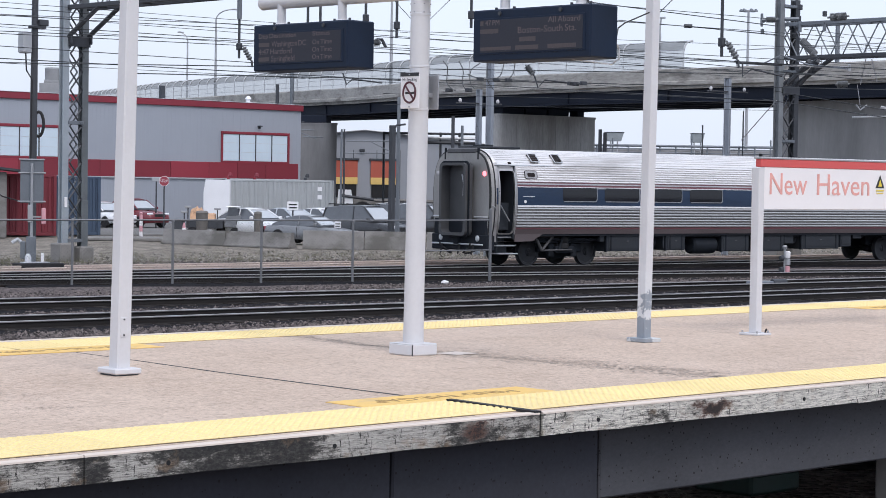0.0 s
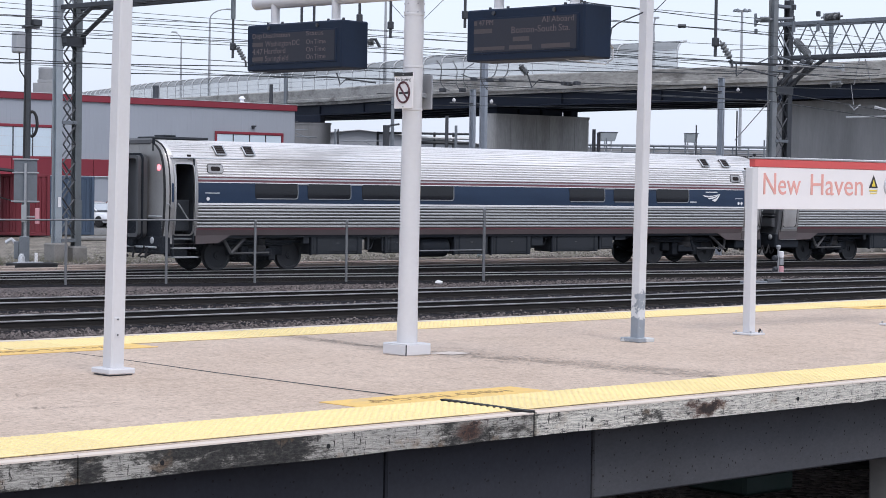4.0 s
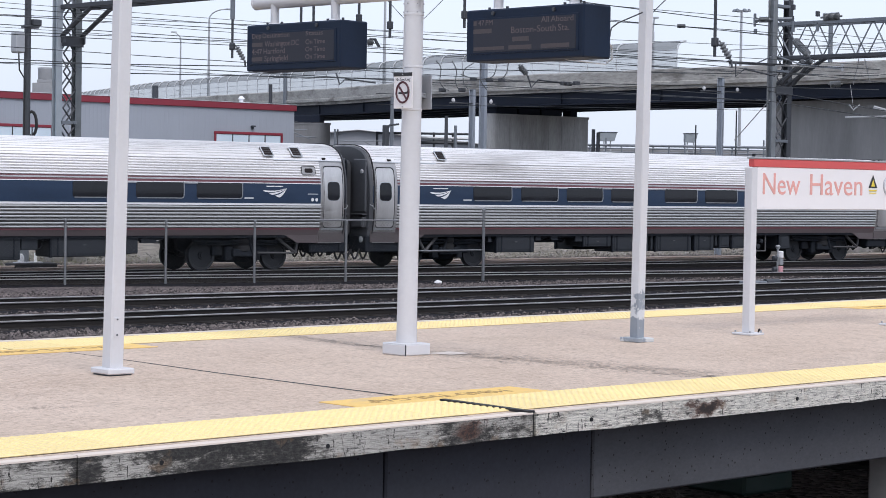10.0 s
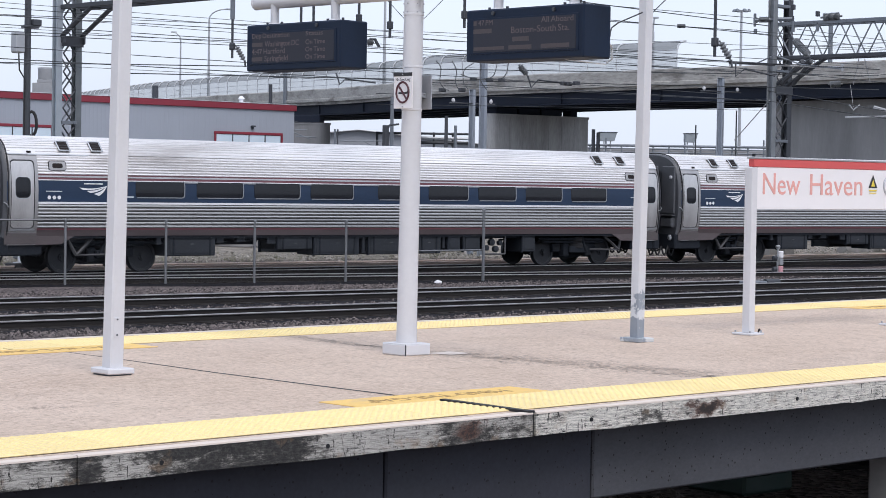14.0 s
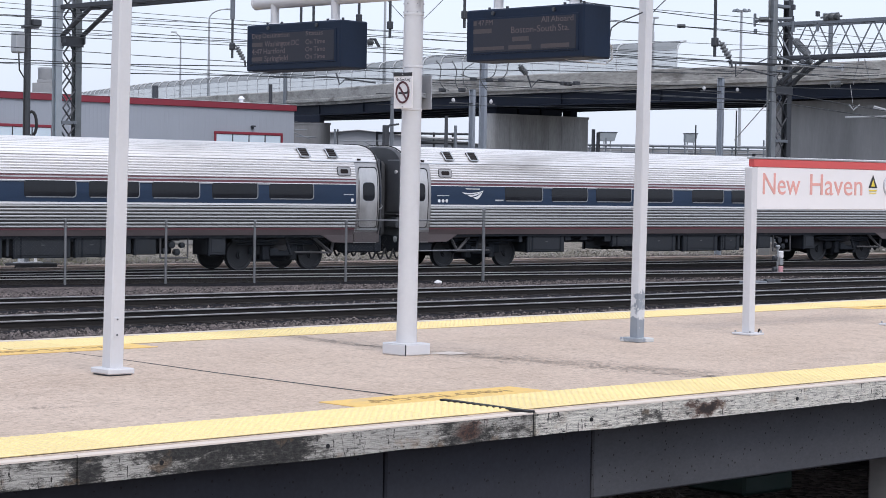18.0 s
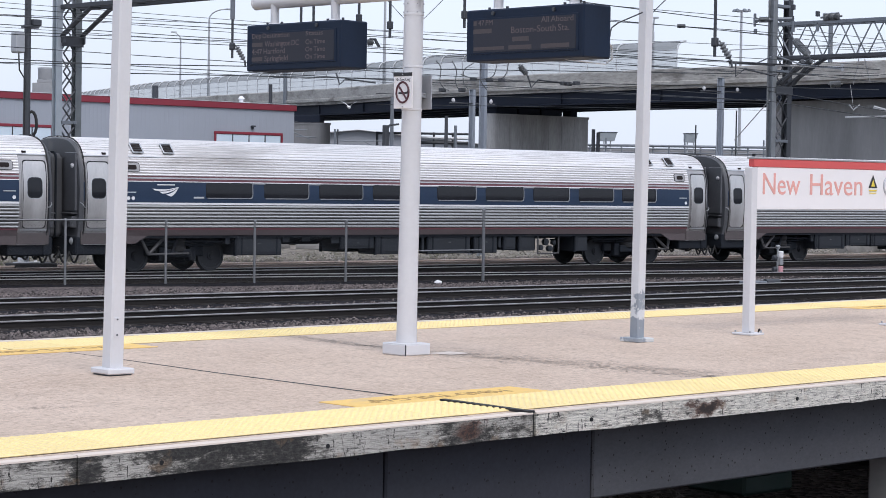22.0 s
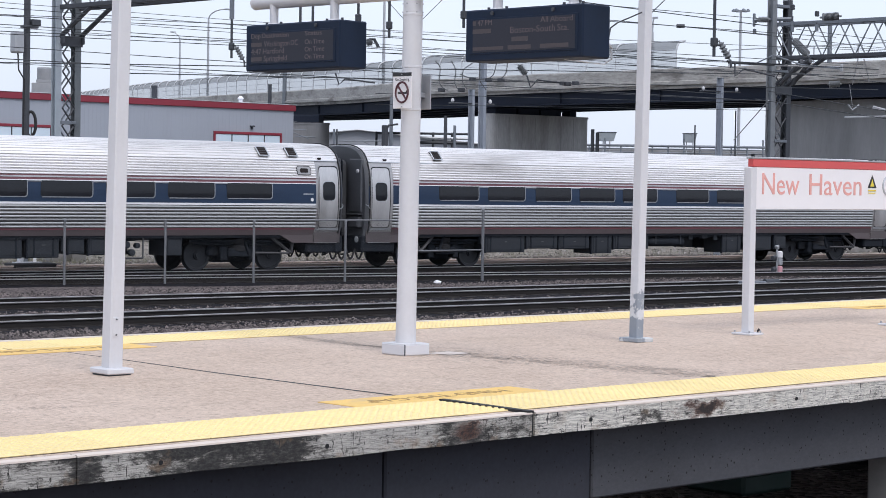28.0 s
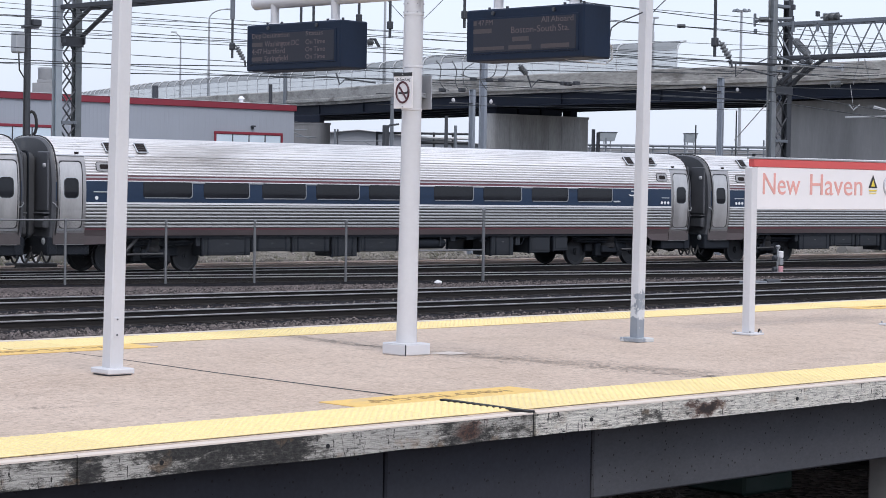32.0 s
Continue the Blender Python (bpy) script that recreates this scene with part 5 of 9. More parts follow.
    # skirt under the vestibule
        lo = [(e * BAND, 1.08), (e * BAND, 0.82), (e * 10.75, 0.84), (e * 10.3, 1.08)]
        part("skirt", Mesh().loft([[(x, s * (half_width(1.06) - d), z) for x, z in lo] for d in (0.0, 0.04)], True, True), SILL, root)


def coach(index):
    names = {0: "stainless steel passenger coach with open rear doorway and lit red lamp", 1: "stainless steel passenger coach with a blue window band and red stripes"}
    root = thing("passenger_coach", pose(0, 0, 0), names.get(index, names[1]), "railway coach", "coaches of the train")
    for s in (-1, 1):
        part("sill_panel", side_strip(-BAND, BAND, 1.07, 1.235, s, 0.0, 2), SILL, root, "brown sill panel with shade in its muted colour")
        part("sill_stripe", side_strip(-BAND, BAND, 1.235, 1.285, s, 0.006, 1), COACHRED, root, "dull red sill stripe")
        grooves(part("lower_fluting", side_strip(-BAND, BAND, 1.285, 1.962, s, 0.0, flute=0.019, count=7), STEEL, root, "fluted stainless side panel"), 7, GROOVE_DARK)
        part("white_stripe", side_strip(-BAND, BAND, 1.962, 2.02, s, 0.012, 1), WHITEPAINT, root, "white stripe")
        part("window_band", side_strip(-BAND, BAND, 2.02, 2.612, s, 0.0, 5), COACHBLUE, root, "dark blue window band")
        part("pinstripe", side_strip(-BAND, BAND, 2.612, 2.635, s, 0.008, 1), WHITEPAINT, root, "white pinstripe")
        part("red_stripe", side_strip(-BAND, BAND, 2.635, 2.70, s, 0.004, 1), COACHRED, root, "dull red stripe")
        part("middle_fluting", side_strip(-BAND, BAND, 2.70, 2.745, s, 0.014, 1), STEEL, root)
        part("thin_red_stripe", side_strip(-BAND, BAND, 2.745, 2.775, s, 0.002, 1), COACHRED, root)
        # upper side and roof share the steel with skylight in its colour
        grooves(part("upper_fluting", side_strip(-BAND, BAND, 2.775, 3.32, s, 0.0, flute=0.017, count=7), ROOFSTEEL, root, "fluted stainless upper side"), 7, GROOVE_PALE)
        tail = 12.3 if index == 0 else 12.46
        grooves(part("roof", side_strip(-tail, 12.46, 3.325, 3.858, s, 0.0, flute=0.009, count=15), ROOFSTEEL, root, "weathered fluted roof with skylight in its pale colour"), 15, GROOVE_PALE)
        for a, b in WINDOWS[index]:
            glass = part("window", pane(a + 0.02, b - 0.02, 2.17, 2.6, s, 0.06, 0.006), COACHGLASS, root, "dark tinted window")
            # trim only where the reveal looks bright; that light is in its colour
            part("window_frame", edge_trim(a + 0.06, b - 0.02, 2.17, 2.605, s, 0.07, 0.028, 0.022, 0.03), SASH, glass, "trim with the lit window reveal in its pale colour")
            part("window_seal", frame_ring(a + 0.02, b - 0.02, 2.17, 2.6, s, 0.06, 0.01, 0.009), RUBBER, glass)
        for (_, a), (b, _) in zip(WINDOWS[index], WINDOWS[index][1:]):
            if b - a < 1.1:
                part("pillar_cap", side_strip(a - 0.01, b + 0.04, 2.577, 2.612, s, 0.018, 1), SASH, root, "pale cap between two windows")
        # small signs of the coach as plain bars and dots
        bar(root, "marking_bar", 0, -11.3, -10.8, 2.31, 0.03, s, WINFRAME)
        bar(root, "marking_bar", 0, 11.05, 11.42, 2.31, 0.03, s, WINFRAME)
        ends = {0: ((-1, 1), (1, 2)), 1: ((-1, 3), (1, 1)), 2: ((-1, 3), (1, 1)), 3: ((-1, 1), (1, 3)), 4: ((-1, 3), (1, 1))}[index]
        for e, count in ends:
            for q in range(count):
                part("symbol_disc", Mesh().lathe([(0, -0.002), (0.055, -0.002), (0.055, 0.003), (0, 0.003)], ((11.38 if e > 0 else -11.2) - e * 0.155 * q, s * (half_width(2.14) + 0.006), 2.14), "Y", 14), WHITEPAINT, root)
        xl = {0: 9.84, 1: -9.81, 2: -9.81, 3: 9.9, 4: -9.81}[index]
        if s < 0:
            swoosh(root, xl, s)
            bar(root, "name_bar", 0, xl - 0.3, xl + 0.3, 2.53, 0.03, s, WHITEPAINT)
        bar(root, "number_bar", 0, -8.87 if xl < 0 else 8.76, -8.52 if xl < 0 else 9.08, 2.17, 0.05, s, WINFRAME)
        bar(root, "side_plate", 0, 0.35, 1.0, 1.81, 0.04, s, DARKEND)
    part("floor_pan", Mesh().box(-12.3, 12.3, -1.44, 1.44, 1.0, 1.1), UNDER, root)
    near = {0: ((-7.33, -5.39, 0.47), (-4.51, -3.55, 0.49), (-1.72, -0.3, 0.43), (-0.16, 1.56, 0.41), (2.5, 4.6, 0.48), (4.66, 5.29, 0.55)),
            3: ((-7.55, -5.85, 0.47), (-5.8, -4.4, 0.58), (-4.35, -2.95, 0.56), (-2.85, -1.9, 0.4), (-1.83, -0.15, 0.54), (3.52, 4.5, 0.38), (5.2, 6.1, 0.44), (6.25, 6.9, 0.5))}
    near[1] = near[2] = ((-7.25, -5.6, 0.47), (-3.4, -2.12, 0.63), (-2.05, -0.33, 0.45), (0.02, 1.78, 0.45), (1.93, 2.92, 0.46), (3.2, 3.72, 0.55), (3.85, 4.55, 0.52), (6.35, 6.93, 0.48))
    near = near.get(index, near[3])
    far = ((-7.3, -5.9, 0.45), (-2.2, -0.6, 0.47), (3.9, 4.9, 0.5), (5.0, 6.2, 0.46))
    for s, row in ((-1, near), (1, far)):
        for a, b, lo in row:
            bx = part("equipment_box", Mesh().box(a, b, min(s * 0.45, s * 1.38), max(s * 0.45, s * 1.38), lo, 1.02, 0.025), EQUIP, root)
            part("box_lid", Mesh().box(a + 0.08, b - 0.08, min(s * 1.38, s * 1.395), max(s * 1.38, s * 1.395), lo + 0.08, 0.95, 0.006), BOXLID, bx)
            part("box_strap", Mesh().box(a - 0.03, a + 0.02, min(s * 1.3, s * 1.4), max(s * 1.3, s * 1.4), lo - 0.02, 1.02, 0.005), UNDER, bx)
            if b - a > 0.9:
                for x in (a + 0.2, b - 0.2):
                    part("hanger", Mesh().box(x - 0.03, x + 0.03, min(s * 1.395, s * 1.41), max(s * 1.395, s * 1.41), lo, 1.04, 0.004), UNDER, bx)
                part("latch", Mesh().box((a + b) / 2 - 0.05, (a + b) / 2 + 0.05, min(s * 1.395, s * 1.41), max(s * 1.395, s * 1.41), 0.8, 0.83, 0.004), BRACKET, bx)
    if index == 0:
        part("round_tank", Mesh().lathe([(0.0, -0.6), (0.26, -0.6), (0.32, -0.52), (0.32, 0.52), (0.26, 0.6), (0.0, 0.6)], (-2.4, -1.0, 0.66), "X", 20), UNDER, root, "black round tank")
        pieces = ((-7.62, -7.4, 0.8), (-5.2, -5.1, 0.6), (-4.62, -4.55, 0.55), (1.6, 2.1, 0.68), (5.4, 5.9, 0.85))
    elif index in (1, 2):
        part("air_tank", Mesh().lathe([(0.0, -0.75), (0.1, -0.73), (0.13, -0.66), (0.13, 0.66), (0.1, 0.73), (0.0, 0.75)], (-4.55, -0.8, 0.9), "X", 14), UNDER, root)
        pieces = ((-7.6, -7.45, 0.8), (-5.55, -5.3, 0.84), (-4.85, -4.55, 0.86), (-3.75, -3.45, 0.8), (-0.2, -0.1, 0.5), (3.0, 3.1, 0.62))
        rack = Mesh()
        for p, q in (((4.7, -1.36, 1.02), (4.7, -1.36, 0.42)), ((4.7, -1.36, 0.42), (5.62, -1.36, 0.42)), ((5.62, -1.36, 0.42), (5.62, -1.36, 1.02))):
            rack.tube(p, q, 0.03, n=6)
        rack_part = part("equipment_rack", rack, BRACKET, root, "open frame with dark valves")
        for x, z, r in ((4.9, 0.62, 0.09), (5.12, 0.8, 0.11), (5.3, 0.58, 0.1), (5.48, 0.78, 0.08)):
            part("valve_body", Mesh().lathe([(0.0, -0.09), (r, -0.07), (r, 0.06), (r * 0.5, 0.1), (0.0, 0.1)], (x, -1.25, z), "Y", 12), EQUIP, rack_part)
    else:
        part("round_tank", Mesh().lathe([(0.0, -0.9), (0.1, -0.88), (0.17, -0.78), (0.17, 0.78), (0.1, 0.88), (0.0, 0.9)], (0.8, -1.2, 0.78), "X", 18), UNDER, root, "black round tank")
        for x in (0.2, 1.4):
            part("tank_strap", Mesh().box(x - 0.03, x + 0.03, -1.385, -1.36, 0.7, 1.02, 0.004), EQUIP, root)
        pieces = ((1.85, 2.05, 0.84), (2.5, 2.8, 0.88), (3.1, 3.3, 0.82), (4.6, 4.8, 0.7), (-7.75, -7.6, 0.75))
    for a, b, lo in pieces:
        v = part("valve", Mesh().box(a, b, -1.36, -1.2, lo, 1.02, 0.015), EQUIP, root)
        part("valve_pipe", Mesh().path([((a + b) / 2, -1.28, lo + 0.05), (b + 0.1, -1.29, lo + 0.03), (b + 0.22, -1.3, 0.96)], 0.018), UNDER, v)
    part("cable_duct", Mesh().box(-6, 6, -0.3, 0.3, 0.88, 1.02), UNDER, root)
    part("pipe", Mesh().tube((-6.2, -1.3, 0.98), (6.2, -1.3, 0.98), 0.04, n=8), UNDER, root)
    for x, f in ((-9.07, -1), (9.07, 1)):
        bogie(root, x, f)
    vestibule(root, -1, index == 0, (9.61, 10.63))
    vestibule(root, 1, False, (9.74, 10.78))
    return root


COACHES = [coach(i) for i in range(5)]
PITCH = 26.01
SPAN = [(0, 21.69), (2, 15.74), (4, 9.67), (6, 3.49), (8, -2.74), (10, -9.0), (12, -15.26), (14, -21.5), (16, -27.66), (18, -33.67), (20, -39.52), (22, -45.15), (24, -50.6), (26, -55.9), (28, -61.16), (30, -66.55), (32, -72.03)]


def along(t):
    """How far the last coach's middle has come along the track at t seconds."""
    i = min(int(t / 2), 15)
    p0, p1 = SPAN[max(i - 1, 0)][1], SPAN[i][1]
    p2, p3 = SPAN[i + 1][1], SPAN[min(i + 2, 16)][1]
    if i == 0:
        p0 = 2 * p1 - p2
    if i == 15:
        p3 = 2 * p2 - p1
    u = t / 2 - i
    return 0.5 * (2 * p1 + (p2 - p0) * u + (2 * p0 - 5 * p1 + 4 * p2 - p3) * u * u + (3 * p1 - p0 - 3 * p2 + p3) * u ** 3)


def on_track(s):
    w = radians(TRAIN_TURN)
    return pose(TX + s * math.cos(w), TY + s * math.sin(w), 0, 0, 0, TRAIN_TURN)


def motions():
    for i, c in enumerate(COACHES):
        walk(c, [(t * 0.5, on_track(along(t * 0.5) + PITCH * i)) for t in range(65)])
    for w, x in WHEELS:
        walk(w, [(t * 0.2, pose(x, 0, 0.457) @ Matrix.Rotation(along(t * 0.2) / 0.457, 4, "Y")) for t in range(161)])
    walk(GULL, [
        (0, pose(49.4, 91.8, 5.2, 0, 0, -75)), (17, pose(51.2, 92.9, 5.3, 0, 0, -100)), (18.5, pose(59.1, 90.7, 5.6, 0, 0, -110)), (19.4, pose(63.9, 88.8, 5.9, 0, 0, -105)),
        (20, pose(67.5, 88.1, 6, 0, 0, -100)), (20.3, pose(68.8, 86.9, 6, 0, 20, -105)), (20.6, pose(70.6, 86.4, 5.9, 0, 0, -100)), (21.2, pose(73.4, 85.1, 6.2, 0, -25, -95)),
        (21.5, pose(74.1, 84.4, 6.5, 0, -18, -85)), (21.8, pose(74.7, 83.9, 6.6, 0, 0, -58)), (22, pose(75.4, 84.2, 6.7, 0, 0, -50)), (22.2, pose(76, 84, 6.5, 0, -2, -48)),
        (22.4, pose(76.3, 83.9, 6.5, 0, -10, -48)), (22.7, pose(77, 84.1, 6.7, 0, -3, -45)), (23, pose(77.4, 84.3, 6.9, 0, -8, -35)), (23.2, pose(77.6, 84.5, 7.2, 0, -5, -20)),
        (23.4, pose(77.8, 84.8, 7.5, 0, 0, -5)), (23.6, pose(77.8, 85.1, 7.8, 0, 5, 10)), (23.9, pose(77.3, 85.6, 8.3, 0, 10, 25)), (24.4, pose(75.8, 87.1, 8.6, 0, 5, 40)),
        (25.2, pose(72.4, 89, 9, 0, 0, 55)), (26.2, pose(68.4, 91.6, 9.5, 0, 0, 55)), (27.4, pose(63.1, 95.4, 10, 0, 0, 55)), (28.6, pose(56.9, 98.6, 10.2, 0, 0, 50)),
        (32, pose(40, 110, 11.5, 0, 0, 50))])
    # seconds and lift of the wings in degrees
    beats = [(0, 5), (17, 5), (18.5, 8), (19.4, -5), (20, 2), (20.3, -20), (20.6, 2), (21.2, 8), (21.5, 6), (21.8, 4), (22, 34), (22.2, -32), (22.4, 10), (22.7, 16), (23, 24), (23.2, -25), (23.4, 22), (23.6, -20), (23.9, 15), (24.4, -10), (25.2, 10), (26.2, -8), (27.4, 8), (28.6, 5), (32, 5)]
    for w, s in WINGS:
        walk(w, [(t, pose(s * 0.05, 0.03, 0.03, 0, -s * lift, 0)) for t, lift in beats])


# ---- the gull ----
PLUMAGE = mat("white plumage", (0.78, 0.79, 0.8), 0.8, 0, 0.1, 20, 80, 0.1)
GULLGREY = mat("pale grey wing feathers", (0.6, 0.62, 0.65), 0.8, 0, 0.15, 20, 80, 0.1)
GULLDARK = mat("dark wing tip feathers", (0.05, 0.05, 0.055), 0.8, 0, 0.2, 20, 80, 0.1)
BEAK = mat("yellow horn", (0.6, 0.4, 0.06), 0.5, 0, 0.1, 20, 80, 0.05)


def gull():
    """A gull, its head along +y; returns it with its two wings."""
    root = thing("gull", pose(0, 0, 0), "white gull with pale grey wings in flight", "bird")
    part("body", Mesh().lathe([(0.0, -0.22), (0.05, -0.2), (0.08, -0.05), (0.085, 0.06), (0.06, 0.16), (0.045, 0.2), (0.05, 0.25), (0.03, 0.3), (0.0, 0.31)], (0, 0, 0), "Y", 14), PLUMAGE, root)
    part("tail", Mesh().loft([[(-w, y, z), (w, y, z), (w, y, z + 0.012), (-w, y, z + 0.012)] for w, y, z in ((0.035, -0.17, 0.0), (0.055, -0.26, 0.0), (0.085, -0.36, -0.01))], True, True), PLUMAGE, root)
    part("beak", Mesh().lathe([(0.014, 0.295), (0.012, 0.33), (0.004, 0.355), (0.0, 0.357)], (0, 0, -0.005), "Y", 8), BEAK, root)
    wings = []
    for s in (-1, 1):
        # stations out from the shoulder: reach, front edge, rear edge, height
        line = ((0.0, 0.08, -0.08, 0.0), (0.12, 0.11, -0.07, 0.035), (0.23, 0.13, -0.055, 0.045), (0.35, 0.09, -0.055, 0.03), (0.46, 0.02, -0.075, 0.01), (0.54, -0.06, -0.1, -0.005))
        def ring(q):
            x, f, r, z = q
            return [(s * x, f, z), (s * x, f * 0.5 + r * 0.5, z + 0.016), (s * x, r, z), (s * x, f * 0.5 + r * 0.5, z - 0.004)]
        w = part("wing", Mesh().loft([ring(q) for q in line[:5]], True, True), GULLGREY, root, m=pose(s * 0.05, 0.03, 0.03))
        part("wing_tip", Mesh().loft([ring(q) for q in line[4:]], True, True), GULLDARK, w, "dark wing tip")
        wings.append((w, s))
    return root, wings


GULL, WINGS = gull()


# ---- yard: fence, dwarf signal, switch gear ----
FA, FD = Vector((44.51, 43.69, GZ)), Vector((-0.966, 0.259, 0))


def fence():
    root = thing("chain_link_fence", pose(FA.x, FA.y, GZ, 0, 0, math.degrees(math.atan2(FD.y, FD.x))), "galvanised chain link fence between the tracks", "fence")
    stops = [0, 2.41, 4.53, 7.37, 10.0, 12.85, 15.6, 18.3, 21.0]
    for u in stops:
        tall = 2.1 if u == 0 else 1.74
        post = part("post", Mesh().tube((u, 0, -0.1), (u, 0, tall), 0.045 if u == 0 else 0.036, n=10), FENCEMETAL, root)
        part("post_cap", Mesh().lathe([(0.05, tall - 0.03), (0.05, tall + 0.01), (0.02, tall + 0.05)], (u, 0, 0), "Z", 10), FENCEMETAL, post)
    part("top_rail", Mesh().tube((0, 0, 1.8), (2.41, 0, 1.78), 0.024, n=8).tube((2.41, 0, 1.78), (21, 0, 1.72), 0.024, n=8), FENCEMETAL, root)
    part("middle_rail", Mesh().tube((0, 0, 0.92), (2.41, 0, 0.9), 0.02, n=8), FENCEMETAL, root)
    mesh = Mesh()
    step, h, a0 = 0.1, 1.68, 2.41
    x = a0 - h
    while x < 21:
        for k in (1, -1):
            p0, p1 = Vector((x, 0.004 * k, 0.05)), Vector((x + h, 0.004 * k, 0.05 + h))
            lo, hi = max(0, (a0 - x) / h), min(1, (21 - x) / h)
            if hi > lo:
                a, b = p0.lerp(p1, lo), p0.lerp(p1, hi)
                if k < 0:
                    a, b = Vector((a.x, a.y, 1.78 - a.z)), Vector((b.x, b.y, 1.78 - b.z))
                mesh.tube(a, b, 0.0012, n=3, caps=False)
        x += step
    tagged(part("wire_mesh", mesh, MESHWIRE, root, "woven wire mesh", smooth=0), kind="stuff")


MESHWIRE = mat("dark weathered mesh wire", (0.07, 0.072, 0.077), 0.6, 0.3, 0.15, 4, 40, 0.0)
FENCEMETAL = mat("dull galvanised fence steel", (0.2, 0.205, 0.215), 0.55, 0.5, 0.15, 4, 40, 0.05)
fence()


def dwarf_signal():
    root = thing("dwarf_signal", Matrix.Translation((56.3, 41.77, GZ)) @ Matrix.Diagonal((0.7, 0.7, 0.9, 1)), "short white and red dwarf signal beside the rails", "signal")
    part("base", Mesh().box(-0.16, 0.16, -0.16, 0.16, 0, 0.1, 0.02), GALV, root)
    part("stem", Mesh().tube((0, 0, 0.08), (0, 0, 1.0), 0.05, n=10), GALV, root)
    for z, m in ((0.12, SIGNPINK), (0.4, GALV), (0.66, SIGNWHITE)):
        part("lamp_case", Mesh().lathe([(0.09, z), (0.13, z + 0.02), (0.13, z + 0.22), (0.09, z + 0.25)], (0.12, -0.08, 0), "Z", 14), m, root)
    for z in (0.24, 0.66):
        part("hood", Mesh().lathe([(0.0, 0), (0.085, 0), (0.11, 0.2), (0.09, 0.2), (0.07, 0.02)], (-0.32, 0.02, z), "X", 14), DARKSTEEL, root)
    part("cap", Mesh().lathe([(0.02, 0.95), (0.1, 1.0), (0.12, 1.08), (0.1, 1.12)], (0, 0, 0), "Z", 10), GALV, root)


SIGNPINK = mat("faded pink red enamel", (0.62, 0.32, 0.36), 0.5, 0, 0.1, 4, 40, 0.03)
dwarf_signal()


def switch_machine(x, y, turn, label):
    root = thing("switch_machine", pose(x, y, GZ, 0, 0, turn), label, "switch machine", "switch gear")
    part("bed", Mesh().box(-1.1, 1.1, -0.2, 0.2, 0, 0.06, 0.02), CATENARY, root)
    part("case", Mesh().box(-0.9, -0.1, -0.2, 0.2, 0.08, 0.2, 0.03), CATENARY, root)
    part("motor", Mesh().tube((0.0, 0, 0.15), (0.55, 0, 0.15), 0.1, n=12), DARKSTEEL, root)
    part("rod", Mesh().tube((0.2, -0.1, 0.1), (1.4, -0.1, 0.12), 0.025, n=6), DARKSTEEL, root)


switch_machine(49.3, 37.0, -6, "pale grey switch machine lying between the rails")


def track_cabinet():
    x, y, z = (37.21, 56.75, -0.17)
    root = thing("trackside_board", pose(x, y, GZ), "grey equipment board on a post with a cabinet at its foot", "cabinet")
    m = Matrix.Rotation(radians(-34), 4, "Z")
    part("post", Mesh().tube(m @ Vector((0, -0.16, 0)), m @ Vector((0, -0.16, 3.3)), 0.045, n=10), GALV, root)
    bd = part("board", Mesh().box(-0.36, 0.36, -0.06, -0.03, 2.05, 3.42, 0.01, m), CATENARY, root, "grey back of a board")
    for z0, w in ((2.08, 0.44), (2.98, 0.42), (3.4, 0.4)):
        part("batten", Mesh().box(-w, w, -0.1, -0.06, z0, z0 + 0.045, 0.008, m), GALV, bd)
    part("junction_box", Mesh().box(-0.12, 0.04, -0.3, -0.18, 1.45, 2.0, 0.015, m), GALV, root, "grey junction box")
    part("meter_box", Mesh().box(0.3, 0.44, -0.2, -0.08, 1.4, 1.9, 0.015, m), SIGNPINK, root, "faded pink meter box")
    part("box_bracket", Mesh().box(-0.1, 0.42, -0.14, -0.1, 1.6, 1.65, 0.005, m), GALV, root)
    part("cabinet", Mesh().box(-0.17, 0.14, -0.3, 0.1, 0, 1.0, 0.02, m), CATENARY, root, "grey steel cabinet")
    part("side_case", Mesh().box(-0.34, -0.18, -0.2, 0.05, 0.3, 0.85, 0.02, m), CATENARY, root)
    part("hood", Mesh().path([m @ Vector(q) for q in ((-0.3, -0.1, 0.8), (-0.42, -0.1, 0.92), (-0.6, -0.1, 0.8))], 0.06, 8), WINFRAME, root, "pale curved hood")
    part("marker_stake", Mesh().box(0.3, 0.4, -0.3, -0.26, 0, 0.5, 0.01, m), WHITEPAINT, root, "white marker stake")
    part("cable", Mesh().path([m @ Vector(q) for q in ((-0.36, 0, 2.1), (-0.9, 0, 2.25), (-1.5, 0, 2.6))], 0.02), RUBBER, root)
    x, y = 36.49, 55.27
    mat_root = thing("rail_greaser", pose(x, y, GZ + 0.02, 0, 0, -5), "flat black track tray with pale fittings on the ground", "track tray")
    part("tray", Mesh().box(-0.72, 0.72, -0.35, 0.35, 0, 0.22, 0.03), RUBBER, mat_root)
    part("pale_plate", Mesh().box(-0.6, 0.3, -0.2, 0.05, 0.22, 0.25, 0.01), WINFRAME, mat_root)
    part("fitting", Mesh().lathe([(0.1, 0.25), (0.1, 0.4), (0.05, 0.5)], (-0.35, 0, 0), "Z", 10), WINFRAME, mat_root)


track_cabinet()
bag = thing("litter_bag", Matrix.Translation((41.94, 42.95, GZ)) @ Matrix.Diagonal((0.62, 0.62, 0.62, 1)), "crumpled white litter on the ballast", "litter")
bm = Mesh()
rings = []
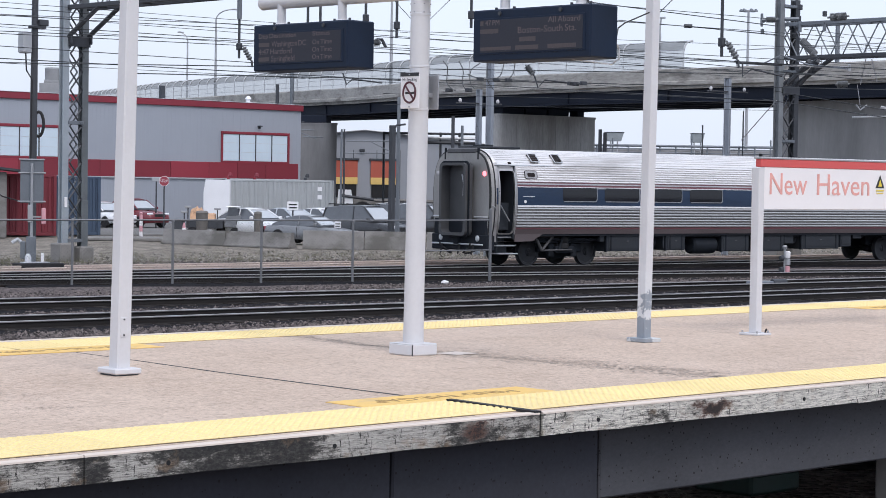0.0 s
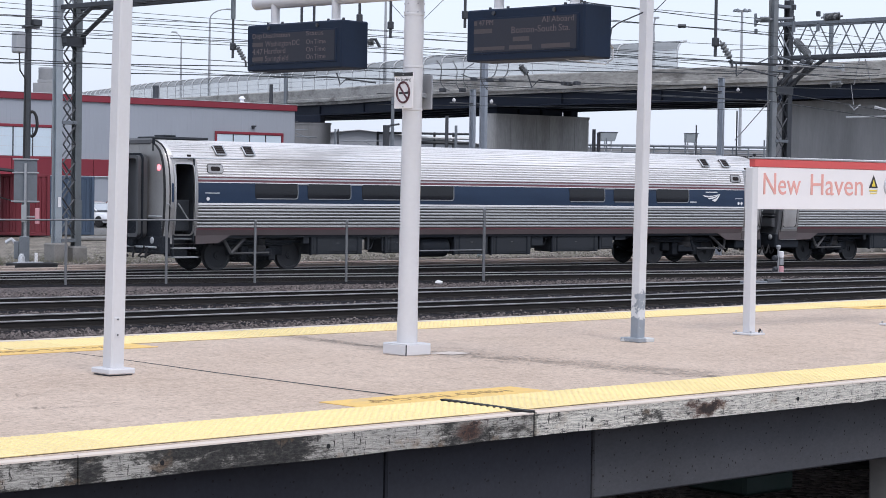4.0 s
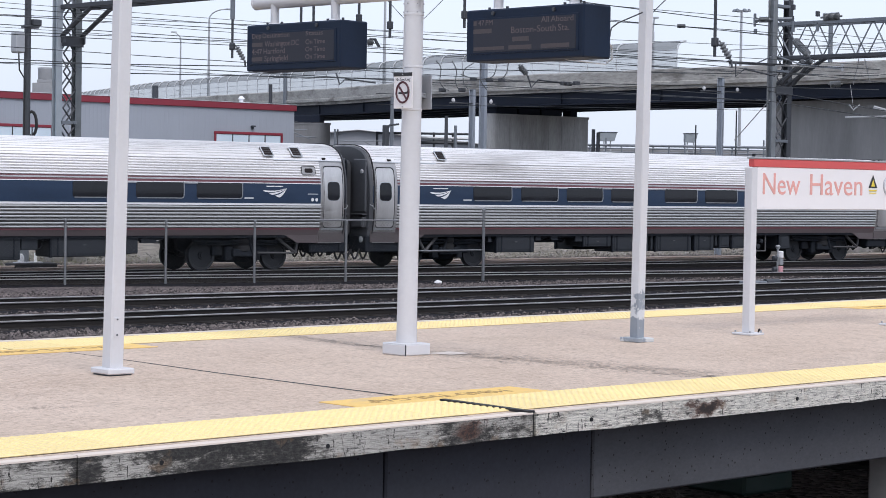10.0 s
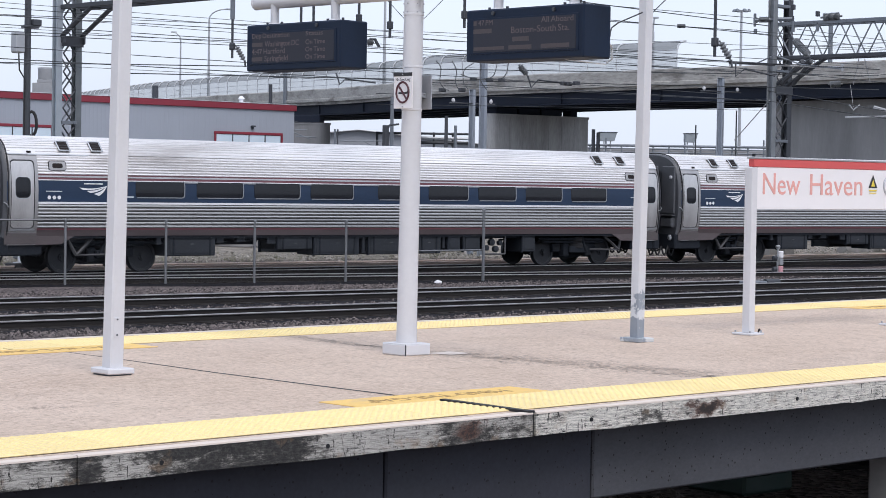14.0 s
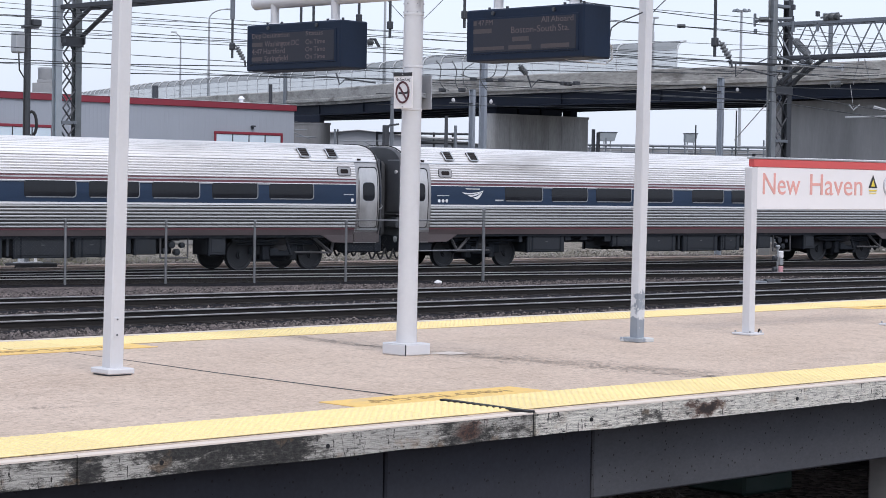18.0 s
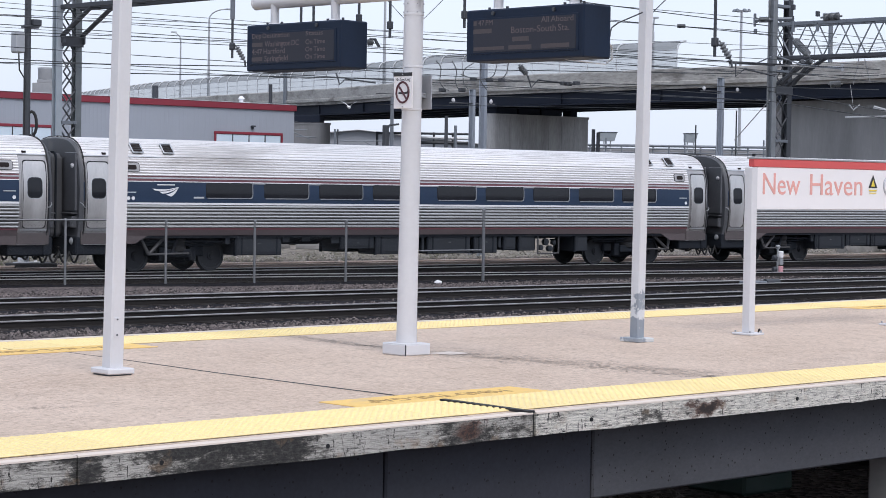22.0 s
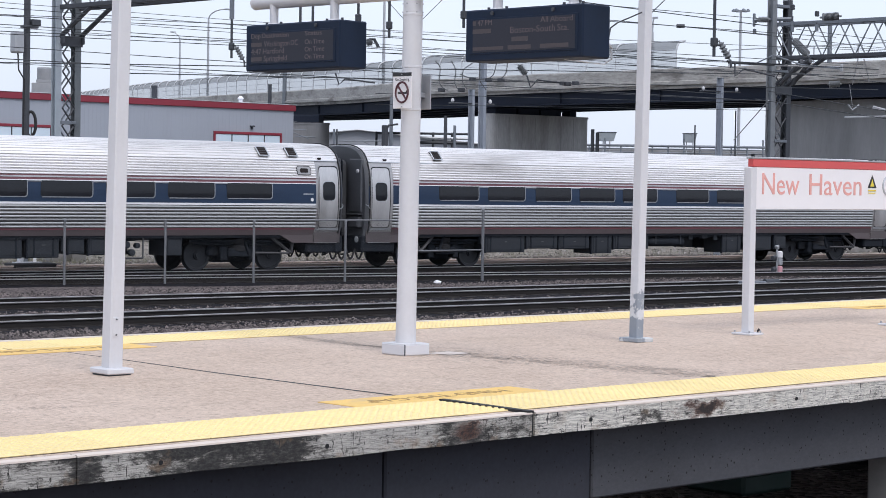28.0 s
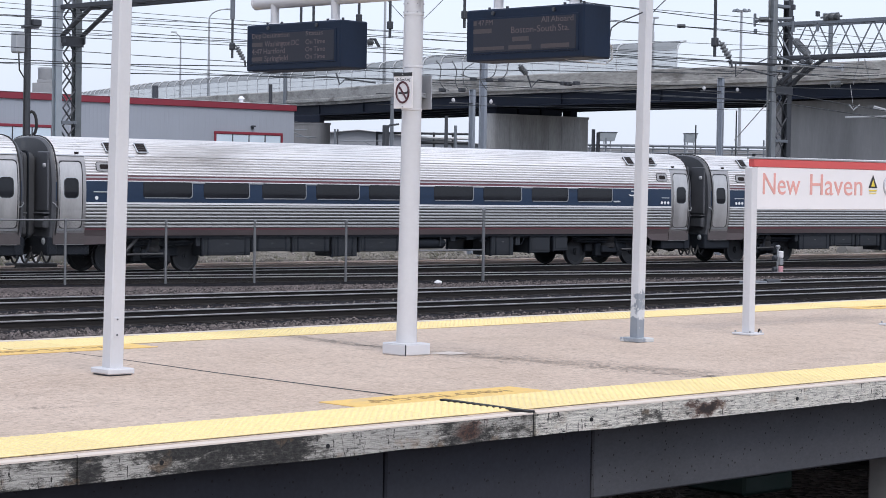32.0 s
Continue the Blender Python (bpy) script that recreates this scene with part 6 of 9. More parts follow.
for i in range(6):
    r = 0.16 * math.sin(math.pi * (i + 0.5) / 6)
    rings.append([(1.5 * r * math.cos(w) * (0.8 + 0.4 * noise.noise(Vector((w, i, 3)))), r * math.sin(w), 0.09 - 0.1 * math.cos(math.pi * (i + 0.5) / 6) + 0.03 * noise.noise(Vector((w, i, 1)))) for w in [0.7 * q for q in range(9)]])
part("crumple", bm.loft(rings, True, True), WHITEPAINT, bag)


# ---- overpass ----
ROADLINE = [(94.4, 30), (95.2, 55), (96.0, 70), (96.3, 80), (97.0, 92), (98.6, 102), (103.4, 116), (111.0, 138), (120.0, 163), (133.0, 192), (152, 232)]


def road_point(i, out=0.0):
    a = Vector((*ROADLINE[max(i - 1, 0)], 0))
    b = Vector((*ROADLINE[min(i + 1, len(ROADLINE) - 1)], 0))
    d = (b - a).normalized()
    n = Vector((d.y, -d.x, 0))
    return Vector((*ROADLINE[i], 0)) + n * out


def rise(i):
    return max(0.0, (ROADLINE[i][1] - 116) * 0.012)


def road_loft(prof):
    return Mesh().loft([[tuple(road_point(i, o) + Vector((0, 0, z + rise(i)))) for o, z in prof] for i in range(len(ROADLINE))], True, True)


def smooth_line(step):
    """Even steps along the bridge's near edge: place, direction and height."""
    out, left = [], 0.0
    for i in range(len(ROADLINE) - 1):
        a, b = Vector((*ROADLINE[i], 0)), Vector((*ROADLINE[i + 1], 0))
        n = (b - a).length
        while left < n:
            out.append((a.lerp(b, left / n), (b - a).normalized(), rise(i) + (rise(i + 1) - rise(i)) * left / n))
            left += step
        left -= n
    return out


MESHPANEL = mat("pale woven fence mesh", (0.32, 0.34, 0.345), 0.7, 0.2, 0.08, 3, 60, 0.0)
MESHPANEL.node_tree.nodes["Principled BSDF"].inputs["Alpha"].default_value = 0.5
MESHTOP = mat("grey woven fence mesh", (0.11, 0.115, 0.12), 0.7, 0.2, 0.08, 3, 60, 0.0)
MESHTOP.node_tree.nodes["Principled BSDF"].inputs["Alpha"].default_value = 0.75
HOOPSTEEL = mat("pale galvanised hoop", (0.52, 0.53, 0.54), 0.5, 0.4, 0.1, 4, 40, 0.03)


def overpass():
    root = thing("overpass", pose(0, 0, 0), "concrete road overpass on dark blue girders with a mesh fence", "bridge", kind="structure")
    part("parapet", road_loft([(-0.15, 8.72), (-0.15, 9.55), (-0.1, 9.62), (0.2, 9.62), (0.25, 9.0), (0.25, 8.72)]), BRIDGECON, root, "stained concrete parapet")
    part("deck", road_loft([(0.0, 8.45), (0.0, 8.72), (9.4, 8.72), (9.4, 8.45)]), BRIDGECON, root)
    part("coping", road_loft([(-0.24, 8.66), (-0.24, 8.86), (-0.15, 8.9), (-0.15, 8.66)]), BRIDGECON, root)
    for k in range(5):
        o = 0.35 + 2.1 * k
        part("girder", road_loft([(o - 0.22, 7.68), (o - 0.22, 7.74), (o - 0.02, 7.78), (o - 0.02, 8.4), (o - 0.2, 8.45), (o + 0.2, 8.45), (o + 0.02, 8.4), (o + 0.02, 7.78), (o + 0.22, 7.74), (o + 0.22, 7.68)]), GIRDER, root, "dark blue steel girder")
    part("soffit", road_loft([(0.4, 8.36), (0.4, 8.44), (9, 8.44), (9, 8.36)]), GIRDER, root)
    part("far_parapet", road_loft([(9.2, 8.72), (9.2, 9.6), (9.5, 9.6), (9.5, 8.72)]), BRIDGECON, root)
    stiff = Mesh().box(-0.12, 0.0, -0.012, 0.012, 7.75, 8.42).data("stiffener")
    for q, d, up in smooth_line(8.4):
        n = Vector((d.y, -d.x, 0))
        part("stiffener", stiff, GIRDER, root, m=Matrix.Translation(q + n * 0.32 + Vector((0, 0, up))) @ Matrix.Rotation(math.atan2(n.y, n.x), 4, "Z"))
    # fence with bent tops
    posts = [(q, d, up) for q, d, up in smooth_line(2.45) if q.y > 77.4]
    bend = [(0.05, 9.6), (0.05, 10.7), (0.12, 10.95), (0.3, 11.15), (0.55, 11.25), (0.8, 11.28)]
    post = Mesh().path([Vector((o, 0, z)) for o, z in bend[:2]], 0.026, 6).data("fence_post")
    hoop = Mesh().path([Vector((o, 0, z)) for o, z in bend[1:]], 0.062, 6).data("fence_hoop")
    for q, d, up in posts:
        n = Vector((d.y, -d.x, 0))
        m = Matrix.Translation(q + Vector((0, 0, up))) @ Matrix.Rotation(math.atan2(n.y, n.x), 4, "Z")
        part("fence_post", post, HOOPSTEEL, root, m=m)
        part("fence_hoop", hoop, HOOPSTEEL, root, m=m)
    for prof, m, label in ((bend[:2], MESHPANEL, "pale see-through mesh"), (bend[1:], MESHTOP, "grey mesh of the bent fence top")):
        rings = [[tuple(q + Vector((d.y, -d.x, 0)) * o + Vector((0, 0, z + up))) for o, z in prof] for q, d, up in posts]
        part("fence_mesh", Mesh().loft(rings, False), m, root, label, smooth=0)
    for o, z, r in ((0.05, 9.9, 0.014), (0.05, 10.3, 0.014), (0.05, 10.72, 0.028), (0.8, 11.28, 0.03)):
        part("fence_rail", Mesh().path([q + Vector((d.y, -d.x, 0)) * o + Vector((0, 0, z + up)) for q, d, up in posts], r, 5), GALV, root)
    # open railing nearer the camera's side
    rail = [(q, d, up) for q, d, up in smooth_line(3.0) if q.y < 77.5]
    part("railing", Mesh().path([q + Vector((0, 0, 10.55)) for q, d, up in rail], 0.03, 5), GALV, root)
    for q, d, up in rail:
        part("railing_post", Mesh().tube(q + Vector((0, 0, 9.6)), q + Vector((0, 0, 10.55)), 0.035, n=6), GALV, root)
    return root


overpass()


def pier(a, b, thick, top, label, material, pads=True):
    """A wall pier between two places in plan."""
    a, b = Vector((*a, 0)), Vector((*b, 0))
    n = (b - a).length
    root = thing("bridge_pier", Matrix.Translation(a) @ Matrix.Rotation(math.atan2((b - a).y, (b - a).x), 4, "Z"), label, "bridge pier", "piers of the overpass", kind="structure")
    r = thick / 2
    pts = [(0, -r), (n, -r)] + [(n + r * math.sin(w * math.pi / 8) * 0.7, -r * math.cos(w * math.pi / 8)) for w in range(1, 8)] + [(n, r), (0, r)] + [(-r * math.sin(w * math.pi / 8) * 0.7, r * math.cos(w * math.pi / 8)) for w in range(1, 8)]
    part("shaft", Mesh().loft([[(x, y, z) for x, y in pts] for z in (GZ - 0.3, top)], True, True), material, root)
    part("cap", Mesh().loft([[(x * 1.0 + (0.06 if x > n / 2 else -0.06), y * 1.05, z) for x, y in pts] for z in (top, top + 0.14)], True, True), material, root)
    if pads:
        for x in [n * k / 7 for k in range(1, 7)]:
            part("form_seam", Mesh().box(x - 0.012, x + 0.012, -r - 0.006, -r + 0.02, GZ, top - 0.02), PIERCON, root)
        k = max(2, int(n / 1.7))
        for i in range(k):
            x = n * (i + 0.5) / k
            w = 0.3 if i == k - 1 and k > 2 else 0.46 * n / k
            part("bearing", Mesh().box(x - w, x + w, -r * 0.7, r * 0.7, top + 0.14, 7.7, 0.03), GIRDER, root)


pier((98.2, 95.9), (106.05, 95.15), 1.2, 7.14, "grey stained concrete wall pier", PIERLIT)
# this pier takes the darker concrete to hold the bridge's shade
pier((103.0, 124.5), (105.15, 120.3), 1.4, 7.0, "grey concrete wall pier beside the building", PIERCON)
pier((98.3, 72.6), (97.0, 40.0), 1.6, 7.5, "broad grey concrete wall pier", PIERCON, pads=False)


# ---- the grey building with red trim ----
def grey_building():
    y0 = 110.2
    root = thing("workshop_building", pose(0, 0, 0), "blue grey metal clad building with dark red trim and wide windows", "building")
    x0, x1 = 36.0, 93.7
    wall = Mesh()
    # fine ribs in the cladding
    n = 190
    prof = []
    for i in range(n):
        a = x0 + (x1 - x0) * i / n
        s = (x1 - x0) / n
        prof += [(a, y0), (a + 0.72 * s, y0), (a + 0.8 * s, y0 - 0.006), (a + 0.92 * s, y0 - 0.006)]
    prof += [(x1, y0), (x1, y0 + 24), (x0, y0 + 24)]
    wall.loft([[(x, y, z) for x, y in prof] for z in (GZ, 7.8)], True, True)
    part("wall", wall, WALLGREY, root, smooth=0)
    part("fascia", Mesh().box(x0 - 0.1, x1 + 0.12, y0 - 0.14, y0 + 0.1, 7.47, 7.88, 0.03).box(x1 - 0.02, x1 + 0.14, y0 + 0.05, y0 + 24, 7.47, 7.88, 0.02), TRIMRED, root, "dark red fascia")
    part("fascia_edge", Mesh().box(x0 - 0.12, x1 + 0.14, y0 - 0.16, y0 + 0.1, 7.88, 7.92, 0.01), WINFRAME, root)
    # the red band, panel by panel
    rnd = random.Random(11)
    x = x0
    while x < x1 - 0.3:
        w = min(rnd.choice((2.4, 3.1, 3.6)), x1 - 0.25 - x)
        part("band_panel", Mesh().box(x, x + w - 0.02, y0 - 0.09, y0 - 0.02, 2.86, 3.9, 0.015), BANDRED, root, "dark red band panel")
        x += w
    part("band_edge", Mesh().box(x0, x1 - 0.25, y0 - 0.12, y0 - 0.02, 2.78, 2.85, 0.01), WINFRAME, root)
    for a, b, count in ((86.95, 92.5, 4), (62.9, 74.1, 8)):
        fr = Mesh()
        for q in ((a - 0.15, b + 0.15, 5.78, 5.95), (a - 0.15, b + 0.15, 3.88, 4.0), (a - 0.15, a, 4.0, 5.78), (b, b + 0.15, 4.0, 5.78)):
            fr.box(q[0], q[1], y0 - 0.1, y0 - 0.015, q[2], q[3], 0.015)
        win = part("window", fr, TRIMRED, root, "dark red framed window")
        w = (b - a) / count
        for i in range(count):
            part("pane", Mesh().box(a + i * w + 0.04, a + (i + 1) * w - 0.04, y0 - 0.05, y0 - 0.025, 4.02, 5.76, 0.005), PALEGLASS, win, "pane with the sky's reflection in its pale colour")
            if i:
                part("mullion", Mesh().box(a + i * w - 0.035, a + i * w + 0.035, y0 - 0.08, y0 - 0.02, 4.0, 5.78, 0.006), DARKSTEEL, win)
        for z in (4.6, 5.2):
            part("glazing_bar", Mesh().box(a, b, y0 - 0.056, y0 - 0.045, z - 0.012, z + 0.012), WINFRAME, win)
    part("wall_lamp", Mesh().box(89.88, 90.12, y0 - 0.3, y0 - 0.006, 6.3, 6.4, 0.02).box(89.95, 90.05, y0 - 0.2, y0 - 0.006, 6.18, 6.3, 0.02), DARKSTEEL, root, "small dark wall lamp")
    xr = 91.5
    part("roof_vent", Mesh().lathe([(0.42, 7.85), (0.36, 8.02), (0.14, 8.1), (0.14, 8.25), (0.24, 8.3), (0.08, 8.5)], (xr, y0 + 3, 0), "Z", 14), WHITEPAINT, root, "white roof vent")
    xr = 84.34
    part("flue", Mesh().box(xr - 0.16, xr + 0.16, y0 + 3, y0 + 3.3, 7.8, 8.9, 0.03), DARKSTEEL, root, "dark roof flue")
    return root


BANDRED = mat("dark red band panel paint", (0.235, 0.026, 0.042), 0.55, 0, 0.1, 0.6, 20, 0.03, each=0.22)
grey_building()


def warehouse():
    root = thing("dock_warehouse", pose(0, 0, 0), "dark grey warehouse with orange dock doors", "building")
    a, b = Vector((131.55, 151.46, 7.64)), Vector((140.69, 142.49, 7.40))
    d = (b - a)
    d.z = 0
    n = d.length
    m = Matrix.Translation((a.x, a.y, 0)) @ Matrix.Rotation(math.atan2(d.y, d.x), 4, "Z")
    root.matrix_basis = m
    gable = ((-14.0, 5.9), (4.0, 7.72), (22.0, 5.9))
    part("wall", Mesh().loft([[(-14, y, GZ), (22, y, GZ), (22, y, 5.8), (4, y, 7.62), (-14, y, 5.8)] for y in (0, 30)], True, True), WAREGREY, root, smooth=0)
    for (xa, za), (xb, zb) in zip(gable, gable[1:]):
        part("roof_pitch", Mesh().loft([[(xa, y, za), (xb, y, zb), (xb, y, zb - 0.1), (xa, y, za - 0.1)] for y in (-0.4, 30.4)], True, True), WAREROOF, root, "dark sheet roof pitch", smooth=0)
        part("roof_edge", Mesh().tube((xa, -0.42, za - 0.04), (xb, -0.42, zb - 0.04), 0.07, n=6), GALV, root)
    seam = Mesh().box(-0.03, 0.03, -0.02, 0.0, 1.2, 5.8).data("cladding_seam")
    for k in range(9):
        part("cladding_seam", seam, DARKSTEEL, root, m=pose(-1.5 + 2.2 * k, 0, 0))
    for k, (u0, u1) in enumerate(((592, 634), (657, 706))):
        x0, x1 = n * (u0 - 12 - 560) / 240, n * (u1 - 12 - 560) / 240
        top = 4.8
        dd = part("dock_door", Mesh().box(x0, x1, -0.15, -0.02, top - 1.6, top, 0.02), ORANGE, root, "orange dock door")
        part("door_band", Mesh().box(x0, x1, -0.2, -0.03, top - 2.25, top - 1.6, 0.02), DOCKYELLOW, dd, "yellow dock band")
        part("dock_opening", Mesh().box(x0 + 0.1, x1 - 0.1, -0.12, -0.01, 1.3, top - 2.25), DARKHOLE, dd)
        part("lintel", Mesh().box(x0 - 0.15, x1 + 0.15, -0.25, -0.02, top, top + 0.2, 0.02), DARKSTEEL, dd)
    part("loading_dock", Mesh().box(-5, n + 3, -1.6, 0, GZ, 1.2, 0.05), BARRIER, root)
    part("wall_lamp", Mesh().box(n * 0.27, n * 0.27 + 0.5, -0.3, -0.02, 5.6, 5.9, 0.05), DARKSTEEL, root)


WAREROOF = mat("dark grey sheet roof", (0.1, 0.105, 0.115), 0.65, 0.2, 0.1, 0.4, 15, 0.03)
warehouse()


def cantilevers():
    """Tube arms that hold wires beneath the overpass, each on its own pole."""
    for foot, top, arms, label in (((97.29, 114.94), 6.9, (((97.29, 114.94, 6.36), (98.17, 114.07, 6.38)), ((97.6, 114.62, 5.89), (98.65, 113.58, 5.87)), ((97.28, 114.93, 6.3), (98.31, 113.91, 5.75))), "catenary pole with grey tube arms beside the building"),
                                   ((62.0, 66.85), 5.17, (((62.0, 66.85, 4.49), (60.56, 68.2, 4.46)), ((61.29, 67.49, 4.47), (62.0, 66.8, 3.98)), ((61.9, 66.9, 3.97), (60.5, 68.24, 3.95))), "dark catenary pole with grey tube arms")):
        root = thing("cantilever_pole", pose(foot[0], foot[1], 0), label, "catenary fitting", "cantilever poles")
        part("pole", Mesh().box(-0.11, 0.11, -0.11, 0.11, GZ - 0.1, top, 0.02), DARKSTEEL, root)
        part("elbow", Mesh().path([Vector((0, 0, top - 0.3)), Vector((0.12, -0.12, top)), Vector((0.4, -0.4, top + 0.05))], 0.05), DARKSTEEL, root)
        for a, b in arms:
            base = Vector((foot[0], foot[1], 0))
            part("tube_arm", Mesh().tube(Vector(a) - base, Vector(b) - base, 0.024 if top < 6 else 0.04, n=6), CATENARY, root, "grey tube arm")


cantilevers()


def container(corner, turn, length, width, height, paint, label):
    root = thing("shipping_container", pose(*corner, GZ + 0.06, 0, 0, turn), label, "shipping container", "containers")
    for x in (0, length):
        for y in (0, width):
            part("corner_post", Mesh().box(x - 0.08, x + 0.08, y - 0.08, y + 0.08, 0, height, 0.02), paint, root)
    for nm, L, place in (("side_wall", length, pose(0, -0.02, 0)), ("side_wall", length, pose(0, width, 0)), ("end_wall", width, pose(-0.02, width, 0, 0, 0, -90)), ("end_wall", width, pose(length + 0.02, 0, 0, 0, 0, 90))):
        n = int(L / 0.28)
        prof = []
        for i in range(n):
            s = L / n
            prof += [(i * s, 0.0), (i * s + 0.4 * s, 0.0), (i * s + 0.5 * s, 0.036), (i * s + 0.9 * s, 0.036)]
        prof.append((L, 0.0))
        ring = prof + [(L, 0.06), (0, 0.06)]
        part(nm, Mesh().loft([[(x, y, z) for x, y in ring] for z in (0.16, height - 0.12)], True, True), paint, root, m=place, smooth=0)
    part("roof", Mesh().box(0, length, 0, width, height - 0.06, height - 0.02, 0.01), paint, root)
    for y in (-0.03, width - 0.07):
        part("top_rail", Mesh().box(0, length, y, y + 0.1, height - 0.13, height, 0.02), paint, root)
        part("bottom_rail", Mesh().box(0, length, y, y + 0.1, 0, 0.16, 0.02), paint, root)
    for x in (-0.03, length - 0.07):
        part("end_rail", Mesh().box(x, x + 0.1, 0, width, height - 0.13, height, 0.02), paint, root)
    return root


gc = container((79.95, 100.9), -44.3, 6.3, 2.44, 2.9, CONTGREY, "grey corrugated shipping container beside parked cars")
for u in (0.1, 1.7, 4.75):
    lamp = part("roof_lamp", Mesh().box(u - 0.09, u + 0.09, 0.1, 0.3, 2.88, 3.06, 0.02).lathe([(0.1, 3.06), (0.13, 3.12), (0.1, 3.26), (0.03, 3.3)], (u + 0.12, 0.2, 0), "Z", 10), DARKSTEEL if u > 4 else TRIMRED, gc, "small lamp on the container roof")
for z in (1.75, 2.25):
    part("notice", Mesh().box(5.52, 5.78, -0.05, -0.03, z, z + 0.26, 0.005), WHITEPAINT, gc, "small white notice")
container((55.9, 87.7), -28, 2.44, 6.1, 2.95, CONTRED, "dark red corrugated container by the catenary tower")
container((58.9, 88.4), -28, 2.5, 6.1, 2.9, CONTBLUE, "dark blue corrugated container by the catenary tower")


def box_truck():
    x, y, z = (78.36, 101.08, 1.82)
    root = thing("truck_box", pose(x, y, GZ + 0.06, 0, 0, -44), "plain white truck box standing in the lot", "truck box")
    pts = [(0.12, 2.86), (1.55, 2.82), (1.6, 0.45), (0.0, 0.45), (0.0, 2.1)]
    part("box", Mesh().loft([[(q, yy, z) for q, z in pts] for yy in (0, 4.2)], True, True), WHITEBOX, root)
    part("bumper", Mesh().box(0.05, 1.75, -0.1, 0.1, 0.35, 0.5, 0.02), DARKSTEEL, root)
    for xx in (0.3, 1.5):
        part("wheel", Mesh().lathe([(0.1, -0.12), (0.36, -0.12), (0.38, -0.08), (0.38, 0.08), (0.36, 0.12), (0.1, 0.12)], (xx, 0.7, 0.38), "X", 16), RUBBER, root)


box_truck()


def shed():
    x, y = 55.24, 87.0
    root = thing("lean_to_shed", pose(x - 2.4, y - 0.4, GZ, 0, 0, -28), "pale grey shed with a dark sloping roof", "shed")
    part("wall", Mesh().box(-3, 2.15, 0, 4, 0, 3.1, 0.03), BARRIER, root)
    part("roof", Mesh().loft([[(-3.3, yy, 3.9), (3.1, yy, 3.2), (3.1, yy, 3.1), (-3.3, yy, 3.75)] for yy in (-0.4, 4.4)], True, True), DARKSTEEL, root)


shed()


def far_yard():
    """Low far structures seen beneath the overpass."""
    root = thing("far_pipe_gantry", pose(0, 0, 0), "far grey pipe rack and rails beneath the overpass", "pipe rack")
    a, b = Vector((130.76, 117.11, 5.48)), Vector((141.92, 106.14, 5.01))
    for z0, r in ((5.55, 0.06), (5.85, 0.07), (6.1, 0.12)):
        part("pipe", Mesh().tube((a.x, a.y, z0), (b.x, b.y, z0), r, n=6), CATENARY, root)
    for i in range(12):
        q = a.lerp(b, (i + 0.5) / 12)
        part("post", Mesh().tube((q.x, q.y, GZ), (q.x, q.y, 6.2 + (0.5 if i % 5 == 1 else 0)), 0.07, n=6), CATENARY, root)
    low = thing("far_shed", pose(0, 0, 0), "low far grey industrial building", "building")
    m = Matrix.Translation((a.x, a.y, 0)) @ Matrix.Rotation(math.atan2(b.y - a.y, b.x - a.x), 4, "Z")
    part("wall", Mesh().box(-2, 24, 8, 22, GZ, 5.95, 0.05, m), PIERCON, low)
    for x, y, w in ((134.54, 117.67, 0.74), (139.52, 112.76, 0.5)):
        top = thing("rooftop_unit", pose(x, y, 0, 0, 0, -40), "pale grey rooftop air unit on legs", "air unit", "far rooftop units")
        for sx in (-0.4, 0.4):
            part("leg", Mesh().tube((sx * 0.7, 0, GZ), (sx * 0.7, 0, 6.5), 0.05, n=6), GALV, top)
        part("casing", Mesh().loft([[(-w, -0.5, 7.2), (w, -0.5, 7.2), (w * 0.7, -0.5, 6.5), (-w, -0.5, 6.5)], [(-w, 0.5, 7.2), (w, 0.5, 7.2), (w * 0.7, 0.5, 6.5), (-w, 0.5, 6.5)]], True, True), AIRUNIT, top)
        part("rim", Mesh().box(-w - 0.04, w + 0.04, -0.54, 0.54, 7.2, 7.27, 0.01), DARKSTEEL, top)
    # the frame under the bridge
    fr = thing("far_steel_frame", pose(0, 0, 0), "dark steel frame with braces beneath the overpass", "steel frame")
    p0, p1 = Vector((111.92, 121.64, 7.06)), Vector((117.18, 116.49, 7.17))
    pm = p0.lerp(p1, 0.42)
    part("beam", Mesh().tube((p0.x, p0.y, 6.6), (p1.x, p1.y, 6.6), 0.1, n=6), DARKSTEEL, fr)
    part("beam", Mesh().tube((pm.x, pm.y, 5.9), (p1.x, p1.y, 5.9), 0.14, n=6), DARKSTEEL, fr)
    part("beam", Mesh().tube((pm.x, pm.y, 6.25), (p1.x, p1.y, 6.25), 0.14, n=6), WINFRAME, fr, "pale beam")
    part("notice", Mesh().box(pm.x + 2.6, pm.x + 3.5, pm.y - 2.6, pm.y - 2.5, 4.0, 4.6, 0.01), WHITEPAINT, fr, "small white notice")
    for i in (0, 3, 4, 5):
        q = p0.lerp(p1, i / 5)
        part("column", Mesh().tube((q.x, q.y, GZ), (q.x, q.y, 6.7), 0.1, n=6), DARKSTEEL, fr)
    q0, q1 = p0.lerp(p1, 0.62), p0.lerp(p1, 0.8)
    part("brace", Mesh().tube((q0.x, q0.y, 3.6), (q1.x, q1.y, 5.3), 0.12, n=6), DARKSTEEL, fr)
    tank = thing("water_tank", pose(96.25, 144.03, 0, 0, 0, -40), "pale grey rooftop tank on a stepped base far behind", "tank")
    part("drum", Mesh().lathe([(0.56, 10.55), (0.58, 10.6), (0.58, 11.5), (0.5, 11.56)], n=18), TANKGREY, tank)
